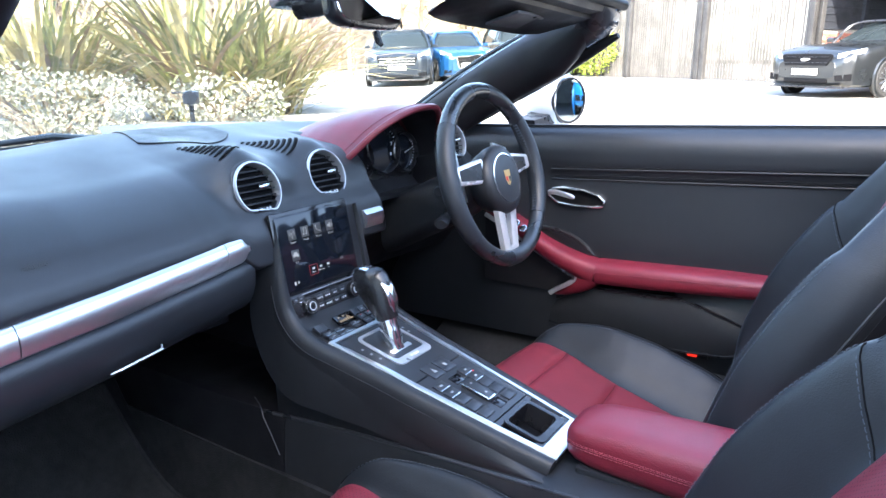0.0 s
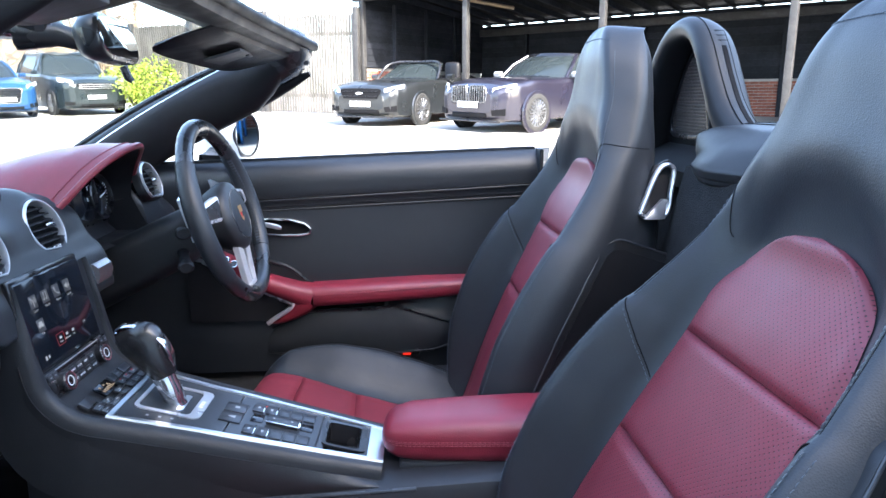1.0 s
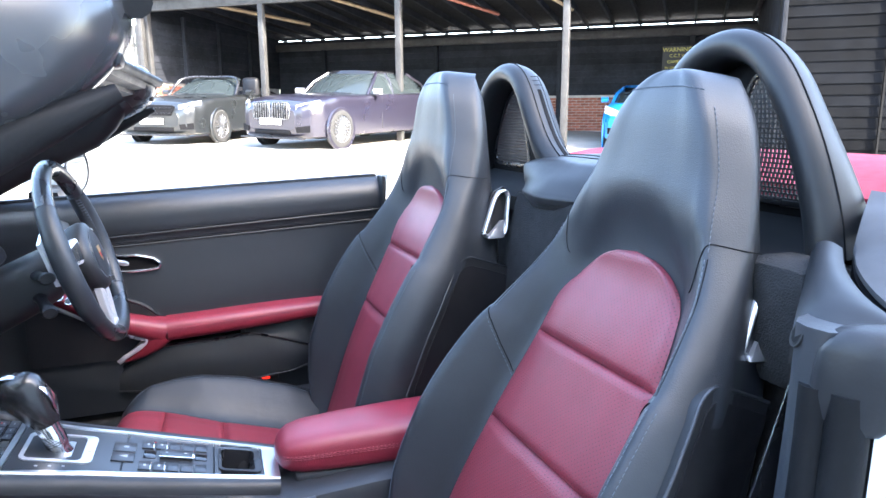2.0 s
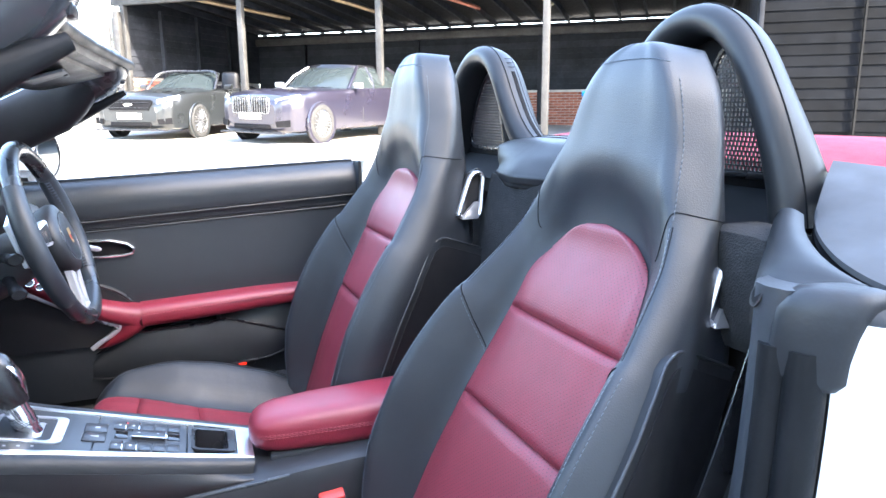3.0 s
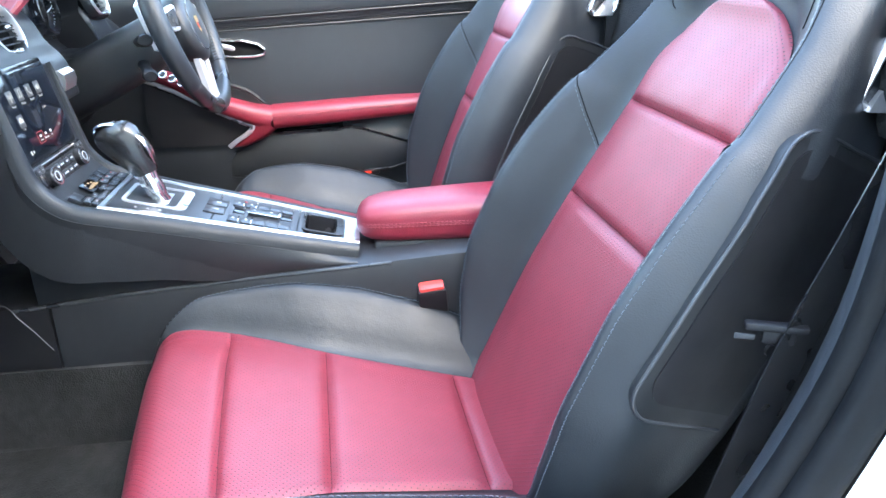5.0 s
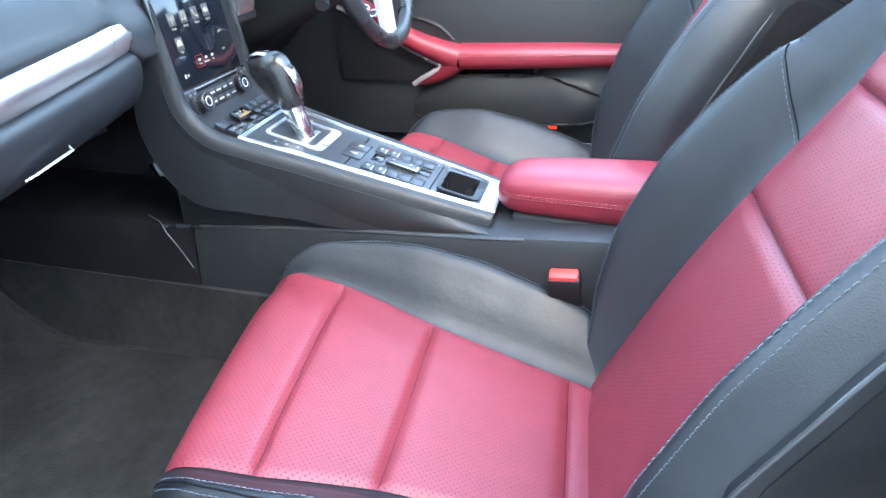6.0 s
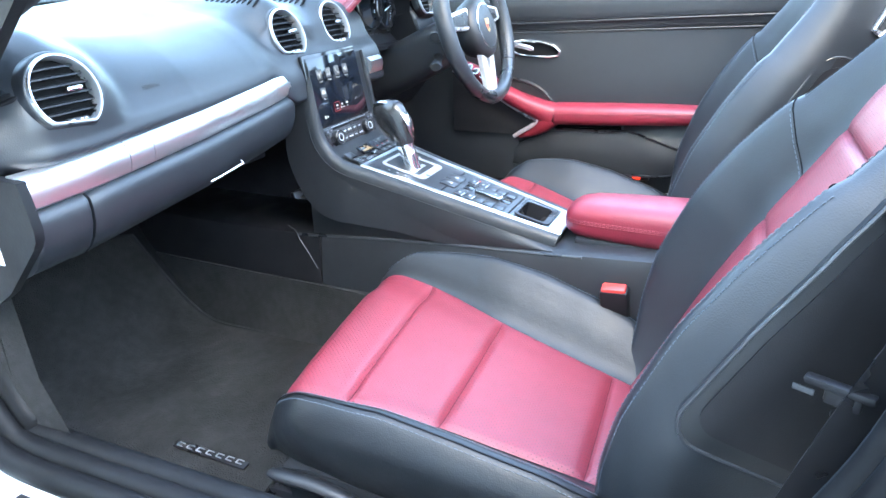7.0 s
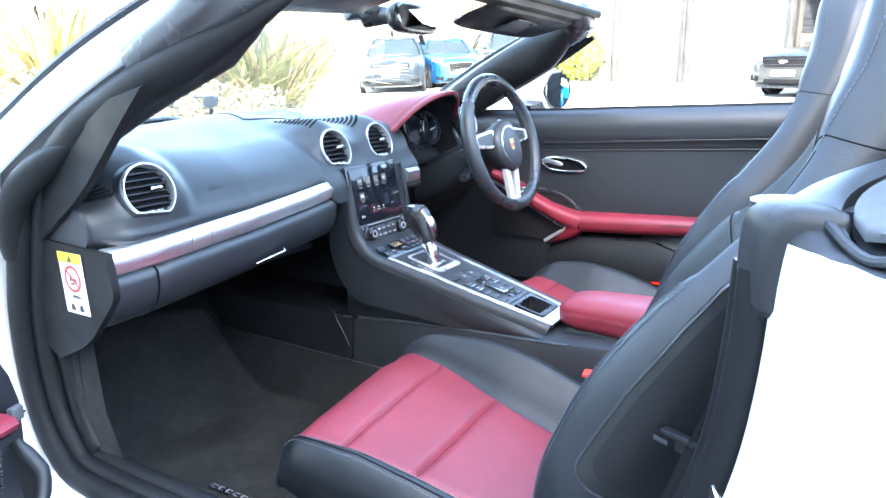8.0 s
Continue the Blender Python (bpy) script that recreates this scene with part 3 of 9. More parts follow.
# small side window demister at the door end
for k in range(5):
    line = [pad_point(0.006 + 0.024 * (1 - 0.08 * k) * m / 8, 0.465 + 0.017 * k + 0.006 * m / 8) + Vector((0, -0.0015, 0.001)) for m in range(9)]
    Shape().tube(line, [0.0012] + [0.0034] * 7 + [0.0012], n=8, flat=0.4, up=(0, -0.8, 0.6)).ob("demister_slot", DEEP_BLACK, dash)
# flat sensor lid in the middle of the dash top, and its rear edge
lid = Shape()
def lid_point(i, j):
    x, y = (0.098 - 0.02 * j) * (2 * i - 1) - 0.040 + 0.05 * j, 0.255 + 0.26 * j + 0.055 * (2 * i - 1) ** 2 * (1 - j)
    return (x, y, pad_height(x, y) + 0.0024)


lid.slab(lid_point, 24, 16, (0, 0, -0.006))
lid.ob("dash_lid", SOFT_PLASTIC, dash, "smooth dark lid let into the dash top")
trench = Shape().slab(lambda i, j: (-0.62 + 1.24 * i, 0.565 - 0.155 * (2 * i - 1) ** 2 + 0.05 * j, 0.880 - 0.02 * j), 30, 4, (0, 0, -0.01))
trench.ob("windscreen_shelf", SOFT_PLASTIC, dash)
spot = [Vector(pad_point(i, j)) for i, j in ((0.168, 0.36), (0.178, 0.36), (0.168, 0.375))]
face = basis(spot[1] - spot[0], spot[2] - spot[0], spot[0])
words("AIRBAG", 0.0095, INK, face @ Matrix.Translation((0, 0, 0.0006)), dash, "lettering", 0.0002)

# lower dash: glovebox and the end piece
def glove(x0, x1, nm, label):
    prof = [(0.030, 0.702), (0.002, 0.702), (-0.006, 0.696), (-0.008, 0.682), (-0.006, 0.664), (0.001, 0.646), (0.010, 0.632), (0.024, 0.620), (0.05, 0.608), (0.10, 0.598), (0.16, 0.592), (0.17, 0.66)]
    s = Shape()
    rings = []
    for k in range(25):
        x = x0 + (x1 - x0) * k / 24
        e = 0.003 * (k in (0, 24))
        rise = 0.036 * min(1.0, max(0.0, (x + 0.68) / 0.56))
        rings.append([(x, face_y(x) - 0.012 + dy + e, z + rise - e) for dy, z in prof])
    s.loft(rings)
    return s.ob(nm, DASH_HIDE, dash, label, 50)


glove(-0.625, -0.138, "glovebox", "leather-covered glovebox lid")
glove(-0.700, -0.629, "lower_end", "")
# panel added under the dash to keep light out of the footwell
Shape().slab(lambda i, j: (-0.69 + 0.57 * i, 0.13 + 0.42 * j, 0.606 - 0.03 * j), 8, 8, (0, 0, 0.010)).ob("footwell_cover", BLACK_PLASTIC, dash)
grip = Shape().tube([(-0.412, -0.004, 0.6560), (-0.400, -0.010, 0.6600), (-0.338, -0.005, 0.6650), (-0.334, 0.002, 0.6680)], [0.0015, 0.0019, 0.0019, 0.0015], n=8, flat=0.8)
grip.ob("glovebox_handle", SPOKE_METAL, dash, "slim chrome glovebox handle")
# brushed trim strip in three pieces
for x0, x1 in ((-0.702, -0.556), (-0.5545, -0.513), (-0.5115, -0.196), (-0.1945, -0.146)):
    s = Shape()
    rings = []
    for k in range(15):
        x = x0 + (x1 - x0) * k / 14
        rise = 0.036 * min(1.0, max(0.0, (x + 0.68) / 0.56))
        end = 1.0 - 0.5 * smooth(-0.165, -0.146, x) ** 2
        y = face_y(x) - 0.008
        mid = 0.7215 + rise
        prof = [(0.018, 0.0225), (0.006, 0.0225), (-0.002, 0.018), (-0.008, 0.008), (-0.009, -0.004), (-0.006, -0.016), (0.001, -0.0215), (0.018, -0.0215)]
        rings.append([(x, y + dy, mid + dz * end) for dy, dz in prof])
    s.loft(rings).ob("trim_strip", BRUSHED, dash, "brushed aluminium trim strip", 35)
small = Shape().loft([[(x, 0.031 + dy + 0.04 * (x - 0.15), 0.751 + dz) for dy, dz in ((0.02, 0.019), (0.0, 0.019), (-0.008, 0.012), (-0.010, 0.0), (-0.006, -0.014), (0.02, -0.014))] for x in (0.128, 0.14, 0.16, 0.182)])
small.ob("trim_strip", BRUSHED, dash, "short brushed trim piece beside the screen", 35)
# end panel with the airbag sticker
panel = [(-0.712, y, z) for y, z in ((-0.012, 0.741), (-0.019, 0.702), (-0.021, 0.684), (-0.019, 0.672), (-0.012, 0.661), (0.055, 0.592), (0.085, 0.572), (0.165, 0.534), (0.21, 0.56), (0.21, 0.748))]
Shape().prism(panel, (0.012, 0, 0)).ob("end_panel", RUBBER, dash, "flat black end panel")
sticker = thing("airbag_sticker", (-0.714, 0.08, 0.63), "white airbag warning sticker with a yellow head", "sticker")
SB = basis((0, -1, 0.02), (-0.02, 0.05, 1), (-0.7130, 0.083, 0.682))
def on_sticker(x, y, z=0.0):
    return SB @ Vector((x, y, z))
Shape().prism([on_sticker(a, b) for a, b in ((-0.0325, -0.051), (0.0325, -0.051), (0.0325, 0.051), (-0.0325, 0.051))], SB.to_3x3() @ Vector((0, 0, 0.0008))).ob("label_sheet", STICKER, sticker)
Shape().prism([on_sticker(a, b, 0.0008) for a, b in ((-0.0325, 0.034), (0.0325, 0.034), (0.0325, 0.051), (-0.0325, 0.051))], SB.to_3x3() @ Vector((0, 0, 0.0004))).ob("yellow_head", STICKER_YELLOW, sticker)
Shape().prism([on_sticker(a, b, 0.0012) for a, b in ((-0.006, 0.0365), (0.006, 0.0365), (0, 0.048))], SB.to_3x3() @ Vector((0, 0, 0.0004))).ob("warning_triangle", INK, sticker)
Shape().ring(on_sticker(0, 0.008, 0.0008), SB.to_3x3() @ Vector((0, 0, 1)), 0.020, [(-0.002, 0), (0.0025, 0), (0.0025, 0.0006), (-0.002, 0.0006)], 32).ob("red_ring", STICKER_RED, sticker)
Shape().tube([on_sticker(-0.014, 0.021, 0.001), on_sticker(0.014, -0.005, 0.001)], 0.0016, n=6).ob("red_bar", STICKER_RED, sticker)
for a, b, w, h in ((-0.004, 0.010, 0.010, 0.012), (0.006, 0.006, 0.012, 0.008), (-0.002, 0.000, 0.013, 0.004), (-0.012, -0.040, 0.014, 0.012), (0.012, -0.040, 0.014, 0.012)):
    Shape().prism([on_sticker(a - w / 2, b - h / 2, 0.0008), on_sticker(a + w / 2, b - h / 2, 0.0008), on_sticker(a + w * 0.2, b + h / 2, 0.0008), on_sticker(a - w * 0.35, b + h * 0.3, 0.0008)], SB.to_3x3() @ Vector((0, 0, 0.0003))).ob("pictogram", INK, sticker)
words("AIRBAG", 0.0085, INK, basis((0, -1, 0.02), (0, 0, 1), on_sticker(0.006, -0.022, 0.001)), sticker)

# ---- instrument binnacle ----
binnacle = thing("instrument_binnacle", (0.33, 0.15, 0.80), "red leather binnacle hood over dark round gauges", "instrument binnacle")
ARCH = [(0.150, 0.838), (0.172, 0.868), (0.215, 0.915), (0.265, 0.944), (0.325, 0.956), (0.385, 0.950), (0.435, 0.925), (0.468, 0.885), (0.478, 0.845)]
ARCH_P = spline([(x, 0, z) for x, z in ARCH], 41)


def hood(i, j, lift=0.0):
    p = ARCH_P[int(round(i * 40))]
    u, v = (p.x - 0.315) / 0.165, (p.z - 0.838) / 0.118
    y0 = 0.028 + 0.085 * u * u
    y = y0 + (0.385 - y0) * j
    half = lerp_at(j, [(0, 0.178), (0.35, 0.166), (0.7, 0.128), (0.88, 0.085), (1.0, 0.035)])
    low = lerp_at(j, [(0, 0.838), (0.2, 0.852), (0.5, 0.874), (1.0, 0.880)])
    high = lerp_at(j, [(0, 0.956), (0.2, 0.957), (0.45, 0.945), (0.7, 0.922), (1.0, 0.886)])
    return (0.318 + 0.012 * j + u * half, y, low + v * (high - low) + lift)


Shape().slab(lambda i, j: hood(i, j), 41, 30, (0.0, 0.002, -0.010)).ob("hood", RED_HIDE, binnacle, "red leather hood", 60)
rimline = [Vector(hood(k / 40, 0)) + Vector((0, -0.002, -0.004)) for k in range(41)]
Shape().tube(rimline, 0.0065, n=8, up=(0, 1, 0)).ob("hood_edge", RED_HIDE, binnacle)
stitches([Vector(hood(k / 40, 0.055)) + Vector((0, 0, 0.0006)) for k in range(2, 39)], normal=(0, 0, 1)).ob("stitching", RED_THREAD, binnacle)
bowl = []
for j in range(6):
    f = j / 5
    bowl.append([Vector((0.32 + (p.x - 0.32) * (0.95 - 0.05 * f), 0.028 + 0.085 * ((p.x - 0.32) / 0.17) ** 2 + (0.115 - 0.07 * ((p.x - 0.32) / 0.17) ** 2) * f, (p.z - 0.008) - 0.012 * f)) for p in ARCH_P] + [Vector((0.45 - 0.01 * f, 0.06 + 0.08 * f, 0.770)), Vector((0.19 + 0.01 * f, 0.06 + 0.08 * f, 0.770))])
Shape().loft(bowl, caps=False).ob("binnacle_bowl", BLACK_PLASTIC, binnacle)
Shape().prism([(x, 0.150, z) for x, z in ((0.19, 0.76), (0.45, 0.76), (0.45, 0.875), (0.385, 0.922), (0.255, 0.922), (0.19, 0.875))], (0, 0.01, 0)).ob("gauge_plate", SATIN_BLACK, binnacle)
for gx, gz, gr in ((0.245, 0.845, 0.044), (0.325, 0.862, 0.056), (0.405, 0.845, 0.044)):
    g = Shape().ring((gx, 0.148, gz), (0, -1, 0.15), gr, [(-0.004, 0.0), (0.002, 0.0), (0.002, 0.016), (-0.001, 0.018), (-0.004, 0.012)], 40).ob("gauge", SATIN_BLACK, binnacle, "round dark gauge")
    Shape().disc((gx, 0.147, gz), (0, -1, 0.15), gr * 0.96, 0.004).ob("gauge_dial", SCREEN, g)
    marks = Shape()
    for k in range(28):
        a = math.radians(-225 + 270 * k / 27)
        rr = gr * (0.86 if k % 3 else 0.82)
        marks.box((gx + math.cos(a) * rr, 0.1395 + 0.15 * math.sin(a) * rr * 0.15, gz - math.sin(a) * -rr), (0.0012, 0.0008, 0.0045), 0, turn=Matrix.Rotation(-a - math.pi / 2, 3, "Y"))
    marks.ob("gauge_marks", PRINT, g)
for k, txt in enumerate(("7", "8")):
    words(txt, 0.011, PRINT, basis((1, 0, 0), (0, 0.15, 1), (0.358 - 0.002 * k, 0.1380, 0.868 - 0.022 * k)), binnacle)
Shape().tube([(0.405, 0.136, 0.845), (0.430, 0.136, 0.853)], [0.0016, 0.0006], n=6).ob("needle", PRINT, binnacle)

# ---- centre console ----
console = thing("centre_console", (0, -0.2, 0.46), "sloping centre console with silver edging and black buttons", "centre console")
# middle line of the console's face, from the top of the screen to the armrest
FACE = [(0.052, 0.812), (0.034, 0.790), (0.008, 0.668), (-0.001, 0.640), (-0.024, 0.614), (-0.062, 0.598), (-0.214, 0.559), (-0.330, 0.530), (-0.455, 0.499)]
FACE_P = spline([(0, y, z) for y, z in FACE], 61)
FACE_HALF = [(0.0, 0.1000), (0.30, 0.0960), (0.40, 0.0930), (0.50, 0.0900), (0.72, 0.0745), (1.0, 0.0535)]


WARP_Y = [(0.515, -0.066), (0.560, -0.085), (0.700, -0.180), (0.728, -0.222), (0.868, -0.352), (0.874, -0.360), (0.957, -0.427), (1.0, -0.455)]


def along(y):
    """How far along the face, from 0 to 1, the depth y lies."""
    k = next((n for n in range(60) if FACE_P[n + 1].y <= y), 59)
    return (k + (FACE_P[k].y - y) / max(1e-9, FACE_P[k].y - FACE_P[k + 1].y)) / 60


WARP = [(0.0, 0.0)] + [(s, along(y)) for s, y in WARP_Y]


def face_frame(s):
    s = lerp_at(s, WARP)
    k = min(59, max(0, int(s * 60)))
    p = FACE_P[k].lerp(FACE_P[k + 1], s * 60 - k)
    d = (FACE_P[min(60, k + 2)] - FACE_P[max(0, k - 1)]).normalized()
    return p + Vector((0.006, 0, 0)), d, Vector((0, d.z, -d.y)) if d.z > 0 else Vector((0, -d.z, d.y))


def face_normal(s):
    p, d, n = face_frame(s)
    return n if n.y < 0.2 and n.z >= -0.2 else -n


def on_face(u, s, lift=0.0):
    p, d, n = face_frame(s)
    return p + Vector((u, 0, 0)) + face_normal(s) * lift


# body with rounded rails at both sides
rings = []
TRAY_STEPS = [0.8795, 0.8805, 0.9435, 0.9445]
for s in sorted([k / 48 for k in range(3, 49)] + TRAY_STEPS):
    half = lerp_at(s, FACE_HALF)
    rail = lerp_at(s, [(0.0, 0.001), (0.08, 0.003), (0.18, 0.014), (0.30, 0.021), (0.5, 0.026), (1.0, 0.020)])
    drop = lerp_at(s, [(0.0, 0.02), (0.30, 0.05), (0.45, 0.10), (0.6, 0.085), (1.0, 0.034)])
    p = on_face(0, s)
    n = face_normal(s)
    ring = []
    for side in (-1, 1):
        pts = [(half, -0.004), (half + rail * 0.12, 0.002), (half + rail * 0.45, 0.004), (half + rail * 0.8, 0.0), (half + rail, -0.008), (half + rail + 0.002, -0.020), (half + rail + 0.004, -0.020 - drop * 0.5), (half + rail + 0.004, -0.020 - drop)]
        pts = [p + Vector((side * u, 0, 0)) + n * w for u, w in pts]
        ring += pts[::-1] if side < 0 else pts
        if side < 0:        # the floor of the storage tray
            low = -0.034 if 0.880 < s < 0.944 else -0.004
            ring += [p + Vector((u, 0, 0)) + n * w for u, w in ((-0.0350, -0.004), (-0.0340, low), (0.0340, low), (0.0350, -0.004))]
    rings.append(ring)
Shape().loft(rings).ob("console_body", SOFT_PLASTIC, console, "black grained console body with rounded rails", 50)
flank = Shape()
for side in (-1, 1):
    def fl(i, j, side=side):
        s = 0.26 + 0.74 * i
        half = lerp_at(s, FACE_HALF) + lerp_at(s, [(0.0, 0.001), (0.08, 0.003), (0.18, 0.014), (0.30, 0.021), (0.5, 0.026), (1.0, 0.020)])
        p = on_face(side * (half + 0.003), s, -0.016)
        low = Vector((side * (0.084 + 0.012 * (1 - i)), p.y + 0.02 * (1 - i), tunnel_top(p.y) - 0.004))
        q = p.lerp(low, j)
        q.x += side * 0.004 * math.sin(j * math.pi)
        return q
    Shape().slab(fl, 40, 6, (-side * 0.012, 0, 0)).ob("console_flank", SOFT_PLASTIC, console)

# silver edging
for side in (-1, 1):
    rr = []
    for k in range(30):
        s = 0.515 + 0.485 * k / 29
        half = lerp_at(s, FACE_HALF)
        w = 0.0085 if k > 3 else 0.006
        rr.append([on_face(side * (half - w), s, 0.0005), on_face(side * (half - w + 0.001), s, 0.0035), on_face(side * (half - 0.001), s, 0.0035), on_face(side * (half + 0.001), s, 0.0), on_face(side * half, s, -0.006), on_face(side * (half - w), s, -0.006)])
    Shape().loft(rr).ob("edge_trim", BRUSHED, console, "brushed silver edging", 35)
for s0, s1, w in ((0.515, 0.532, 1.0), (0.962, 1.0, 1.0)):
    def cross(i, j, s0=s0, s1=s1):
        s = s0 + (s1 - s0) * j
        return on_face((2 * i - 1) * (lerp_at(s, FACE_HALF) - 0.006), s, 0.0032)
    Shape().slab(cross, 9, 4, (0, 0.002, -0.006)).ob("edge_trim", BRUSHED, console, "brushed silver cross piece", 35)
# dark plates inside the edging
for s0, s1 in ((0.534, 0.727), (0.729, 0.868), (0.870, 0.8785), (0.9455, 0.960)):
    def plate(i, j, s0=s0, s1=s1):
        s = s0 + (s1 - s0) * j
        return on_face((2 * i - 1) * (lerp_at(s, FACE_HALF) - 0.0095), s, 0.0015)
    Shape().slab(plate, 5, 6, (0, 0.002, -0.006)).ob("face_plate", KEY_FACE, console, "dark satin plate")


def quad(u0, u1, s0, s1, lift, depth, nm, mat, parent=None, label=""):
    """A small plate on the face between u0..u1 and s0..s1."""
    sh = Shape()
    c = on_face((u0 + u1) / 2, (s0 + s1) / 2, lift)
    a, b = on_face(u0, (s0 + s1) / 2, lift), on_face((u0 + u1) / 2, s0, lift)
    ux, uy = (on_face(u1, (s0 + s1) / 2, lift) - a), (b - on_face((u0 + u1) / 2, s1, lift))
    sh.box(c, (ux.length, uy.length, depth), min(0.0012, depth * 0.4), turn=basis(ux, uy, (0, 0, 0)).to_3x3())
    return sh.ob(nm, mat, parent or console, label)


# touch screen
def scr(u, v, lift=0.0):
    """A place on the screen: u across and v up, in metres from its middle."""
    o, nx = Vector((-0.008, 0.0235, 0.732)), Vector((0, 0.20, 0.98)).normalized()
    return o + Vector((u, 0, 0)) + nx * v + Vector((0, -0.98, 0.20)) * (0.004 + lift)


SCR_TURN = basis((1, 0, 0), (0, 0.20, 0.98), (0, 0, 0)).to_3x3()
screen = Shape().box(scr(0, 0, -0.004), (0.174, 0.126, 0.010), 0.003, turn=SCR_TURN).ob("screen", SCREEN, console, "dark glossy touch screen showing a menu")
Shape().box(scr(0, 0, -0.007), (0.186, 0.140, 0.010), 0.004, turn=SCR_TURN).ob("screen_surround", GLOSS_BLACK, console)
TILE = glowing("menu_tile", (0.10, 0.105, 0.115), 0.02)
ICON = glowing("menu_icon", (0.75, 0.76, 0.76), 0.030)
MENU_RED = glowing("menu_red", (0.7, 0.03, 0.03), 0.020)


def ico(u, v, lift=0.0):
    """A place in the menu, which is spread a little wider than it is high."""
    return scr(1.06 * u - 0.002, v - 0.006 * smooth(-0.03, 0.03, v), lift)


def icon_box(u, v, w, h, mat, lift=0.0011):
    return Shape().box(ico(u, v, lift), (w, h, 0.0004), 0, turn=SCR_TURN).ob("menu_icon", mat, screen)


for u, v, txt in ((-0.050, 0.036, "Tuner"), (-0.0215, 0.036, "Media"), (0.007, 0.036, "Phone"), (0.0355, 0.036, "Sound"), (-0.050, -0.002, "Car")):
    Shape().box(ico(u, v, 0.0006), (0.018, 0.019, 0.0008), 0.0003, turn=SCR_TURN).ob("menu_tile", TILE, screen)
    words(txt, 0.0052, ICON, basis((1, 0, 0), (0, 0.20, 0.98), ico(u, v - 0.0135, 0.0008)), screen)
# icons: aerial, note, handset, loudspeaker, car
for a in (0.003, 0.0055):
    for sd in (0, math.pi):
        Shape().tube([ico(-0.050 + a * math.cos(sd + t), 0.038 + a * math.sin(sd + t), 0.0012) for t in (-0.8, -0.4, 0, 0.4, 0.8)], 0.0004, n=4).ob("menu_icon", ICON, screen)
Shape().tube([ico(-0.050, 0.029, 0.0012), ico(-0.050, 0.039, 0.0012)], 0.0006, n=5).ob("menu_icon", ICON, screen)
Shape().tube([ico(-0.024, 0.032, 0.0012), ico(-0.024, 0.042, 0.0012), ico(-0.018, 0.042, 0.0012), ico(-0.018, 0.032, 0.0012)], 0.0006, n=5).ob("menu_icon", ICON, screen)
for u in (-0.0252, -0.0192):
    icon_box(u, 0.032, 0.003, 0.0024, ICON)
Shape().tube([ico(0.003, 0.042, 0.0012), ico(0.004, 0.036, 0.0012), ico(0.008, 0.032, 0.0012), ico(0.012, 0.031, 0.0012)], [0.0013, 0.0006, 0.0006, 0.0013], n=6).ob("menu_icon", ICON, screen)
icon_box(0.032, 0.036, 0.003, 0.004, ICON)
Shape().prism([ico(0.033, 0.034, 0.0011), ico(0.037, 0.031, 0.0011), ico(0.037, 0.041, 0.0011), ico(0.033, 0.038, 0.0011)], (0, -0.0004, 0)).ob("menu_icon", ICON, screen)
for a in (0.003, 0.005):
    Shape().tube([ico(0.037 + a * math.cos(t), 0.036 + a * math.sin(t), 0.0012) for t in (-0.8, 0, 0.8)], 0.0004, n=4).ob("menu_icon", ICON, screen)
icon_box(-0.050, -0.002, 0.012, 0.004, ICON)
icon_box(-0.050, 0.002, 0.008, 0.004, ICON)
icon_box(-0.054, -0.0045, 0.002, 0.002, ICON), icon_box(-0.046, -0.0045, 0.002, 0.002, ICON)
for k in range(4):      # red frame round the chosen entry
    w, h, du, dv = ((0.018, 0.0007, 0, 0.0085), (0.018, 0.0007, 0, -0.0085), (0.0007, 0.017, -0.009, 0), (0.0007, 0.017, 0.009, 0))[k]
    icon_box(-0.018 + du, -0.037 + dv, w, h, MENU_RED)
for u, txt in ((-0.018, "Menu"), (-0.001, "MyScreen"), (0.016, "Set")):
    icon_box(u, -0.035, 0.006, 0.0036, ICON)
    words(txt, 0.0038, ICON, basis((1, 0, 0), (0, 0.20, 0.98), ico(u, -0.041, 0.0010)), screen)
words("2:43", 0.005, ICON, basis((1, 0, 0), (0, 0.20, 0.98), ico(0.050, -0.033, 0.0008)), screen)
icon_box(-0.062, -0.050, 0.004, 0.006, ICON), icon_box(-0.055, -0.050, 0.003, 0.004, ICON)

# radio panel under the screen: slot, keys and the two round knobs
RP = basis((1, 0, 0), (0, 0.26, 0.965), (-0.003, -0.0005, 0.641))


def rp(u, v, w=0.0):
    return RP @ Vector((u, v, w))


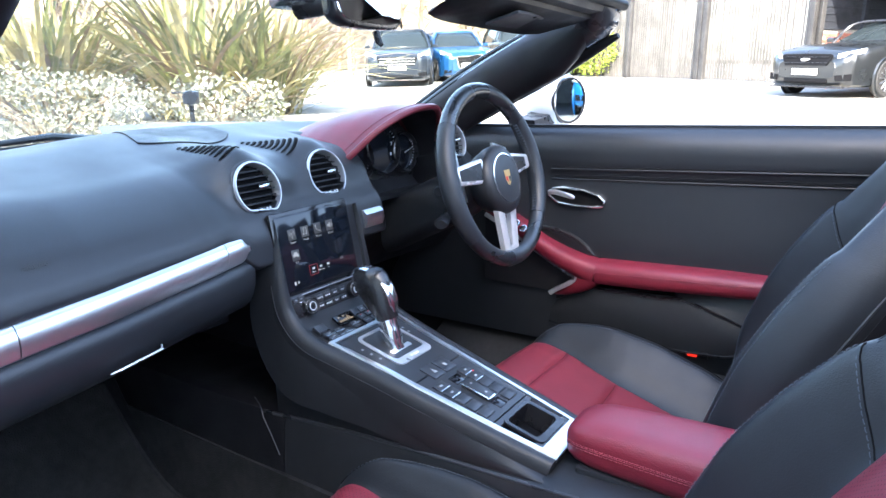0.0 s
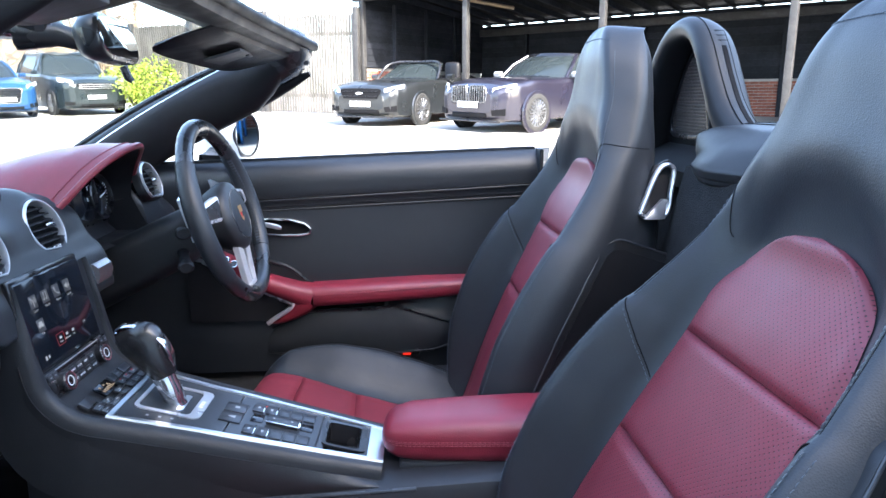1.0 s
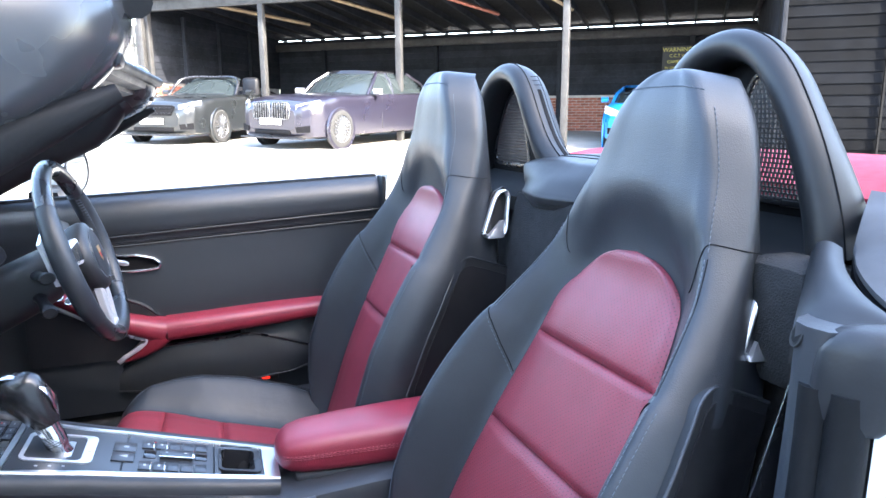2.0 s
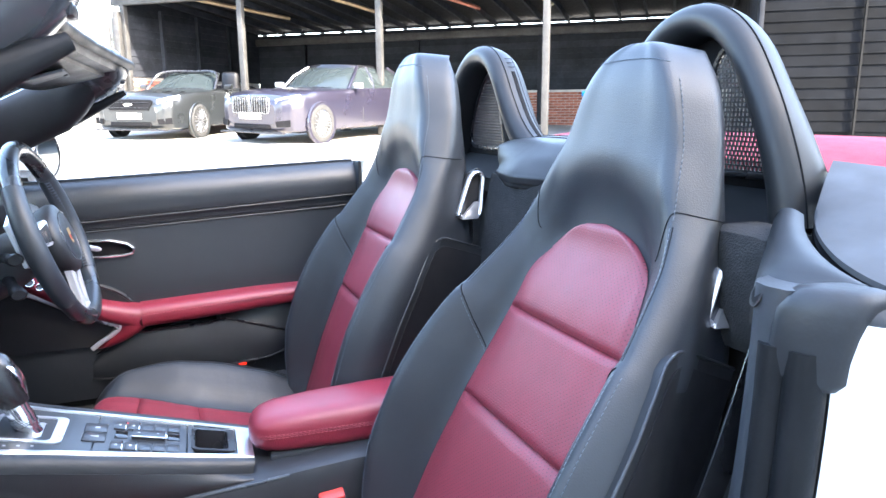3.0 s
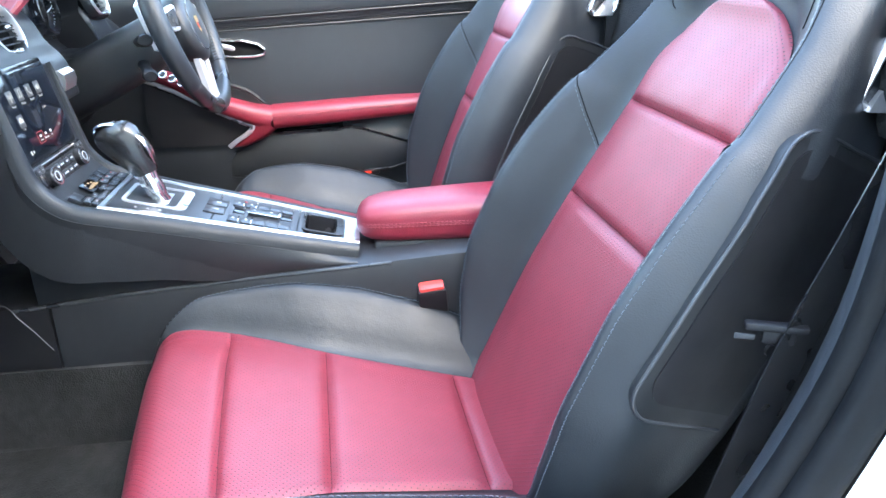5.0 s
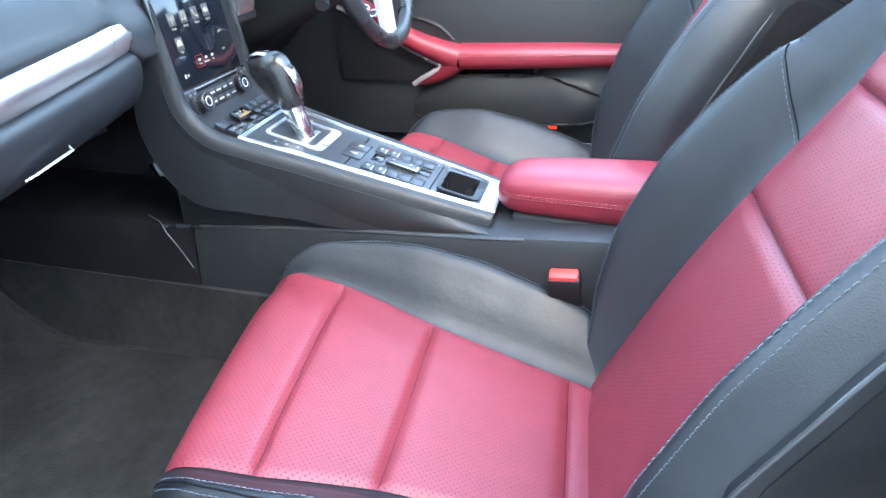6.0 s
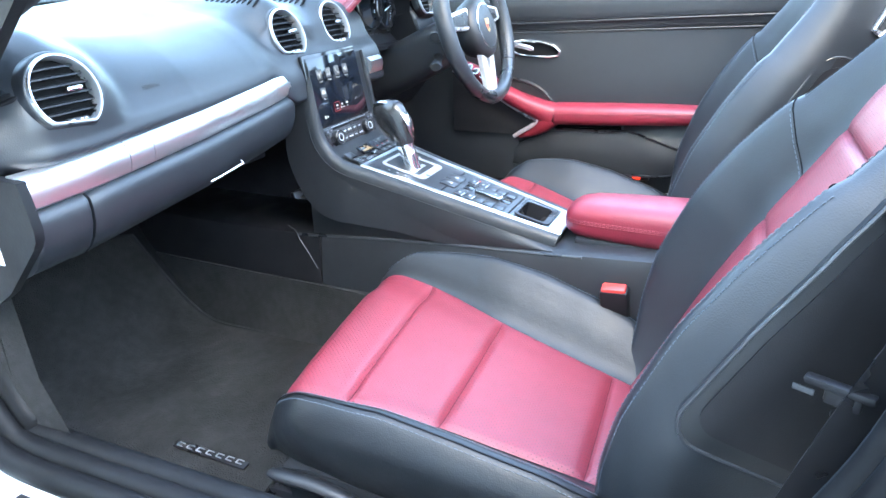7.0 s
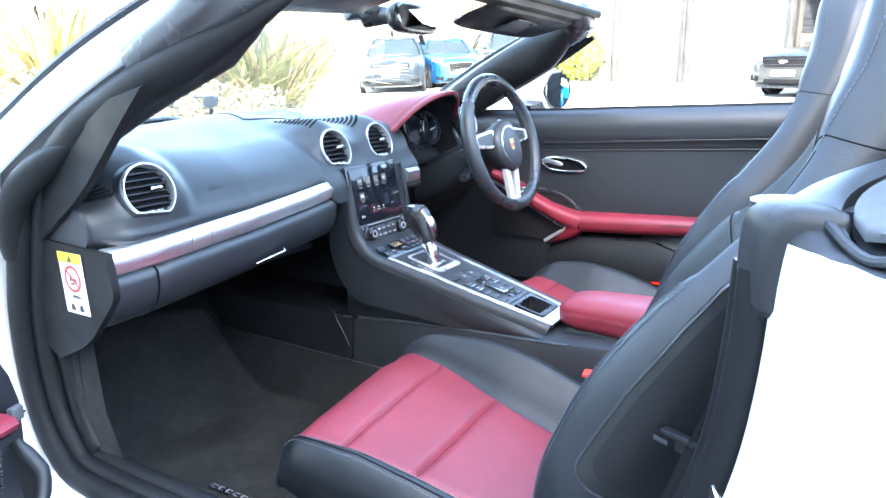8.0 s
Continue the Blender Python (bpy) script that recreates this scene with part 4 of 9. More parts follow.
RPT = RP.to_3x3()
radio = Shape().box(rp(0, 0.0, -0.004), (0.184, 0.050, 0.010), 0.003, turn=RPT).ob("radio_panel", SATIN_BLACK, console, "black radio key panel with two round knobs")
Shape().box(rp(0, 0.0185, 0.0012), (0.120, 0.0035, 0.001), 0, turn=RPT).ob("disc_slot", GLOSS_BLACK, radio)
Shape().box(rp(0, 0.0225, 0.0012), (0.128, 0.0012, 0.0014), 0, turn=RPT).ob("slot_edge", SILVER, radio)
for u in (-0.056, 0.056):
    knob = Shape().disc(rp(u, 0, 0), RPT @ Vector((0, 0, 1)), 0.0145, 0.012, 36, 0.002, up=(0, 1, 1)).ob("knob", SATIN_BLACK, radio, "round knob with a chrome ring")
    Shape().ring(rp(u, 0, 0.010), RPT @ Vector((0, 0, 1)), 0.0125, [(-0.0012, 0), (0.0012, 0), (0.0012, 0.003), (-0.0012, 0.003)], 36, up=(0, 1, 1)).ob("knob_ring", CHROME, knob)
    Shape().ring(rp(u, 0, 0.0118), RPT @ Vector((0, 0, 1)), 0.007, [(-0.0006, 0), (0.0006, 0), (0.0006, 0.0008), (-0.0006, 0.0008)], 24, up=(0, 1, 1)).ob("knob_mark", PRINT, knob)
for row, v in enumerate((0.007, -0.007)):
    for k, txt in enumerate((("TUNER", "MEDIA", "NAV", "MAP"), ("PAGE", "PHONE", "CAR", "HOME"))[row]):
        u = -0.0285 + 0.019 * k
        key = Shape().box(rp(u, v, 0.0018), (0.0172, 0.0105, 0.004), 0.001, turn=RPT).ob("key", KEY_FACE, radio)
        words(txt, 0.0042, PRINT, basis(RPT @ Vector((1, 0, 0)), RPT @ Vector((0, 1, 0)), rp(u, v, 0.0039)), key)
for u in (-0.082, -0.070, 0.070, 0.082):
    key = Shape().box(rp(u, 0.017, 0.0015), (0.0105, 0.009, 0.004), 0.001, turn=RPT).ob("key", KEY_FACE, radio)
    Shape().box(rp(u, 0.017, 0.0037), (0.004, 0.0014, 0.0004), 0, turn=RPT).ob("key_mark", KEY_PRINT, key)
    Shape().box(rp(u, 0.0115, 0.0026), (0.0105, 0.0011, 0.002), 0, turn=RPT).ob("key_edge", CHROME, key)

# climate panel
AMBER = glowing("amber_display", (0.55, 0.40, 0.24), 0.035)
disp = quad(-0.034, 0.006, 0.425, 0.470, 0.002, 0.004, "climate_display", SCREEN, None, "small climate display with amber marks")
for k in range(6):
    quad(-0.030 + 0.005 * k, -0.0268 + 0.005 * k, 0.452 - 0.001 * k, 0.462, 0.0046, 0.0004, "display_bar", AMBER, disp)
for u, s in ((-0.006, 0.440), (-0.014, 0.436), (-0.026, 0.436), (0.001, 0.455)):
    quad(u - 0.002, u + 0.002, s, s + 0.006, 0.0046, 0.0004, "display_bar", AMBER, disp)
for u0, u1, s0, s1, mark in ((-0.080, -0.058, 0.470, 0.492, 1), (-0.056, -0.036, 0.474, 0.492, 1), (-0.080, -0.058, 0.494, 0.511, 1), (-0.056, -0.018, 0.494, 0.511, 1), (-0.016, 0.006, 0.474, 0.492, 1), (-0.016, 0.006, 0.494, 0.511, 0),
                             (0.010, 0.026, 0.425, 0.455, 0), (0.028, 0.044, 0.425, 0.455, 1), (0.012, 0.030, 0.458, 0.482, 2), (0.032, 0.050, 0.458, 0.482, 2), (0.052, 0.072, 0.458, 0.482, 2), (0.012, 0.030, 0.485, 0.510, 1), (0.032, 0.050, 0.485, 0.510, 1), (0.052, 0.078, 0.485, 0.510, 1), (0.047, 0.075, 0.425, 0.455, 0), (-0.083, -0.060, 0.430, 0.466, 0)):
    key = quad(u0, u1, s0, s1, 0.001, 0.006, "key", KEY_FACE)
    um, sm = (u0 + u1) / 2, (s0 + s1) / 2
    if mark:
        quad(um - 0.003, um + 0.003, sm - 0.0016, sm + 0.0010, 0.0042, 0.0004, "key_mark", KEY_PRINT, key)
    if mark == 2:
        quad(um - 0.002, um + 0.002, sm - 0.009, sm - 0.006, 0.0042, 0.0005, "key_light", STICKER_RED, key)
    quad(u0, u1, s1 - 0.003, s1, 0.0036, 0.0012, "key_edge", CHROME if mark == 1 and u0 < 0 else SATIN_BLACK, key)

# gear selector
selector = thing("gear_selector", on_face(0, 0.62), "black leather gear selector with a chrome cap and stem", "gear selector")


def loop_on_face(u0, u1, s0, s1, r, lift, n=8):
    """Rounded rectangle on the face, as points."""
    length = (on_face(0, s1) - on_face(0, s0)).length
    ks = (s1 - s0) / length
    pts = []
    for cx, cs, a0 in ((u1 - r, s0 + r * ks, -90), (u1 - r, s1 - r * ks, 0), (u0 + r, s1 - r * ks, 90), (u0 + r, s0 + r * ks, 180)):
        for k in range(n + 1):
            a = math.radians(a0 + 90 * k / n)
            pts.append(on_face(cx + r * math.cos(a), cs + r * ks * math.sin(a), lift))
    return pts


S0, S1 = 0.560, 0.700
outer, inner = loop_on_face(-0.046, 0.046, S0, S1, 0.012, 0.0035), loop_on_face(-0.040, 0.040, S0 + 0.008, S1 - 0.022, 0.009, 0.0040)
Shape().loft([loop_on_face(-0.046, 0.046, S0, S1, 0.012, 0.0), outer, inner, loop_on_face(-0.040, 0.040, S0 + 0.008, S1 - 0.022, 0.009, -0.012)], caps=False).ob("selector_frame", SILVER, selector, "silver frame round the slot")
Shape().loft([loop_on_face(-0.0395, 0.0395, S0 + 0.009, S1 - 0.023, 0.008, -0.004), loop_on_face(-0.036, 0.036, S0 + 0.012, S1 - 0.027, 0.007, -0.016)]).ob("selector_well", GLOSS_BLACK, selector)
Shape().loft([loop_on_face(-0.028, 0.028, S0 + 0.060, S1 - 0.032, 0.008, -0.004), loop_on_face(-0.026, 0.026, S0 + 0.062, S1 - 0.034, 0.008, 0.0015)]).ob("selector_slide", BRUSHED, selector, "bright metal slide plate")
for k in range(3):      # plain bars in place of the model number
    quad(-0.010 + 0.008 * k, -0.005 + 0.008 * k, 0.684, 0.693, 0.0046, 0.0006, "badge_bar", PRINT, selector)
b0 = on_face(-0.002, 0.634, 0.0)
ax = Vector((0.0, 0.044, 0.116)).normalized()
tip = b0 + ax * 0.125


def knob_ring(t, rx, ry, shift=0.0):
    c = b0 + ax * t + Vector((0, shift, 0))
    fwd = Vector((0, 1, 0)) - ax * ax.y
    fwd.normalize()
    return [c + Vector((rx * math.cos(a), 0, 0)) + fwd * (ry * math.sin(a)) for a in (2 * math.pi * k / 24 for k in range(24))]


Shape().loft([knob_ring(-0.006, 0.0150, 0.0150), knob_ring(0.004, 0.0140, 0.0140), knob_ring(0.010, 0.0155, 0.0160), knob_ring(0.030, 0.0160, 0.0170), knob_ring(0.034, 0.0150, 0.0160), knob_ring(0.050, 0.0155, 0.0180), knob_ring(0.066, 0.0165, 0.0200)]).ob("stem", CHROME, selector, "chrome stem")
grip_rings = [knob_ring(0.048, 0.0160, 0.0190, -0.003), knob_ring(0.058, 0.0190, 0.0220, -0.002), knob_ring(0.074, 0.0215, 0.0265, 0.001), knob_ring(0.092, 0.0232, 0.0320, 0.004), knob_ring(0.106, 0.0235, 0.0350, 0.007), knob_ring(0.118, 0.0222, 0.0345, 0.009), knob_ring(0.127, 0.0185, 0.0300, 0.010), knob_ring(0.1325, 0.0125, 0.0220, 0.010), knob_ring(0.1345, 0.004, 0.008, 0.010)]
Shape().loft(grip_rings).ob("grip", GLOSS_HIDE, selector, "smooth black leather grip", 60)
capline = []
for t, shift in ((0.062, -0.0235), (0.078, -0.0268), (0.094, -0.0285), (0.110, -0.0262), (0.122, -0.0195), (0.1310, -0.006), (0.1345, 0.010), (0.1315, 0.026), (0.123, 0.037), (0.110, 0.0415)):
    capline.append(b0 + ax * t + Vector((0, shift, 0.0015)))
Shape().tube(spline(capline, 26), [0.003, 0.006, 0.009] + [0.0125] * 19 + [0.0115, 0.010, 0.007, 0.003], n=12, flat=0.22, up=(0, -0.5, 1)).ob("cap", CHROME, selector, "curved chrome cap")
Shape().loft([knob_ring(0.1365, 0.0045, 0.010, 0.006), knob_ring(0.1385, 0.0035, 0.008, 0.006)]).ob("cap_inset", GLOSS_BLACK, selector, "small dark inset in the cap")
for k in range(5):
    Shape().ring(b0 + ax * (0.014 + 0.004 * k), ax, 0.0163, [(-0.001, -0.0006), (0.0006, 0), (-0.001, 0.0006)], 24, up=(0, 1, 0)).ob("stem_groove", GLOSS_BLACK, selector)
for u, s in ((-0.060, 0.600), (-0.058, 0.625), (-0.056, 0.650), (0.055, 0.575), (0.054, 0.595), (0.053, 0.615)):
    quad(u - 0.002, u + 0.002, s - 0.003, s + 0.003, 0.0020, 0.0006, "key_mark", KEY_PRINT)

# switch bank behind the selector
for u, txt in ((-0.016, "h"), (0.016, "l")):
    key = quad(u - 0.015, u + 0.015, 0.722 - 0.008, 0.748 - 0.008, 0.002, 0.004, "key", KEY_FACE)
    if txt == "h":
        c = [on_face(u + a, 0.728 + b, 0.0042) for a, b in ((-0.004, 0.005), (0.004, 0.005), (0, -0.005))]
        Shape().prism(c, face_normal(0.728) * 0.0004).ob("key_mark", KEY_PRINT, key)
    else:
        quad(u - 0.003, u + 0.003, 0.725, 0.731, 0.0042, 0.0004, "key_mark", KEY_PRINT, key)
cell = Shape()
for u0, u1, s0, s1 in ((-0.014, 0.012, 0.756, 0.776), (-0.012, 0.010, 0.838, 0.858)):
    quad(u0, u1, s0, s1, 0.0016, 0.003, "switch_recess", GLOSS_BLACK)
for row, u in ((0, -0.041), (1, 0.030)):
    for k in range(5):
        s = 0.752 + 0.0215 * k
        key = quad(u - 0.013, u + 0.013, s, s + 0.019, 0.002, 0.0045, "key", KEY_FACE)
        if k < 2:
            quad(u - 0.003, u + 0.003, s + 0.007, s + 0.011, 0.0045, 0.0004, "key_mark", KEY_PRINT, key)
            quad(u - 0.013, u + 0.013, s + 0.017, s + 0.019, 0.0042, 0.0012, "key_edge", CHROME, key)
quad(0.036, 0.038, 0.770, 0.774, 0.0048, 0.0006, "key_light", STICKER_RED)
roof_key = quad(-0.014, 0.010, 0.782, 0.834, 0.004, 0.008, "roof_switch", KEY_FACE, None, "rocker switch with a chrome edge")
quad(-0.016, -0.013, 0.780, 0.836, 0.0075, 0.0014, "switch_edge", CHROME, roof_key)
quad(-0.014, 0.010, 0.832, 0.837, 0.0070, 0.0014, "switch_edge", CHROME, roof_key)
for s in (0.792, 0.822):
    quad(-0.004, 0.000, s - 0.002, s + 0.002, 0.0082, 0.0004, "key_mark", KEY_PRINT, roof_key)
# storage tray
tray_out, tray_in = loop_on_face(-0.041, 0.041, 0.874, 0.957, 0.010, 0.004), loop_on_face(-0.034, 0.034, 0.880, 0.944, 0.008, 0.0035)
Shape().loft([loop_on_face(-0.041, 0.041, 0.874, 0.957, 0.010, 0.0), tray_out, tray_in, loop_on_face(-0.032, 0.032, 0.882, 0.942, 0.008, -0.030)], caps=False).ob("tray_rim", SATIN_BLACK, console)
Shape().loft([loop_on_face(-0.0335, 0.0335, 0.881, 0.943, 0.008, -0.0330), loop_on_face(-0.031, 0.031, 0.883, 0.941, 0.008, -0.0310)]).ob("tray_floor", DEEP_BLACK, console, "open storage tray")

# ---- red centre armrest ----
armrest = thing("armrest", (0.0, -0.62, 0.49), "padded red leather centre armrest", "armrest")
AR = [(-0.452, 0.010, 0.512, 0.524), (-0.455, 0.026, 0.505, 0.535), (-0.462, 0.040, 0.499, 0.545), (-0.475, 0.050, 0.494, 0.552), (-0.50, 0.056, 0.490, 0.558), (-0.56, 0.060, 0.488, 0.562), (-0.66, 0.064, 0.486, 0.566), (-0.78, 0.066, 0.486, 0.568), (-0.86, 0.066, 0.488, 0.568), (-0.875, 0.060, 0.494, 0.560)]


def arm_ring(y, half, low, top):
    pts = []
    for k in range(32):
        a = 2 * math.pi * k / 32
        c, s = math.cos(a), math.sin(a)
        u = half * math.copysign(abs(c) ** 0.52, c)
        w = math.copysign(abs(s) ** 0.66, s)
        z = (low + top) / 2 + (top - low) / 2 * w
        pts.append((0.012 + u, y + 0.012 * (1 - abs(c)) * (w > 0) * 0, z))
    return pts


Shape().loft([arm_ring(*a) for a in AR]).ob("armrest_pad", RED_HIDE, armrest, "smooth red leather pad", 60)
for dz in (0.0, -0.0055):
    line = [(0.012 - a[1] * 0.985 - 0.0008, a[0], (a[2] + a[3]) / 2 + 0.006 + dz) for a in AR[2:-1]]
    stitches([Vector(q) for q in spline(line, 60)], normal=(-1, 0, 0)).ob("stitching", RED_THREAD, armrest)
Shape().tube(spline([(0.012 - a[1] * 0.985 - 0.0006, a[0], (a[2] + a[3]) / 2 + 0.003) for a in AR[2:-1]], 50), 0.0008, n=5).ob("seam", RED_THREAD, armrest)
Shape().box((0.012, -0.68, 0.487), (0.112, 0.40, 0.02), 0.006).ob("armrest_base", SOFT_PLASTIC, armrest)

# ---- steering wheel and column ----
wheel = thing("steering_wheel", (0.335, -0.10, 0.80), "black leather steering wheel with silver spokes", "steering wheel")
WC = Vector((0.338, -0.137, 0.826))
WN = Vector((0, -0.958, 0.287)).normalized()
WB = basis((1, 0, 0), (0, 0.287, 0.958), WC)


def on_wheel(x, y, z=0.0):
    return WB @ Vector((x, y, z))


R = 0.168
rim_pts, rim_r = [], []
for k in range(96):
    a = 2 * math.pi * k / 96
    rim_pts.append(on_wheel(R * math.cos(a), R * math.sin(a), 0.0))
    rim_r.append(0.0158)
Shape().tube(rim_pts, rim_r, n=14, closed=True, up=WN).ob("rim", WHEEL_HIDE, wheel, "smooth black leather rim")
for lo, hi in ((-38, 38), (142, 218)):      # perforated grips
    pts = [on_wheel(R * math.cos(radians(a)), R * math.sin(radians(a))) for a in [lo + (hi - lo) * k / 30 for k in range(31)]]
    Shape().tube(pts, [0.0168 + 0.0022 * math.sin(math.pi * k / 30) for k in range(31)], n=14, up=WN).ob("rim_grip", BLACK_HIDE, wheel, "perforated black leather grip")
    line = [on_wheel((R - 0.0172) * math.cos(radians(a)), (R - 0.0172) * math.sin(radians(a)), 0.002) for a in [lo + (hi - lo) * k / 60 for k in range(61)]]
    cross = Shape()
    for p, q in zip(line[::2], line[1::2]):
        cross.tube([p + WN * 0.005, q - WN * 0.005], 0.0007, n=4)
        cross.tube([p - WN * 0.005, q + WN * 0.005], 0.0007, n=4)
    cross.ob("stitching", THREAD, wheel)
for a in (38, 142, -38, 218):
    c = on_wheel(R * math.cos(radians(a)), R * math.sin(radians(a)))
    Shape().ring(c, WB.to_3x3() @ Vector((-math.sin(radians(a)), math.cos(radians(a)), 0)), 0.0164, [(-0.001, -0.0008), (0.0006, 0), (-0.001, 0.0008)], 20, up=WN).ob("seam", SATIN_BLACK, wheel)
# hub pad
hub = [[on_wheel(rx * math.cos(a), ry * math.sin(a) - 0.012, z + 0.003) for a in (2 * math.pi * k / 40 for k in range(40))] for rx, ry, z in ((0.054, 0.056, -0.035), (0.064, 0.066, -0.012), (0.067, 0.069, 0.004), (0.063, 0.065, 0.014), (0.048, 0.050, 0.020), (0.02, 0.02, 0.022))]
Shape().loft(hub).ob("hub", SOFT_PLASTIC, wheel, "round black airbag hub", 60)
Shape().ring(on_wheel(0, -0.012, 0.0225), WN, 0.0490, [(-0.0014, -0.004), (0.0014, -0.004), (0.0012, 0.0010), (-0.0012, 0.0014)], 48, up=(0, 1, 0)).ob("hub_ring", CHROME, wheel)
GOLD = material("crest_gold", (0.62, 0.42, 0.18), 0.35, metal=0.8, vary=0.05)
Shape().prism([on_wheel(a, b - 0.010, 0.0235) for a, b in ((-0.011, 0.014), (0.011, 0.014), (0.0105, -0.004), (0.006, -0.013), (0, -0.017), (-0.006, -0.013), (-0.0105, -0.004))], WN * 0.002).ob("crest", GOLD, wheel, "plain gold and red shield")
for sx in (-1, 1):
    Shape().prism([on_wheel(sx * a, b - 0.010, 0.0256) for a, b in ((0.002, 0.001), (0.009, 0.001), (0.008, -0.005), (0.003, -0.010))], WN * 0.0006).ob("crest_field", STICKER_RED if sx < 0 else INK, wheel)
# spokes: two at the sides, a forked one below
for sx in (-1, 1):
    rr = []
    for t in (0.0, 0.3, 0.6, 0.85, 1.0):
        x = 0.055 + 0.100 * t
        half = 0.024 - 0.010 * t
        z = 0.004 - 0.010 * t
        rr.append([on_wheel(sx * x, 0.012 + b, z + c) for b, c in ((-half, -0.008), (-half, 0.002), (-half + 0.004, 0.005), (half - 0.004, 0.005), (half, 0.002), (half, -0.008))])
    spoke = Shape().loft(rr).ob("spoke", SPOKE_METAL, wheel, "silver side spoke")
    Shape().loft([[on_wheel(sx * (0.062 + 0.085 * t), 0.012 + b, 0.0095 - 0.010 * t) for b in (-0.017 + 0.009 * t, 0.017 - 0.009 * t)] + [on_wheel(sx * (0.062 + 0.085 * t), 0.012 + b, 0.002 - 0.010 * t) for b in (0.017 - 0.009 * t, -0.017 + 0.009 * t)] for t in (0, 0.3, 0.6, 0.9)]).ob("spoke_inset", SATIN_BLACK, spoke)
    fork = []
    for t in (0.0, 0.35, 0.7, 1.0):
        y = -0.050 - 0.105 * t
        x = sx * (0.026 - 0.010 * t)
        w = 0.0125 - 0.002 * t
        fork.append([on_wheel(x + a * w, y, 0.006 - 0.012 * t + c) for a, c in ((-1, -0.008), (-1, 0.003), (-0.6, 0.006), (0.6, 0.006), (1, 0.003), (1, -0.008))])
    Shape().loft(fork).ob("spoke", SPOKE_METAL, wheel, "silver limb of the forked lower spoke")
    # shift paddle and column stalk
    Shape().loft([[on_wheel(sx * (0.072 + 0.052 * t), 0.006 + b * (1 - 0.25 * t), -0.036 + c) for b, c in ((-0.045, -0.003), (-0.045, 0.003), (0.060, 0.003), (0.060, -0.003))] for t in (0, 0.5, 1)]).ob("paddle", BRUSHED, wheel, "silver shift paddle")
Shape().loft([[on_wheel(a, -0.150 + b, -0.002 + c) for a, b, c in ((-0.020, 0.006, -0.006), (0.020, 0.006, -0.006), (0.026, -0.010, -0.006), (-0.026, -0.010, -0.006))], [on_wheel(a, -0.150 + b, 0.002) for a, b in ((-0.018, 0.004), (0.018, 0.004), (0.024, -0.009), (-0.024, -0.009))]]).ob("spoke_foot", SPOKE_METAL, wheel)

column = thing("steering_column", (0.336, 0.0, 0.72), "black steering column shroud with stalks", "steering column")
rr = []
for t, wx, hz in ((0.02, 0.040, 0.040), (0.035, 0.052, 0.052), (0.07, 0.058, 0.058), (0.14, 0.062, 0.060), (0.24, 0.066, 0.062)):
    c = WC - WN * (t + 0.012) + Vector((0, 0, -0.012 - 0.18 * t))
    rr.append([c + Vector((wx * math.copysign(abs(math.cos(a)) ** 0.6, math.cos(a)), 0, hz * math.copysign(abs(math.sin(a)) ** 0.6, math.sin(a)))) for a in (2 * math.pi * k / 28 for k in range(28))])
Shape().loft(rr).ob("shroud", SOFT_PLASTIC, column)
for sx, dz, lng in ((-1, 0.012, 0.10), (-1, -0.030, 0.09), (1, 0.012, 0.10)):
    a = WC - WN * 0.075 + Vector((sx * 0.055, 0, dz - 0.02))
    d = Vector((sx * 0.9, -0.35, 0.12 if dz > 0 else -0.1)).normalized()
    stalk = Shape().tube([a, a + d * 0.02, a + d * lng * 0.6, a + d * lng * 0.95, a + d * lng], [0.012, 0.009, 0.011, 0.0145, 0.011], n=12, flat=0.8).ob("stalk", BLACK_PLASTIC, column, "black column stalk")
# ignition side panel and knee panel of the dash
knee = Shape()
knee.slab(lambda i, j: (0.128 + 0.53 * i, 0.082 - 0.060 * (1 - j) ** 2 * 0 + 0.11 * (1 - j) ** 1.6 + 0.02 * math.sin(i * 3), 0.575 + 0.185 * j), 20, 14, (0, 0.012, 0))
knee.ob("knee_panel", BLACK_PLASTIC, dash, "dark knee panel under the column")
filler = Shape()
filler.slab(lambda i, j: (0.125 + 0.58 * i, 0.080 + 0.025 * math.sin(i * 3) + 0.06 * j, 0.752 + 0.05 * j), 20, 6, (0, 0.012, 0))
filler.ob("cluster_sill", BLACK_PLASTIC, dash)
# pedals in the dark footwell
for x, w, nm in ((0.47, 0.045, "accelerator_pedal"), (0.35, 0.075, "brake_pedal")):
    Shape().box((x, 0.40, 0.33), (w, 0.016, 0.12 if w < 0.06 else 0.07), 0.006, turn=Matrix.Rotation(-0.5, 3, "X")).ob(nm, SATIN_BLACK, column)

# ---- driver's door, seen from inside ----
door = thing("interior_door", (0.70, -0.35, 0.37), "black door panel with red armrest and pull handle", "car door")


def door_x(y, z):
    """The face of the door panel."""
    t = door_top(y)
    x = 0.682 + 0.012 * smooth(0.60, 0.80, z)
    x -= 0.007 * smooth(t - 0.125, t - 0.075, z)
    s = min(1.0, max(0.0, (z - t + 0.062) / 0.062))
    x += 0.062 * (1 - math.sqrt(max(0.0, 1 - s * s)))
    x -= 0.012 * (1 - smooth(0.42, 0.56, z))
    return x


def door_top(y):
    return lerp_at(y, [(-0.81, 0.921), (-0.45, 0.908), (-0.05, 0.893), (0.30, 0.885)])


def door_skin(i, j):
    y = -0.808 + 1.16 * i
    z = 0.365 + (door_top(y) - 0.365) * j
    return (door_x(y, z), y, z)


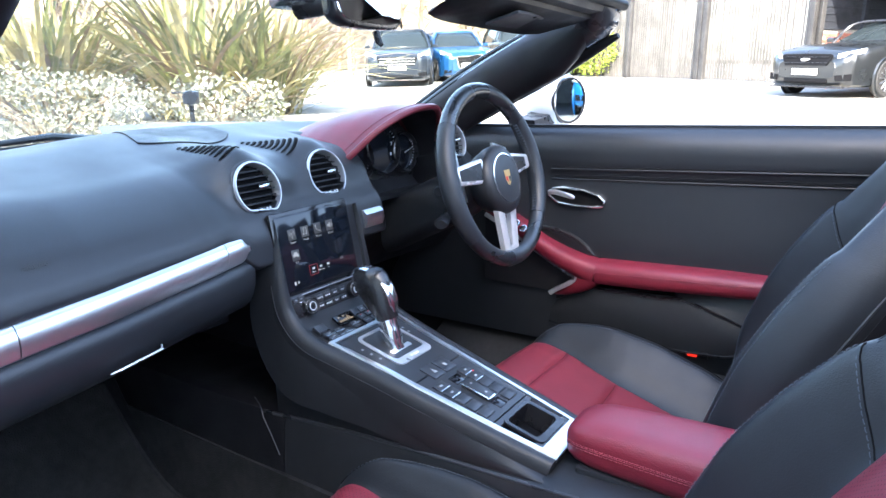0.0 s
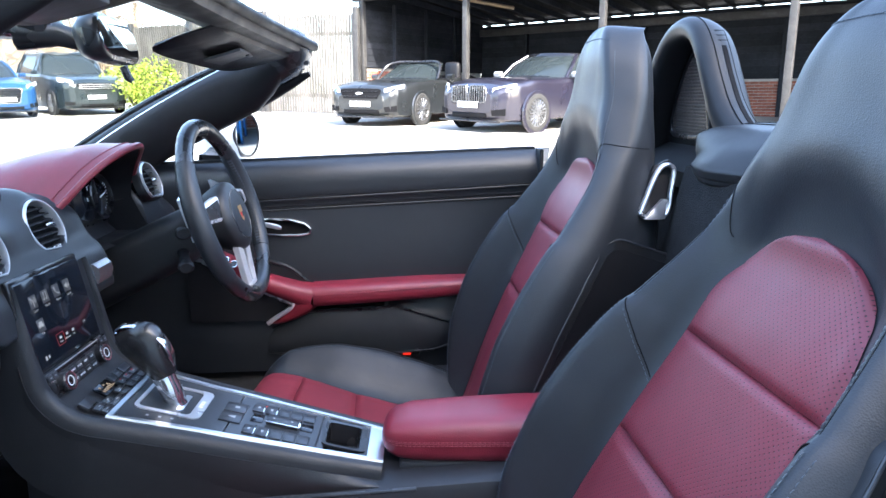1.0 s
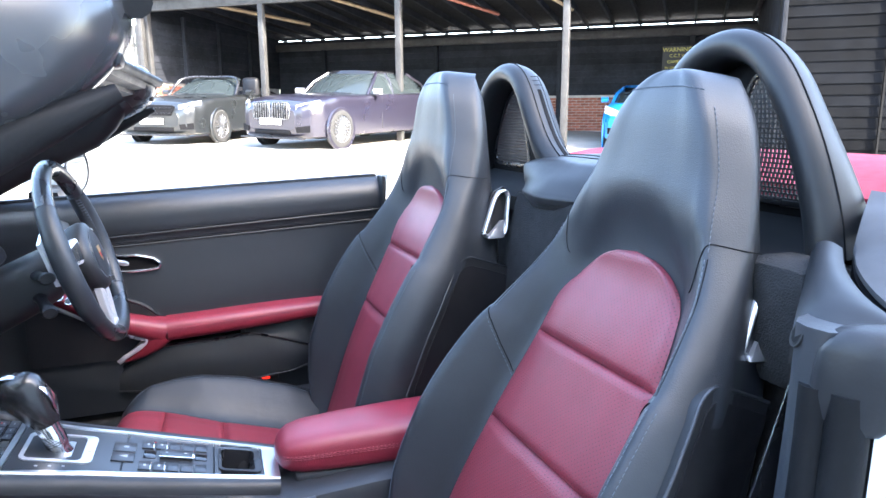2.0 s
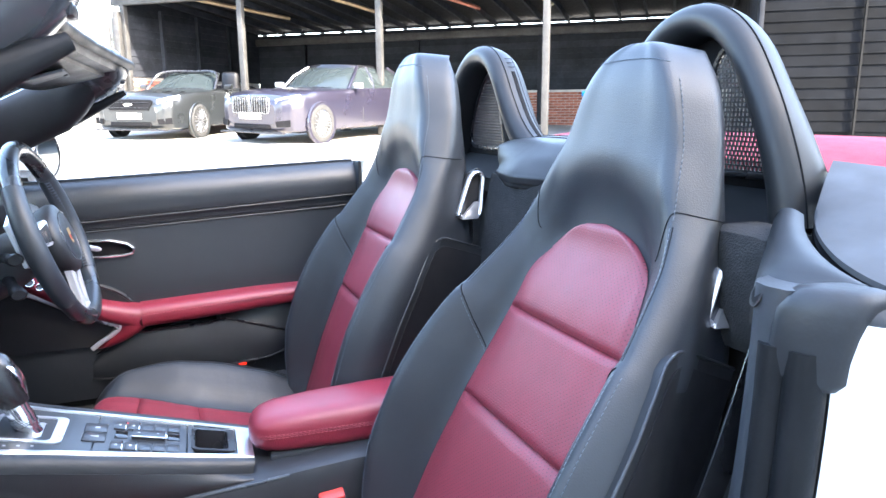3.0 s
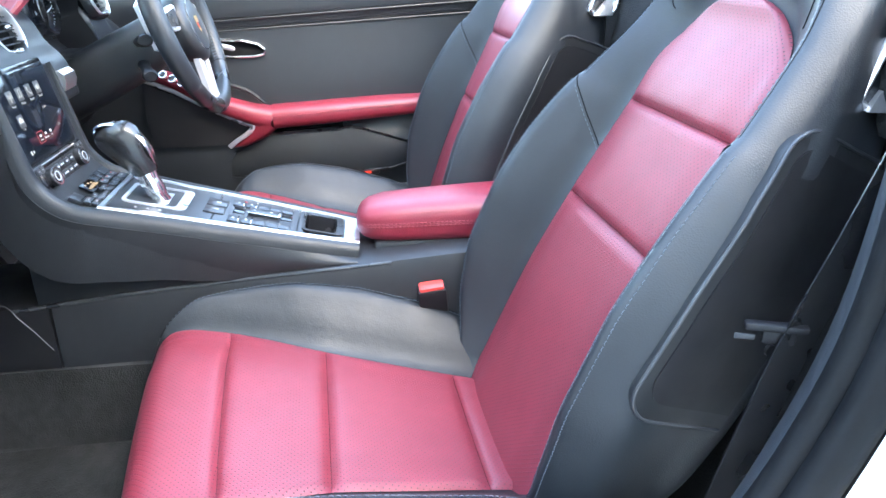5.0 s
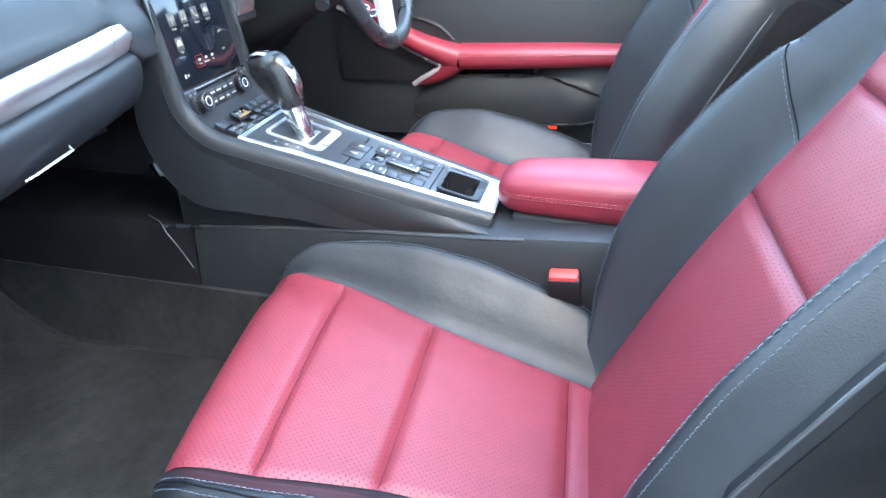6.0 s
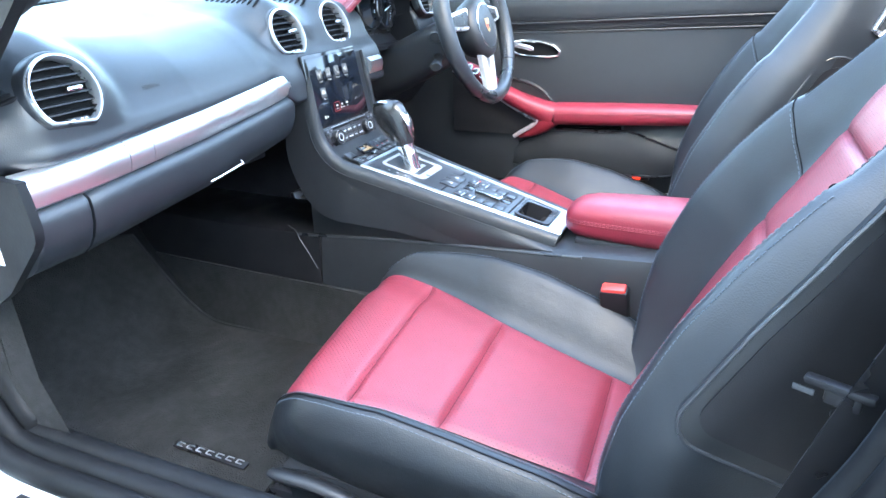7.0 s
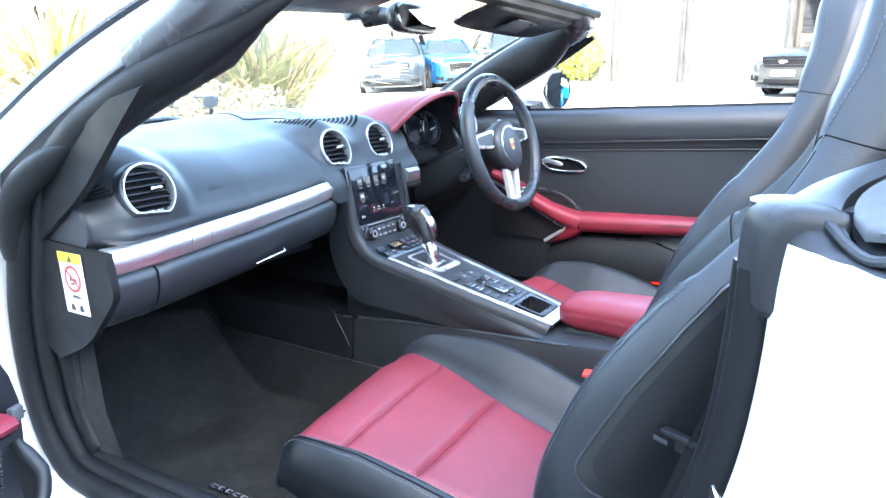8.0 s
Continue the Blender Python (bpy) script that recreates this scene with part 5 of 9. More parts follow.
Shape().slab(door_skin, 60, 110, (0.03, 0, 0)).ob("panel", DASH_HIDE, door, "grained black door panel", 60)
Shape().slab(lambda i, j: (door_x(-0.808 + 1.16 * i, 10) * 0 + 0.728 + 0.10 * j, -0.808 + 1.16 * i, door_top(-0.808 + 1.16 * i) + 0.002 - 0.012 * j), 40, 5, (0, 0, -0.02)).ob("sill_top", DASH_HIDE, door)
Shape().slab(lambda i, j: (0.80 + 0.09 * smooth(0, 1, j), -0.86 + 1.35 * i, door_top(-0.81 + 1.16 * i) - 0.006 - 0.50 * j * j), 30, 10, (-0.02, 0, 0)).ob("outer_skin", WHITE_PAINT, door, "white painted outer skin")
for dz0, dz1 in ((0.800, 0.835), (0.776, 0.807)):
    line = [(-0.806 + 0.70 * k / 30) for k in range(31)]
    pts = [Vector((door_x(y, lerp_at(y, [(-0.806, dz1), (-0.12, dz0)])) - 0.0006, y, lerp_at(y, [(-0.806, dz1), (-0.12, dz0)]))) for y in line]
    Shape().tube(pts, 0.0017, n=6, up=(1, 0, 0)).ob("groove", DEEP_BLACK, door)
    # bead added under the crease to carry the highlight along its fold
    Shape().tube([p + Vector((0.0012, 0, -0.0042)) for p in pts], 0.0032, n=8, up=(1, 0, 0)).ob("piping", DASH_HIDE, door)
    if dz0 < 0.79:
        stitches([p + Vector((-0.001, 0, 0.006)) for p in pts], normal=(-1, 0, 0)).ob("stitching", BLACK_PLASTIC, door)
# release handle in its bright bezel
hp = [(-0.105, 0.733), (-0.112, 0.748), (-0.140, 0.7535), (-0.190, 0.7505), (-0.228, 0.740), (-0.243, 0.727), (-0.238, 0.7165), (-0.215, 0.713), (-0.170, 0.7125), (-0.128, 0.7165)]
hp = even([(door_x(y, z) - 0.006, y, z) for y, z in hp], 48, True)
bezel = Shape().tube(hp, 0.0040, n=8, closed=True, up=(1, 0, 0)).ob("handle_bezel", CHROME, door, "bright bezel round the inner door handle")
Shape().prism([Vector(q) + Vector((0.006, 0, 0)) for q in hp], (0.004, 0, 0)).ob("handle_recess", DEEP_BLACK, bezel)
Shape().tube(spline([(0.676, -0.106, 0.741), (0.672, -0.125, 0.743), (0.671, -0.150, 0.739), (0.676, -0.172, 0.732)], 16), [0.004] + [0.0062] * 13 + [0.005, 0.003], n=8, flat=0.6, up=(1, 0, 0)).ob("release_handle", SATIN_METAL, bezel)
# speaker bulge with its rim
sp = [(-0.02, 0.640), (-0.08, 0.652), (-0.14, 0.648), (-0.19, 0.630), (-0.228, 0.598)]
Shape().tube(spline([(door_x(y, z) - 0.003, y, z) for y, z in sp], 24), 0.0045, n=8, up=(1, 0, 0)).ob("speaker_rim", SATIN_BLACK, door)
Shape().prism([(0.676, y, z) for y, z in ((0.02, 0.64), (-0.08, 0.648), (-0.14, 0.644), (-0.19, 0.626), (-0.224, 0.596), (-0.10, 0.585), (0.02, 0.60))], (0.004, 0, 0)).ob("speaker_grille", BLACK_PLASTIC, door)


def band(pts, half, out, nm, mat, label=""):
    """A rounded bar standing off the door along (y, z) points; half: half heights."""
    p = spline([(0, y, z) for y, z in pts], 30)
    rings = []
    for k, q in enumerate(p):
        d = (p[min(29, k + 1)] - p[max(0, k - 1)]).normalized()
        side = Vector((0, -d.z, d.y))
        h = lerp_at(k / 29, [(n / (len(half) - 1), v) for n, v in enumerate(half)])
        o = lerp_at(k / 29, [(n / (len(out) - 1), v) for n, v in enumerate(out)])
        prof = [(0.0, -1.0), (0.55, -1.0), (0.86, -0.82), (1.0, -0.45), (1.0, 0.35), (0.9, 0.8), (0.62, 1.0), (0.0, 1.0)]
        rings.append([Vector((0.688 - o * a, q.y, q.z)) + side * (h * b) for a, b in prof])
    return Shape().loft(rings).ob(nm, mat, door, label, 50)


band([(-0.246, 0.566), (-0.36, 0.571), (-0.50, 0.578), (-0.68, 0.584)], [0.028, 0.027, 0.025, 0.021], [0.062, 0.066, 0.066, 0.058], "armrest", RED_HIDE, "red leather door armrest")
stitches(spline([(0.6215, -0.25, 0.574), (0.6205, -0.45, 0.584), (0.624, -0.67, 0.594)], 40), normal=(-1, 0, 0)).ob("stitching", RED_THREAD, door)
band([(0.06, 0.694), (-0.02, 0.662), (-0.11, 0.610), (-0.19, 0.578), (-0.243, 0.562)], [0.013, 0.016, 0.019, 0.023, 0.029], [0.030, 0.042, 0.052, 0.060, 0.062], "pull_upper", RED_HIDE, "red leather pull, upper limb")
band([(-0.236, 0.556), (-0.212, 0.535), (-0.185, 0.516), (-0.158, 0.502), (-0.140, 0.496)], [0.026, 0.023, 0.018, 0.012, 0.005], [0.060, 0.056, 0.048, 0.040, 0.030], "pull_lower", RED_HIDE, "red leather pull, lower limb")
vee = [(0.055, 0.672), (-0.02, 0.640), (-0.11, 0.590), (-0.165, 0.563), (-0.196, 0.550), (-0.198, 0.544), (-0.176, 0.528), (-0.150, 0.512), (-0.132, 0.498)]
Shape().tube(even([(0.640 + 0.018 * abs(y + 0.19) / 0.2, y, z) for y, z in vee], 60), 0.0060, n=8, flat=0.6, up=(1, 0, 0)).ob("pull_trim", SILVER, door, "silver V-shaped trim in the pull")
Shape().prism([(0.664, y, z) for y, z in ((0.055, 0.665), (-0.11, 0.585), (-0.19, 0.548), (-0.14, 0.50), (0.055, 0.50))], (0.006, 0, 0)).ob("pull_recess", BLACK_PLASTIC, door)
for k in range(4):
    sw = Shape().disc((0.638 - 0.002 * k, -0.004 - 0.020 * k, 0.683 - 0.010 * k), (-0.7, 0.2, 0.7), 0.008, 0.004, 20, 0.001).ob("window_switch", SATIN_BLACK, door)
    Shape().ring((0.638 - 0.002 * k, -0.004 - 0.020 * k, 0.683 - 0.010 * k), (-0.7, 0.2, 0.7), 0.009, [(-0.0008, 0), (0.0008, 0), (0.0008, 0.004), (-0.0008, 0.004)], 20).ob("switch_ring", CHROME, sw)
# door pocket
pocket = Shape()
PTOP = [(-0.130, 0.470), (-0.22, 0.522), (-0.30, 0.526), (-0.40, 0.5265), (-0.425, 0.532), (-0.45, 0.531), (-0.52, 0.508), (-0.59, 0.482), (-0.62, 0.455)]
PLOW = [(-0.125, 0.420), (-0.22, 0.417), (-0.30, 0.417), (-0.40, 0.418), (-0.43, 0.419), (-0.47, 0.420), (-0.54, 0.424), (-0.59, 0.436), (-0.62, 0.448)]


def pocket_fn(i, j):
    k = i * 8
    a = min(7, int(k))
    t = k - a
    hi = Vector((0, *PTOP[a])).lerp(Vector((0, *PTOP[a + 1])), t)
    lo = Vector((0, *PLOW[a])).lerp(Vector((0, *PLOW[a + 1])), t)
    q = lo.lerp(hi, j)
    q.x = 0.640 + 0.030 * (2 * i - 1) ** 4 + 0.010 * j - 0.006 * math.sin(j * math.pi)
    return q


pocket.slab(pocket_fn, 50, 10, (0.012, 0, 0))
pocket.ob("pocket", SOFT_PLASTIC, door, "black plastic door pocket")
Shape().tube([pocket_fn(k / 40, 1.0) + Vector((-0.001, 0, 0.001)) for k in range(41)], 0.0032, n=6, up=(1, 0, 0)).ob("pocket_rim", SATIN_BLACK, door)
Shape().tube([pocket_fn(k / 40, 0.0) + Vector((-0.002, 0, -0.004)) for k in range(41)], 0.0028, n=6, up=(1, 0, 0)).ob("pocket_line", SATIN_BLACK, door)
Shape().prism([(0.676, y, z) for y, z in ((-0.24, 0.545), (-0.42, 0.548), (-0.42, 0.528), (-0.24, 0.522))], (0.004, 0, 0)).ob("pocket_mouth", GLOSS_BLACK, door)
Shape().slab(lambda i, j: (0.655 + 0.02 * j, -0.43 - 0.25 * i, lerp_at(i, [(0, 0.530), (0.65, 0.484), (1, 0.47)]) + 0.003 + (0.55 - lerp_at(i, [(0, 0.530), (0.65, 0.484), (1, 0.47)])) * j), 14, 6, (0.01, 0, 0)).ob("rear_lid", DASH_HIDE, door)
# a plain red reflector, given a faint glow of its own
GLOWING_REFLECTOR = glowing("red_marker", (1.0, 0.03, 0.015), 0.10)
Shape().box((0.652, -0.482, 0.409), (0.010, 0.050, 0.015), 0.003).ob("marker_body", SATIN_BLACK, door)
Shape().box((0.646, -0.474, 0.4095), (0.004, 0.020, 0.008), 0.001).ob("marker_reflector", GLOWING_REFLECTOR, door, "small red door reflector with an added glow")
Shape().box((0.690, -0.812, 0.64), (0.05, 0.010, 0.56), 0.003).ob("end_seal", RUBBER, door)
# sill plate beside the seat
whole("floor_side_right", Shape().slab(lambda i, j: (0.560 + 0.14 * i, -0.40 + 0.60 * j, 0.300 + 0.060 * i), 6, 12, (0, 0, -0.12)), CARPET, "carpeted edge of the floor below the door", "floor edge", kind="structure")
sill = whole("sill_right", Shape().slab(lambda i, j: (0.560 + 0.115 * i, -0.80 + 0.42 * j, 0.335 + 0.028 * i), 6, 12, (0, 0, -0.12)), GREY_TRIM, "grey plastic sill trim", "sill", kind="structure")

# ---- wing mirror ----
wing = thing("wing_mirror", (0.93, -0.05, 0.89), "white wing mirror housing with tilted glass", "wing mirror")
MC = Vector((0.935, -0.078, 0.945))
shell = []
for d, rx, rz in ((0.0, 0.092, 0.066), (0.012, 0.096, 0.070), (0.05, 0.092, 0.066), (0.09, 0.074, 0.052), (0.118, 0.045, 0.030), (0.128, 0.01, 0.008)):
    shell.append([MC + Vector((rx * math.copysign(abs(math.cos(a)) ** 0.75, math.cos(a)), d, rz * math.copysign(abs(math.sin(a)) ** 0.8, math.sin(a)))) for a in (2 * math.pi * k / 40 for k in range(40))])
Shape().loft(shell).ob("housing", WHITE_PAINT, wing, "glossy white housing", 60)
FACING = Vector((-0.254, -0.967, 0.02)).normalized()
Shape().disc(MC + Vector((-0.022, -0.012, 0)), FACING, 0.070, 0.004, 48, 0.001, squash=0.80).ob("mirror_glass", DIMMED_MIRROR, wing)
Shape().ring(MC + Vector((-0.022, -0.012, 0)), FACING, 0.0725, [(-0.003, -0.014), (0.004, -0.014), (0.003, 0.006), (-0.003, 0.006)], 48, squash=0.81).ob("glass_edge", SATIN_BLACK, wing)
Shape().loft([[Vector((x, -0.04 + dy, z)) for dy, z in ((-0.030, 0.875 + e), (0.040, 0.875 + e), (0.035, 0.905 + e), (-0.025, 0.902 + e))] for x, e in ((0.74, 0.0), (0.82, 0.004), (0.90, 0.018), (0.94, 0.030))]).ob("mirror_arm", SATIN_BLACK, wing)

# ---- windscreen frame ----
frame_thing = thing("windscreen_frame", (0, 0.1, 0.90), "dark windscreen frame with white painted pillars", "windscreen frame")
PIL_LOW, PIL_HIGH = Vector((0.715, 0.36, 0.815)), Vector((0.612, -0.275, 1.148))


def pillar_line(side, n=16):
    mid = (PIL_LOW + PIL_HIGH) / 2 + Vector((0.006, 0.010, 0.022))
    return [Vector((side * q.x, q.y, q.z)) for q in spline([PIL_LOW, mid, PIL_HIGH], n)]


for side in (-1, 1):
    line = pillar_line(side)
    inner, outer, seal, edge = [], [], [], []
    for k, q in enumerate(line):
        t = k / (len(line) - 1)
        d = (line[min(15, k + 1)] - line[max(0, k - 1)]).normalized()
        up = Vector((0, -d.z, d.y))
        if up.z < 0:
            up = -up
        w = (0.072 - 0.014 * t) * (1 - 0.6 * smooth(0.78, 1.0, t))
        inn = Vector((-side, 0, 0))
        # inner trim: rounded bar
        inner.append([q + up * (-0.028 * (1 - smooth(0.8, 1.0, t)) + w * math.sin(a)) + inn * (0.010 + 0.032 * math.cos(a)) for a in (2 * math.pi * m / 18 for m in range(18))])
        outer.append([q + up * (0.006 + 0.034 * math.sin(a) * (1 - 0.25 * t)) - inn * (0.018 + 0.020 * math.cos(a)) for a in (2 * math.pi * m / 14 for m in range(14))])
        seal.append(q - inn * 0.020 - up * (0.068 - 0.012 * t))
        edge.append(q - inn * 0.012 + up * (0.052 - 0.012 * t))
    Shape().loft(inner).ob("pillar_trim", BLACK_PLASTIC, frame_thing, "dark grained pillar trim", 60)
    Shape().loft(outer).ob("pillar", WHITE_PAINT, frame_thing, "white painted windscreen pillar", 60)
    Shape().tube(seal[4:], [0.010, 0.020, 0.026] + [0.030] * 4 + [0.028, 0.025, 0.020, 0.014, 0.006], n=14).ob("pillar_seal", RUBBER, frame_thing, "soft black door seal")
    Shape().tube(edge, 0.008, n=8).ob("glass_gasket", SATIN_BLACK, frame_thing)


def header_line(y0, z0, n=25, half=0.612, bow=0.085):
    return [Vector((half * (2 * k / (n - 1) - 1), y0 + bow * (1 - (2 * k / (n - 1) - 1) ** 2), z0 + 0.030 * (1 - (2 * k / (n - 1) - 1) ** 2))) for k in range(n)]


rings = []
for q in header_line(-0.275, 1.152):
    e = 1.0 - 0.35 * smooth(0.5, 0.612, abs(q.x))
    prof = [(-0.030, -0.020), (-0.036, -0.004), (-0.030, 0.016), (-0.010, 0.024), (0.030, 0.020), (0.060, 0.002), (0.066, -0.010), (0.040, -0.016), (0.0, -0.026)]
    rings.append([q + Vector((0, a * e, b * e)) for a, b in prof])
Shape().loft(rings).ob("header", BLACK_PLASTIC, frame_thing, "dark header rail", 50)
rings = []
for q in header_line(-0.275, 1.152):
    prof = [(-0.034, 0.012), (-0.012, 0.028), (0.035, 0.024), (0.068, 0.002), (0.064, -0.004), (0.033, 0.018), (-0.010, 0.022)]
    rings.append([q + Vector((0, a, b)) for a, b in prof])
Shape().loft(rings).ob("header_outer", WHITE_PAINT, frame_thing, "", 50)
Shape().tube([q + Vector((0, -0.036, 0.004)) for q in header_line(-0.275, 1.152)], 0.011, n=10).ob("header_seal", RUBBER, frame_thing)
# rounded corner pieces
for side in (-1, 1):
    Shape().tube(spline([(side * 0.545, -0.250, 1.158), (side * 0.585, -0.262, 1.152), (side * 0.615, -0.250, 1.138), (side * 0.640, -0.200, 1.105), (side * 0.655, -0.120, 1.062), (side * 0.668, -0.04, 1.02)], 20), [0.020, 0.034, 0.042, 0.047, 0.049, 0.050, 0.050, 0.049, 0.047, 0.045, 0.043, 0.041, 0.039, 0.037, 0.035, 0.034, 0.033, 0.032, 0.030, 0.028], n=18).ob("corner_piece", CORNER_GLOSS, frame_thing, "rounded glossy corner of the frame", 70)
    Shape().box((side * 0.60, -0.285, 1.120), (0.035, 0.030, 0.012), 0.004).ob("roof_catch", SATIN_BLACK, frame_thing)

# glass
def glass_point(i, j):
    u = 2 * i - 1
    base = Vector((0.665 * u, 0.585 - 0.235 * u * u, 0.885 - 0.045 * u * u))
    top = Vector((0.585 * u, -0.205 + 0.075 * (1 - u * u), 1.152 + 0.030 * (1 - u * u)))
    q = base.lerp(top, j)
    q.z += 0.030 * math.sin(j * math.pi) * (1 - 0.4 * u * u)
    return q


pane = Shape().slab(glass_point, 30, 16, (0, 0.0025, 0.004)).ob("windscreen", GLASS, frame_thing, "curved clear windscreen")
pane.visible_shadow = False
cowl = Shape().slab(lambda i, j: glass_point(i, 0) + Vector((0, 0.12 * j, -0.022 - 0.004 * j)), 30, 5, (0, 0, -0.02))
cowl.ob("scuttle", SATIN_BLACK, frame_thing, "black scuttle below the windscreen")
Shape().tube([glass_point(k / 30, 0.0) + Vector((0, -0.012, 0.004)) for k in range(31)], 0.008, n=8).ob("lower_gasket", RUBBER, frame_thing)
# sun visors
for side in (-1, 1):
    visor = thing("sun_visor", (side * 0.36, -0.19, 1.14), "dark folded sun visor with a mirror flap", "sun visor", "sun visors")
    rr = []
    for k in range(17):
        u = -1 + 2 * k / 16
        x = side * (0.365 + 0.200 * u)
        y0, z0 = -0.275 + 0.085 * (1 - (x / 0.612) ** 2), 1.128 + 0.030 * (1 - (x / 0.612) ** 2)
        e = (1 - abs(u) ** 5) ** 0.4 if abs(u) < 1 else 0.05
        d = Vector((0, 0.90, -0.27)).normalized()
        nn = Vector((0, 0.27, 0.90)).normalized()
        c = Vector((x, y0 + 0.004, z0))
        rr.append([c + d * a + nn * b * max(0.15, e) for a, b in ((-0.012 * e, 0.0), (-0.006, 0.010), (0.055, 0.010), (0.055 + 0.070 * e, 0.006), (0.062 + 0.070 * e, 0.0), (0.055 + 0.070 * e, -0.006), (0.055, -0.010), (-0.006, -0.011))])
    Shape().loft(rr).ob("visor_body", BLACK_PLASTIC, visor, "", 50)
    d, nn = Vector((0, 0.90, -0.27)).normalized(), Vector((0, 0.27, 0.90)).normalized()
    x = side * 0.385
    c = Vector((x, -0.275 + 0.085 * (1 - (x / 0.612) ** 2) + 0.004, 1.128 + 0.030 * (1 - (x / 0.612) ** 2))) + d * 0.055 - nn * 0.012
    flap = Shape().box(c, (0.150, 0.070, 0.006), 0.002, turn=basis((1, 0, 0), d, (0, 0, 0)).to_3x3()).ob("mirror_flap", GREY_TRIM, visor, "grey plastic flap")
    Shape().box(c - d * 0.030 - nn * 0.003 + Vector((side * 0.03, 0, 0)), (0.040, 0.008, 0.006), 0.002, turn=basis((1, 0, 0), d, (0, 0, 0)).to_3x3()).ob("flap_tab", SATIN_BLACK, flap)
# interior mirror
rear_mirror = thing("rear_view_mirror", (0.0, -0.06, 1.13), "black rear-view mirror on a short arm", "rear-view mirror")
RM = basis((0.985, 0.10, 0.0), (0, 0.20, 0.98), (-0.005, -0.098, 1.118))


def rm(x, y, z):
    return RM @ Vector((x, y, z))


def mirror_ring(rx, ry, z):
    return [rm(rx * math.copysign(abs(math.cos(a)) ** 0.45, math.cos(a)), ry * math.copysign(abs(math.sin(a)) ** 0.6, math.sin(a)), z) for a in (2 * math.pi * k / 40 for k in range(40))]


Shape().loft([mirror_ring(0.096, 0.029, 0.004), mirror_ring(0.100, 0.032, 0.0), mirror_ring(0.096, 0.030, -0.018), mirror_ring(0.075, 0.022, -0.032), mirror_ring(0.03, 0.01, -0.036)]).ob("mirror_case", SATIN_BLACK, rear_mirror, "", 60)
Shape().loft([mirror_ring(0.092, 0.026, 0.0042), mirror_ring(0.091, 0.0255, 0.0050)]).ob("mirror_face", MIRROR, rear_mirror)
Shape().tube([rm(0, 0, -0.03), rm(0, 0.02, -0.07), rm(0, 0.03, -0.12)], [0.012, 0.016, 0.022], n=10).ob("mirror_arm", SATIN_BLACK, rear_mirror)
Shape().box((0.0, 0.03, 1.135), (0.07, 0.10, 0.03), 0.012).ob("sensor_housing", SATIN_BLACK, rear_mirror)
Shape().tube([rm(0.02, -0.034, -0.006), rm(0.02, -0.050, -0.004), rm(0.02, -0.056, 0.0)], [0.006, 0.006, 0.004], n=8).ob("dip_lever", SATIN_BLACK, rear_mirror)
# wiper seen over the scuttle
wiper = thing("wiper", (-0.15, 0.66, 0.88), "black windscreen wiper at rest", "wiper")
Shape().tube([(-0.52, 0.52, 0.872), (-0.25, 0.60, 0.884), (0.05, 0.64, 0.888)], 0.005, n=6).ob("wiper_blade", SATIN_BLACK, wiper)
Shape().tube([(0.08, 0.70, 0.875), (-0.08, 0.645, 0.898), (-0.25, 0.605, 0.894)], [0.010, 0.008, 0.005], n=8).ob("wiper_arm", SATIN_BLACK, wiper)

# ---- white bodywork ----
bonnet = Shape().slab(lambda i, j: ((2 * i - 1) * (0.80 - 0.20 * j * j), 0.66 + 1.10 * j - 0.22 * (2 * i - 1) ** 2 * (1 - j), 0.830 + 0.010 * math.sin(j * 2) - 0.20 * j * j + 0.030 * abs(2 * i - 1) ** 2 * (1 - 0.3 * j) - 0.05 * abs(2 * i - 1) ** 6), 30, 20, (0, 0, -0.03))
whole("bonnet", bonnet, WHITE_PAINT, "white bonnet in front of the windscreen", "bonnet", kind="structure")
for side, nm in ((-1, "front_wing_left"), (1, "front_wing_right")):
    wingm = Shape().slab(lambda i, j, side=side: (side * (0.765 + 0.130 * smooth(0, 0.8, j) - 0.05 * j * j), 0.34 + 1.40 * i, 0.865 - 0.05 * i + 0.02 * math.sin(i * 3) - 0.62 * j * j), 24, 14, (-side * 0.02, 0, 0))
    whole(nm, wingm, WHITE_PAINT, "white painted front wing", "front wing", kind="structure")
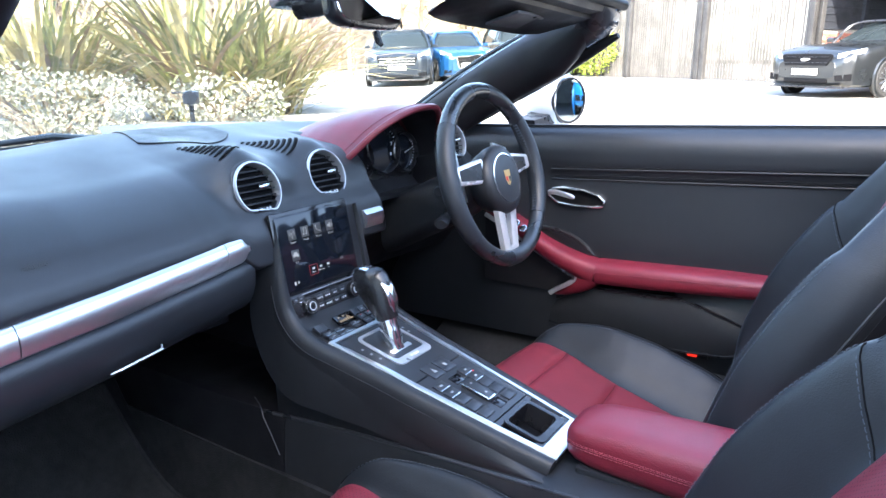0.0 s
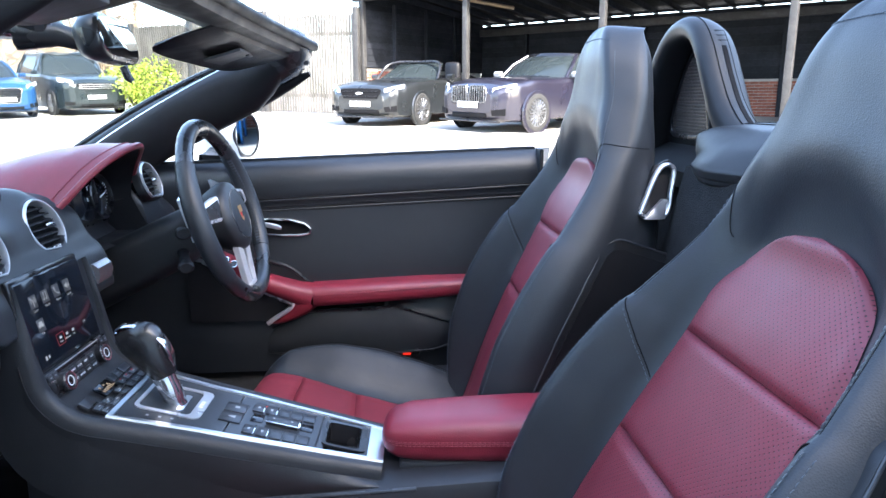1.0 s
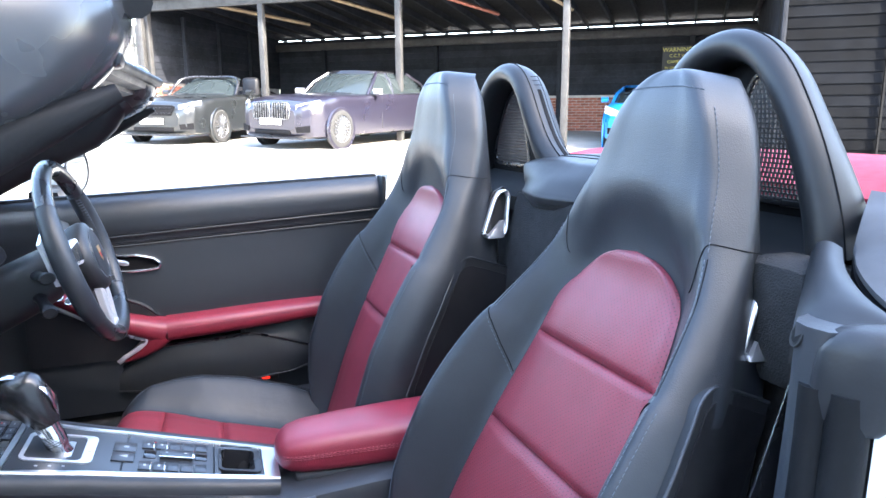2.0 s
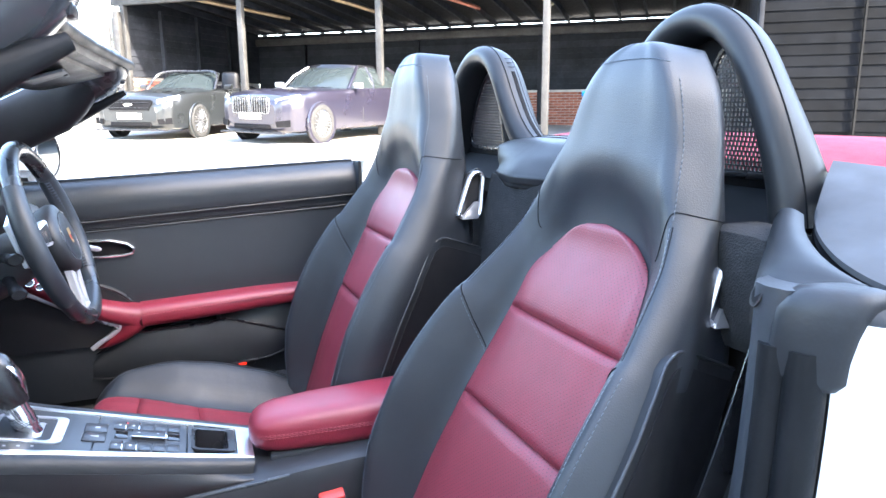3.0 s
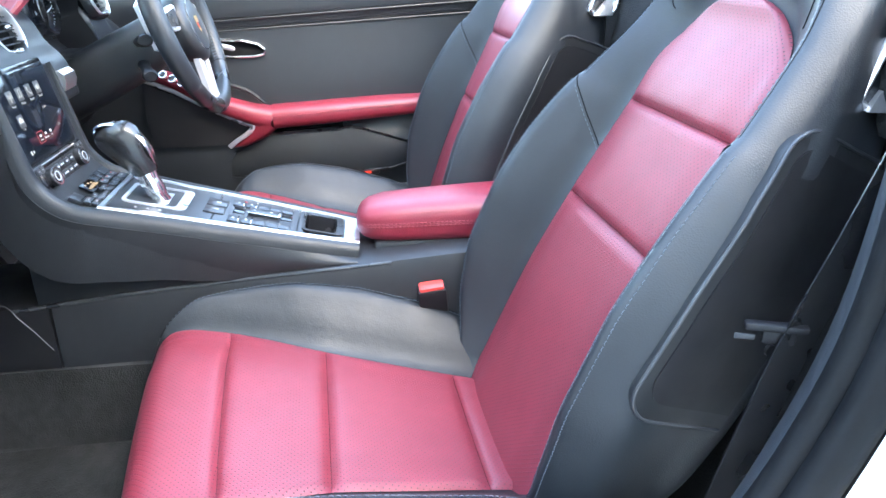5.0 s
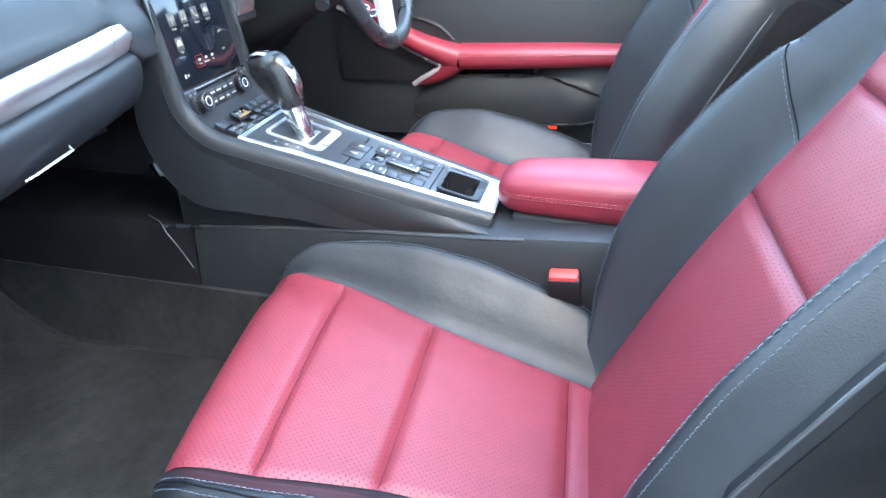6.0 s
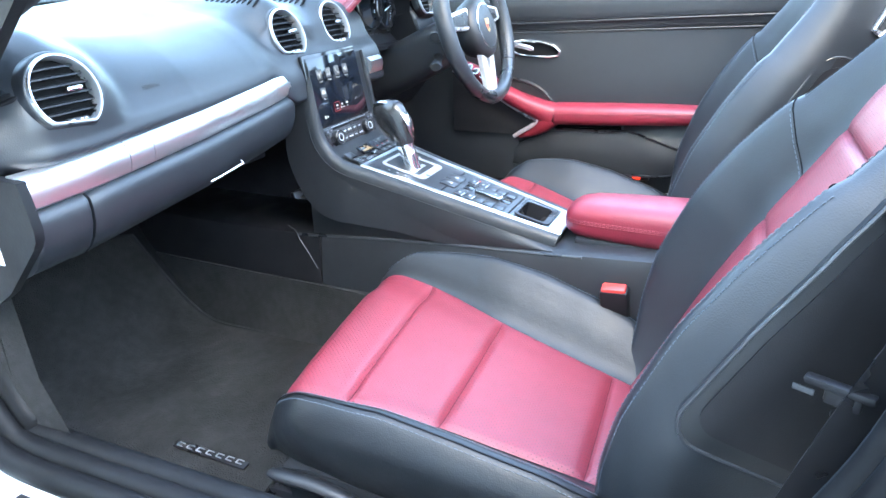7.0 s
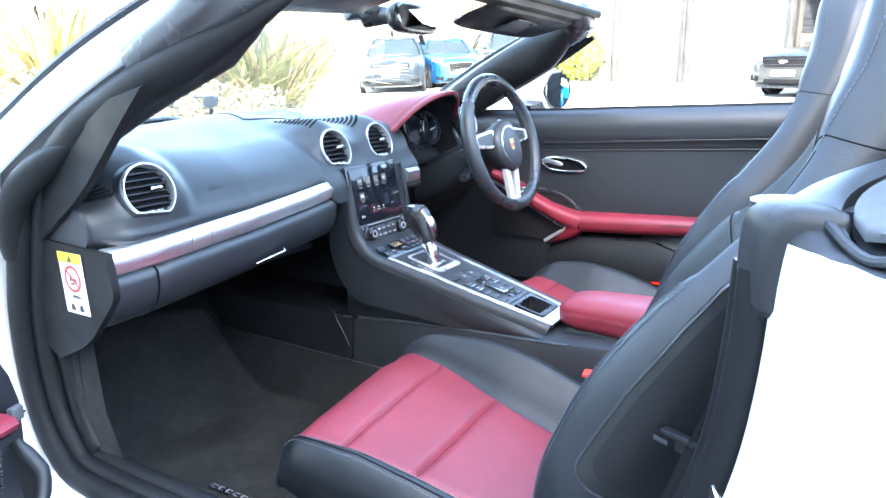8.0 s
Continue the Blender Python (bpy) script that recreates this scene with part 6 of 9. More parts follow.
for side, nm in ((-1, "rear_quarter_left"), (1, "rear_quarter_right")):
    def quarter(i, j, side=side):
        y = -0.985 - 1.10 * i
        z = 0.872 + 0.030 * math.sin(i * 2.2) - 0.70 * j ** 1.5
        x = 0.730 + 0.125 * smooth(0.0, 0.55, j) ** 0.7 + 0.05 * smooth(0, 0.6, i) - 0.03 * smooth(0.7, 1, j)
        return (side * x, y, z)
    whole(nm, Shape().slab(quarter, 24, 24, (-side * 0.02, 0, 0)), WHITE_PAINT, "white painted rear quarter panel", "rear quarter", kind="structure")
    if side < 0:
        jamb = Shape()
        LP = spline([(-0.695, -0.918, 0.872), (-0.697, -0.915, 0.76), (-0.701, -0.903, 0.66), (-0.707, -0.876, 0.57), (-0.718, -0.819, 0.46), (-0.731, -0.733, 0.38), (-0.737, -0.622, 0.335)], 30)
        jamb.loft([[(p.x + dx, p.y + dy, p.z) for dx, dy in ((0.0, 0.0), (-0.06, -0.026), (-0.11, -0.050), (-0.145, -0.080), (-0.16, -0.115), (0.0, -0.10))] for p in LP])
        whole("door_jamb_left", jamb, WHITE_PAINT, "white painted door shut face", "door jamb", kind="structure", angle=70)
        front = Shape()
        FL = spline([(0, 0.205, 0.87), (0, 0.235, 0.74), (0, 0.262, 0.62), (0, 0.268, 0.52), (0, 0.252, 0.42), (0, 0.20, 0.31)], 24)
        front.loft([[(x, p.y + dy, p.z) for x, dy in ((-0.735, 0.0), (-0.80, -0.004), (-0.86, 0.01), (-0.88, 0.05), (-0.735, 0.06))] for p in FL])
        whole("door_post_left", front, WHITE_PAINT, "white painted front door post", "door post", kind="structure")
sill_left = Shape()
sill_left.loft([[(x, y, z + 0.02 * smooth(-0.3, -0.7, y)) for x, z in ((-0.66, 0.20), (-0.66, 0.300), (-0.675, 0.318), (-0.715, 0.322), (-0.74, 0.318), (-0.76, 0.30), (-0.85, 0.29), (-0.885, 0.26), (-0.885, 0.18), (-0.66, 0.16))] for y in [0.30 - 0.05 * k for k in range(23)]])
whole("sill_left", sill_left, WHITE_PAINT, "white painted door sill", "sill", kind="structure")
GUARD = [(-0.757, 0.306), (-0.775, 0.304), (-0.815, 0.299), (-0.852, 0.295), (-0.876, 0.280), (-0.890, 0.258)]
guard = Shape().loft([[(x, 0.085 - 0.15 * (x + 0.757) - 0.70 * k / 10, z + 0.02 * smooth(-0.3, -0.7, 0.06 - 0.70 * k / 10)) for x, z in GUARD + [(x + 0.004, z - 0.012) for x, z in GUARD[::-1]]] for k in range(11)])
whole("sill_guard", guard, SHELL_PLASTIC, "black cover on the outer door sill", "sill guard", kind="structure")
plate = Shape().slab(lambda i, j: (-0.662 - 0.052 * i, 0.16 - 0.95 * j, 0.326 + 0.006 * math.sin(i * math.pi) + 0.02 * smooth(-0.3, -0.7, 0.16 - 0.95 * j)), 6, 16, (0, 0, -0.03))
whole("sill_plate", plate, SOFT_PLASTIC, "black plastic sill plate", "sill plate", kind="structure")
# rubber seal round the passenger doorway: two lips
doorway = thing("door_seal", (-0.73, -0.2, 0.33), "black rubber seal round the open doorway", "door seal")
SEAL = [(-0.733, 0.160, 0.84), (-0.733, 0.200, 0.72), (-0.733, 0.228, 0.62), (-0.733, 0.234, 0.52), (-0.733, 0.220, 0.43), (-0.733, 0.185, 0.365), (-0.733, 0.115, 0.328), (-0.733, -0.10, 0.332), (-0.731, -0.40, 0.342), (-0.725, -0.60, 0.352), (-0.715, -0.72, 0.385), (-0.700, -0.808, 0.465), (-0.688, -0.866, 0.57), (-0.682, -0.894, 0.66), (-0.678, -0.905, 0.76), (-0.676, -0.908, 0.84)]
Shape().tube(spline(SEAL, 120), 0.020, n=12, up=(1, 0, 0), flat=0.9).ob("outer_lip", RUBBER, doorway)
Shape().tube(spline([(x + 0.024, y - 0.022 * (1 if y > 0.0 else -0.55) * (z > 0.34), z + 0.012 * (z < 0.36)) for x, y, z in SEAL], 120), 0.016, n=10, up=(1, 0, 0)).ob("inner_lip", RUBBER, doorway)
Shape().tube(spline([(x + 0.048, y - 0.046 * (1 if y > 0.0 else -0.55) * (z > 0.34), z + 0.016 * (z < 0.36)) for x, y, z in SEAL[:10]], 80), 0.017, n=10, up=(1, 0, 0)).ob("trim_lip", RUBBER, doorway)
Shape().tube(spline([(-0.712, 0.010, 0.915), (-0.728, 0.090, 0.874), (-0.738, 0.145, 0.836), (-0.741, 0.178, 0.795), (-0.740, 0.196, 0.750), (-0.736, 0.204, 0.715)], 20), [0.002, 0.005, 0.009, 0.013, 0.017, 0.020, 0.022] + [0.024] * 8 + [0.024, 0.023, 0.022, 0.020, 0.018], n=16, up=(1, 0, 0)).ob("corner_block", RUBBER, doorway, "moulded rubber corner of the seal", 70)
foot = [(-0.160, 0.990), (-0.100, 0.938), (-0.050, 0.893), (-0.005, 0.852), (0.045, 0.814), (0.107, 0.776), (0.165, 0.738), (0.205, 0.735), (0.195, 0.800), (0.150, 0.842), (0.080, 0.884), (0.0, 0.928), (-0.080, 0.972)]
Shape().loft([[(x, 0.05 + (y - 0.05) * e, 0.84 + (z - 0.84) * e) for y, z in foot] for x, e in ((-0.718, 0.985), (-0.715, 1.0), (-0.708, 1.0), (-0.703, 0.985))]).ob("corner_panel", RUBBER, doorway, "soft black panel between pillar and dashboard", 60)
# inner faces of the posts
post_a = Shape().loft([[(-0.722, p[0] + 0.004, p[1]), (-0.690, p[0] - 0.040, p[1]), (-0.684, p[0] - 0.125, p[1]), (-0.69, p[0] + 0.12, p[1])] for p in ((0.170, 0.82), (0.205, 0.70), (0.232, 0.58), (0.222, 0.44), (0.175, 0.33))])
whole("post_trim_front", post_a, CARPET, "dark carpeted trim inside the front post", "post trim", kind="structure")
trim_b = Shape()
TB = spline([(-0.672, -0.905, 0.893), (-0.672, -0.903, 0.80), (-0.674, -0.890, 0.66), (-0.682, -0.850, 0.54), (-0.695, -0.78, 0.42), (-0.71, -0.66, 0.335)], 26)
trim_b.loft([[(p.x - 0.004, p.y - 0.01, p.z), (p.x + 0.010, p.y + 0.014, p.z), (p.x + 0.030, p.y + 0.018, p.z), (p.x + 0.046, p.y + 0.014, p.z), (p.x + 0.056, p.y + 0.002, p.z), (p.x + 0.066, p.y - 0.03, p.z), (p.x + 0.070, p.y - 0.11, p.z), (p.x - 0.004, p.y - 0.11, p.z)] for p in TB])
whole("post_trim_rear", trim_b, POST_TRIM, "black plastic trim of the rear door post", "post trim", kind="structure", angle=60)
block = thing("roof_seal_block", (-0.74, -0.90, 0.80), "soft black rubber seal block on the post", "seal block")
rr = []
for z, x, y, sx, sy in ((0.802, -0.672, -0.914, 0.016, 0.014), (0.806, -0.674, -0.916, 0.026, 0.020), (0.815, -0.676, -0.918, 0.031, 0.025), (0.835, -0.676, -0.918, 0.032, 0.027), (0.858, -0.678, -0.921, 0.034, 0.029), (0.876, -0.681, -0.925, 0.036, 0.031), (0.888, -0.684, -0.929, 0.034, 0.031), (0.896, -0.686, -0.932, 0.028, 0.026), (0.899, -0.687, -0.933, 0.016, 0.015)):
    ring = []
    for m in range(40):      # soft upright folds run round it
        a = 2 * math.pi * m / 40
        fold = 1 + 0.045 * math.sin(5 * a + 1.0) * smooth(0.800, 0.83, z)
        du = sx * fold * math.copysign(abs(math.cos(a)) ** 0.65, math.cos(a))
        ring.append((x + du, y + 0.42 * du + sy * fold * math.copysign(abs(math.sin(a)) ** 0.65, math.sin(a)), z))
    rr.append(ring)
Shape().loft(rr).ob("block_body", LIT_RUBBER, block, "", 70)
lip = spline([(-0.694, -0.940, 0.872), (-0.714, -0.950, 0.869), (-0.736, -0.962, 0.862), (-0.758, -0.976, 0.858), (-0.778, -0.992, 0.864), (-0.792, -1.015, 0.874)], 18)
Shape().tube(lip, [0.021, 0.022, 0.021, 0.020, 0.019, 0.018, 0.018, 0.019, 0.020, 0.020, 0.019, 0.018, 0.016, 0.014, 0.012, 0.011, 0.010, 0.008], n=14, flat=0.8).ob("block_lip", LIT_RUBBER, block, "drooping rubber lip", 70)
Shape().tube([q + Vector((-0.004, -0.004, 0.019)) for q in lip[2:]], 0.004, n=8).ob("lip_bead", LIT_RUBBER, block)
Shape().ring((-0.628, -0.893, 0.880), (0.4, 0.85, 0.3), 0.010, [(-0.002, 0), (0.002, 0), (0.002, 0.002), (-0.002, 0.002)], 24).ob("drain_ring", BLACK_PLASTIC, block)
Shape().disc((-0.628, -0.893, 0.880), (0.4, 0.85, 0.3), 0.010, 0.002).ob("drain_hole", DEEP_BLACK, block)
# door striker
striker = thing("door_striker", (-0.748, -0.893, 0.60), "bright steel door striker with two screws", "door striker")
ST = basis((-0.9, -0.40, 0), (0, 0, 1), (-0.742, -0.905, 0.628))
Shape().box(ST @ Vector((0, 0, 0.004)), (0.046, 0.066, 0.006), 0.005, turn=ST.to_3x3()).ob("striker_plate", CHROME, striker)
for v in (-0.022, 0.022):
    Shape().disc(ST @ Vector((0.004, v, 0.006)), ST.to_3x3() @ Vector((0, 0, 1)), 0.012, 0.006, 24, 0.002).ob("screw", CHROME, striker)
    Shape().disc(ST @ Vector((0.004, v, 0.0116)), ST.to_3x3() @ Vector((0, 0, 1)), 0.005, 0.0012, 6).ob("screw_socket", GLOSS_BLACK, striker)
Shape().tube(spline([ST @ Vector(q) for q in ((0.014, 0.0, 0.004), (0.016, 0.0, 0.020), (-0.004, 0.0, 0.026), (-0.026, 0.0, 0.022), (-0.028, 0.0, 0.002))], 22), 0.0048, n=10).ob("striker_bar", CHROME, striker)

# ---- roll hoops and the deck behind the seats ----
HOOP = [(0.535, -1.050, 0.905), (0.524, -1.050, 0.960), (0.498, -1.050, 1.030), (0.466, -1.053, 1.088), (0.430, -1.055, 1.138), (0.388, -1.057, 1.168), (0.340, -1.058, 1.177), (0.290, -1.057, 1.163), (0.248, -1.055, 1.126), (0.208, -1.054, 1.070), (0.165, -1.054, 1.012), (0.112, -1.055, 0.968), (0.06, -1.056, 0.95)]


def roll_hoop(side):
    h = thing("roll_hoop", (side * 0.36, -1.09, 0.92), "black padded roll hoop with a mesh insert", "roll hoop", "roll hoops")
    p = spline([(side * x, y, z) for x, y, z in HOOP], 60)
    heart = Vector((side * 0.34, 0, 0.93))
    outs = []
    for k in range(60):
        d = (p[min(59, k + 1)] - p[max(0, k - 1)]).normalized()
        o = Vector((d.z, 0, -d.x)).normalized()
        outs.append(o if o.dot(Vector((p[k].x, 0, p[k].z)) - heart) > 0 else -o)
    rings = []
    for k, q in enumerate(p):
        t = k / 59
        foot = smooth(0.28, 0.0, t)
        inner = smooth(0.70, 1.0, t)
        # a rounded lip in front, then a broad skin running back
        prof = [(-0.020, -0.073), (-0.023, -0.045), (-0.022, -0.012), (-0.014, 0.006), (-0.002, 0.012), (0.010, 0.009), (0.0175, 0.000), (0.0205, -0.010),
                (0.0195 + 0.002 * foot, -0.026), (0.013 + 0.010 * foot, -0.047), (0.001 + 0.018 * foot, -0.066), (-0.010, -0.075)]
        wide = 1 + 0.15 * foot + 0.5 * inner
        rings.append([q + outs[k] * (o * wide) + Vector((0, y, 0)) for o, y in prof])
    fine = []
    for r in rings:
        keys = [(q - r[0]) for q in r]
        fine.append([r[0] + v for v in spline([tuple(q) for q in keys], 34)])
    Shape().loft(fine).ob("hoop", HOOP_COVER, h, "satin black hoop cover", 60)
    Shape().tube([p[k] + outs[k] * (0.0212 * (1 + 0.15 * smooth(0.28, 0.0, k / 59) + 0.5 * smooth(0.70, 1.0, k / 59))) + Vector((0, -0.014, 0)) for k in range(0, 58)], 0.0010, n=5).ob("joint_line", DEEP_BLACK, h)
    # deep black backing round an open grille
    line = [p[k] - outs[k] * 0.010 for k in range(2, 52)]
    edge = even([Vector((q.x, -1.116, q.z)) for q in line] + [Vector((side * 0.24, -1.116, 0.925)), Vector((side * 0.50, -1.116, 0.925))], 60, True)
    ins = even(spline([(side * x, -1.108, z) for x, z in ((0.300, 0.962), (0.420, 0.960), (0.474, 0.966), (0.478, 1.000), (0.452, 1.060), (0.418, 1.112), (0.386, 1.136), (0.356, 1.132), (0.338, 1.090), (0.318, 1.030), (0.300, 0.962))], 80)[:-1], 60, True)
    # start both loops at the same bearing
    mid = Vector((side * 0.385, -1.112, 1.04))

    def bearing(q):
        return math.atan2(q.z - mid.z, q.x - mid.x)

    edge, ins = sorted(edge, key=bearing), sorted(ins, key=bearing)
    Shape().loft([edge, ins], caps=False).ob("hoop_panel", DEEP_BLACK, h, "dark panel inside the hoop")
    Shape().tube(ins, 0.005, n=8, closed=True, up=(0, 1, 0), flat=0.7).ob("grille_frame", SATIN_BLACK, h)
    grille = Shape()

    def width_at(z):
        xs = []
        for a, b in zip(ins, ins[1:] + ins[:1]):
            if (a.z - z) * (b.z - z) < 0:
                xs.append(a.x + (b.x - a.x) * (z - a.z) / (b.z - a.z))
        return (min(xs), max(xs)) if len(xs) > 1 else None
    z, row = 0.966, 0
    while z < 1.134:
        w = width_at(z)
        if w:
            grille.box(((w[0] + w[1]) / 2, -1.110, z), (w[1] - w[0], 0.003, 0.0026))
            x = w[0] + 0.002 + (0.0035 if row % 2 else 0)
            while x < w[1]:
                grille.box((x, -1.110, z + 0.0034), (0.0026, 0.003, 0.0046))
                x += 0.0070
        z += 0.0068
        row += 1
    grille.ob("grille", SOFT_PLASTIC, h, "perforated black grille")
    # slot, its rim and a clip on the inner leg
    def leg(k, o, y):
        t = k / 59
        return p[k] + outs[k] * (0.0190 * (1 + 0.5 * smooth(0.70, 1.0, t)) + o) + Vector((0, y, 0))
    Shape().loft([[leg(k, 0.0006, -0.030), leg(k, 0.0006, -0.038), leg(k, -0.004, -0.038), leg(k, -0.004, -0.030)] for k in range(38, 55)]).ob("belt_slot", DEEP_BLACK, h)
    for y in (-0.025, -0.044):
        Shape().tube([leg(k, 0.0, y) for k in range(35, 56)], 0.0007, n=5).ob("slot_rim", DEEP_BLACK, h)
    for k in (35, 36, 37):
        Shape().tube([leg(k, 0.0004, -0.025), leg(k, 0.0004, -0.044)], 0.0006, n=4, up=(0, 0.2, 1)).ob("clip_line", DEEP_BLACK, h)
    return h


roll_hoop(1)
roll_hoop(-1)
deck = thing("hoop_deck", (0, -1.05, 0.88), "black plastic deck between the roll hoops", "deck")
NOSE = [(-1.20, 1.000, 0.24), (-1.10, 1.000, 0.23), (-1.03, 0.994, 0.19), (-0.990, 0.966, 0.148), (-0.964, 0.940, 0.124), (-0.956, 0.930, 0.118), (-0.958, 0.916, 0.112), (-1.00, 0.905, 0.12), (-1.10, 0.90, 0.20)]
NOSE_Y, NOSE_Z, NOSE_W = ([(k / 8, row[c]) for k, row in enumerate(NOSE)] for c in (0, 1, 2))


def nose_point(i, j):
    u = 2 * i - 1
    return (u * soft_at(NOSE_W, j, 0.06), soft_at(NOSE_Y, j, 0.02) - 0.034 * abs(u) ** 1.6 * smooth(0.2, 0.5, j), soft_at(NOSE_Z, j, 0.02) - 0.016 * abs(u) ** 4 * (1 - smooth(0.35, 0.65, j)))


Shape().slab(nose_point, 31, 49, (0, -0.004, -0.008)).ob("nose", HOOP_COVER, deck, "satin black nose of the deck", 60)
for k in (0.12, 0.17):      # fine joints that run across from hoop to hoop
    Shape().tube([Vector(nose_point(0.06 + 0.88 * m / 24, k)) + Vector((0, 0, 0.0006)) for m in range(25)], 0.0012, n=5).ob("joint_line", DEEP_BLACK, deck)
for side in (-1, 1):
    Shape().slab(lambda i, j, side=side: (side * (0.20 + 0.33 * i), -1.02 - 0.12 * j, 0.905 + 0.045 * smooth(0, 1, j)), 12, 8, (0, 0, -0.03)).ob("deck_side", HOOP_COVER, deck, "satin shelf inside the hoop")
    # carpeted corner behind the seat shoulder
    Shape().box((side * 0.545, -1.00, 0.84), (0.10, 0.09, 0.15), 0.02).ob("corner_trim", CARPET, deck)

    # satin cover at the shoulder, cut round by the roof flap beside it
    rim_in = spline([(0.615, -0.898, 0.893), (0.560, -0.965, 0.915), (0.503, -1.032, 0.935)], 15)
    rim_out = spline([(0.740, -0.968, 0.890), (0.690, -0.958, 0.897), (0.635, -0.968, 0.908), (0.575, -1.005, 0.921), (0.530, -1.048, 0.934)], 15)
    far = spline([(0.84, -1.02, 0.885), (0.84, -1.12, 0.905), (0.75, -1.22, 0.935), (0.60, -1.215, 0.962), (0.466, -1.158, 0.976)], 15)

    def placed(q, side=side):
        q = Vector((side * q.x, q.y, q.z))
        return Matrix.Rotation(-YAW, 3, "Z") @ q if side < 0 else q

    def corner(i, j):
        q = rim_in[int(round(j * 14))].lerp(rim_out[int(round(j * 14))], i)
        q.z += 0.006 * math.sin(i * math.pi) - 0.010 * smooth(0.2, 0.0, i) - 0.006 * smooth(0.25, 0.0, j)
        return placed(q)
    Shape().slab(corner, 14, 15, (0, 0, -0.030)).ob("shoulder_cover", HOOP_COVER, deck, "satin black cover at the shoulder", 60)

    def flap(i, j):
        a = rim_out[int(round(j * 14))] + Vector((0.007, -0.008, 0.002))
        q = a.lerp(far[int(round(j * 14))], i)
        q.z += 0.012 * math.sin(min(1.0, i * 1.6) * math.pi / 2)
        return placed(q)
    Shape().slab(flap, 20, 15, (0, 0, -0.006)).ob("side_cover", ROOF_FLAP, deck, "pale grey roof side cover", 60)
    Shape().slab(lambda i, j: flap(i, j) - Vector((0, 0, 0.014)), 8, 15, (0, 0, -0.02)).ob("flap_underside", DEEP_BLACK, deck)
Shape().box((0, -1.150, 0.86), (1.22, 0.02, 0.13), 0.004).ob("deck_bulkhead", CARPET, deck)
carpet_back = Shape().slab(lambda i, j: ((2 * i - 1) * (0.135 + 0.09 * (1 - j)), -0.905 - 0.065 * j - 0.02 * (2 * i - 1) ** 2, 0.45 + 0.475 * j), 16, 16, (0, -0.02, 0))
carpet_back.ob("carpet_hump", CARPET, deck, "dark carpeted hump under the deck")
roof = thing("folded_roof", (0, -1.5, 0.90), "folded red canvas roof behind the hoops", "folding roof")
Shape().slab(lambda i, j: ((2 * i - 1) * (0.60 - 0.04 * j), -1.20 - 0.62 * j - 0.05 * (2 * i - 1) ** 2 * (1 - j), 0.965 + 0.040 * math.sin(min(1.0, j * 1.5 + 0.1) * math.pi * 0.8) - 0.035 * (2 * i - 1) ** 4), 30, 24, (0, 0, -0.03)).ob("canvas", RED_CANVAS, roof)
# seat belts
for side, x in ((-1, -0.585), (1, 0.585)):
    belt = thing("seat_belt", (x, -0.86, 0.60), "black seat belt with a metal tongue", "seat belt", "seat belts")
    strap = spline([(x * 1.02, -0.955, 0.875), (x * 1.03, -0.90, 0.72), (x * 1.03, -0.86, 0.60), (x * 1.05, -0.80, 0.40), (x * 1.06, -0.76, 0.30)], 24)
    Shape().loft([[q + Vector((dx, dy, 0)) for dx, dy in ((-0.006, 0.022), (-0.004, 0.022), (0.004, -0.022), (0.002, -0.022))] for q in strap]).ob("strap", SATIN_BLACK, belt, "woven black strap")
    c = Vector((x * 1.025, -0.842, 0.626))
    tilt = Matrix.Rotation(-0.35, 3, "Z")
    Shape().box(c, (0.012, 0.056, 0.008), 0.003, turn=tilt).ob("tongue_grip", BLACK_PLASTIC, belt)
    Shape().box(c + Vector((0, -0.004, -0.010)), (0.008, 0.030, 0.016), 0.003, turn=tilt).ob("tongue_body", BLACK_PLASTIC, belt)
    Shape().box(c + Vector((-side * 0.006, 0.026, -0.011)), (0.002, 0.018, 0.006), 0.0008, turn=tilt).ob("tongue", SATIN_TRIM, belt)
    Shape().disc(c + Vector((-side * 0.006, -0.004, -0.030)), (-side, 0.2, 0), 0.006, 0.004, 20, 0.001).ob("stop_button", SATIN_BLACK, belt)
for side in (-1, 1):
    buckle = thing("belt_buckle", (side * 0.098, -0.56, 0.37), "black belt buckle with a red button", "belt buckle", "belt buckles")
    BB = basis((0, -1, 0.1), (0.25 * side, 0.28, 1), (side * 0.100, -0.572, 0.408))
    Shape().box(BB @ Vector((0, 0, 0)), (0.048, 0.070, 0.028), 0.005, turn=BB.to_3x3()).ob("buckle_body", BLACK_PLASTIC, buckle)
    Shape().box(BB @ Vector((0, 0.034, 0.001)), (0.041, 0.012, 0.021), 0.003, turn=BB.to_3x3()).ob("release_button", RED_PLASTIC, buckle, "red release button")
    Shape().box(BB @ Vector((0.002, -0.075, -0.002)), (0.030, 0.08, 0.014), 0.004, turn=BB.to_3x3()).ob("buckle_stem", SATIN_BLACK, buckle)

# ---- open passenger door ----
open_door = thing("open_door", (-0.86, 0.36, 0.33), "open passenger door with red armrest and black panel", "car door")
HINGE = Vector((-0.790, 0.075, 0.0))
OD = Matrix.Translation(HINGE) @ Matrix.Rotation(radians(-68), 4, "Z")     # along +y the door runs back from its hinge


def od(s, out, z):
    """s back from the hinge, out from the inner face into the cabin, z up."""
    return OD @ Vector((out, -s, z))


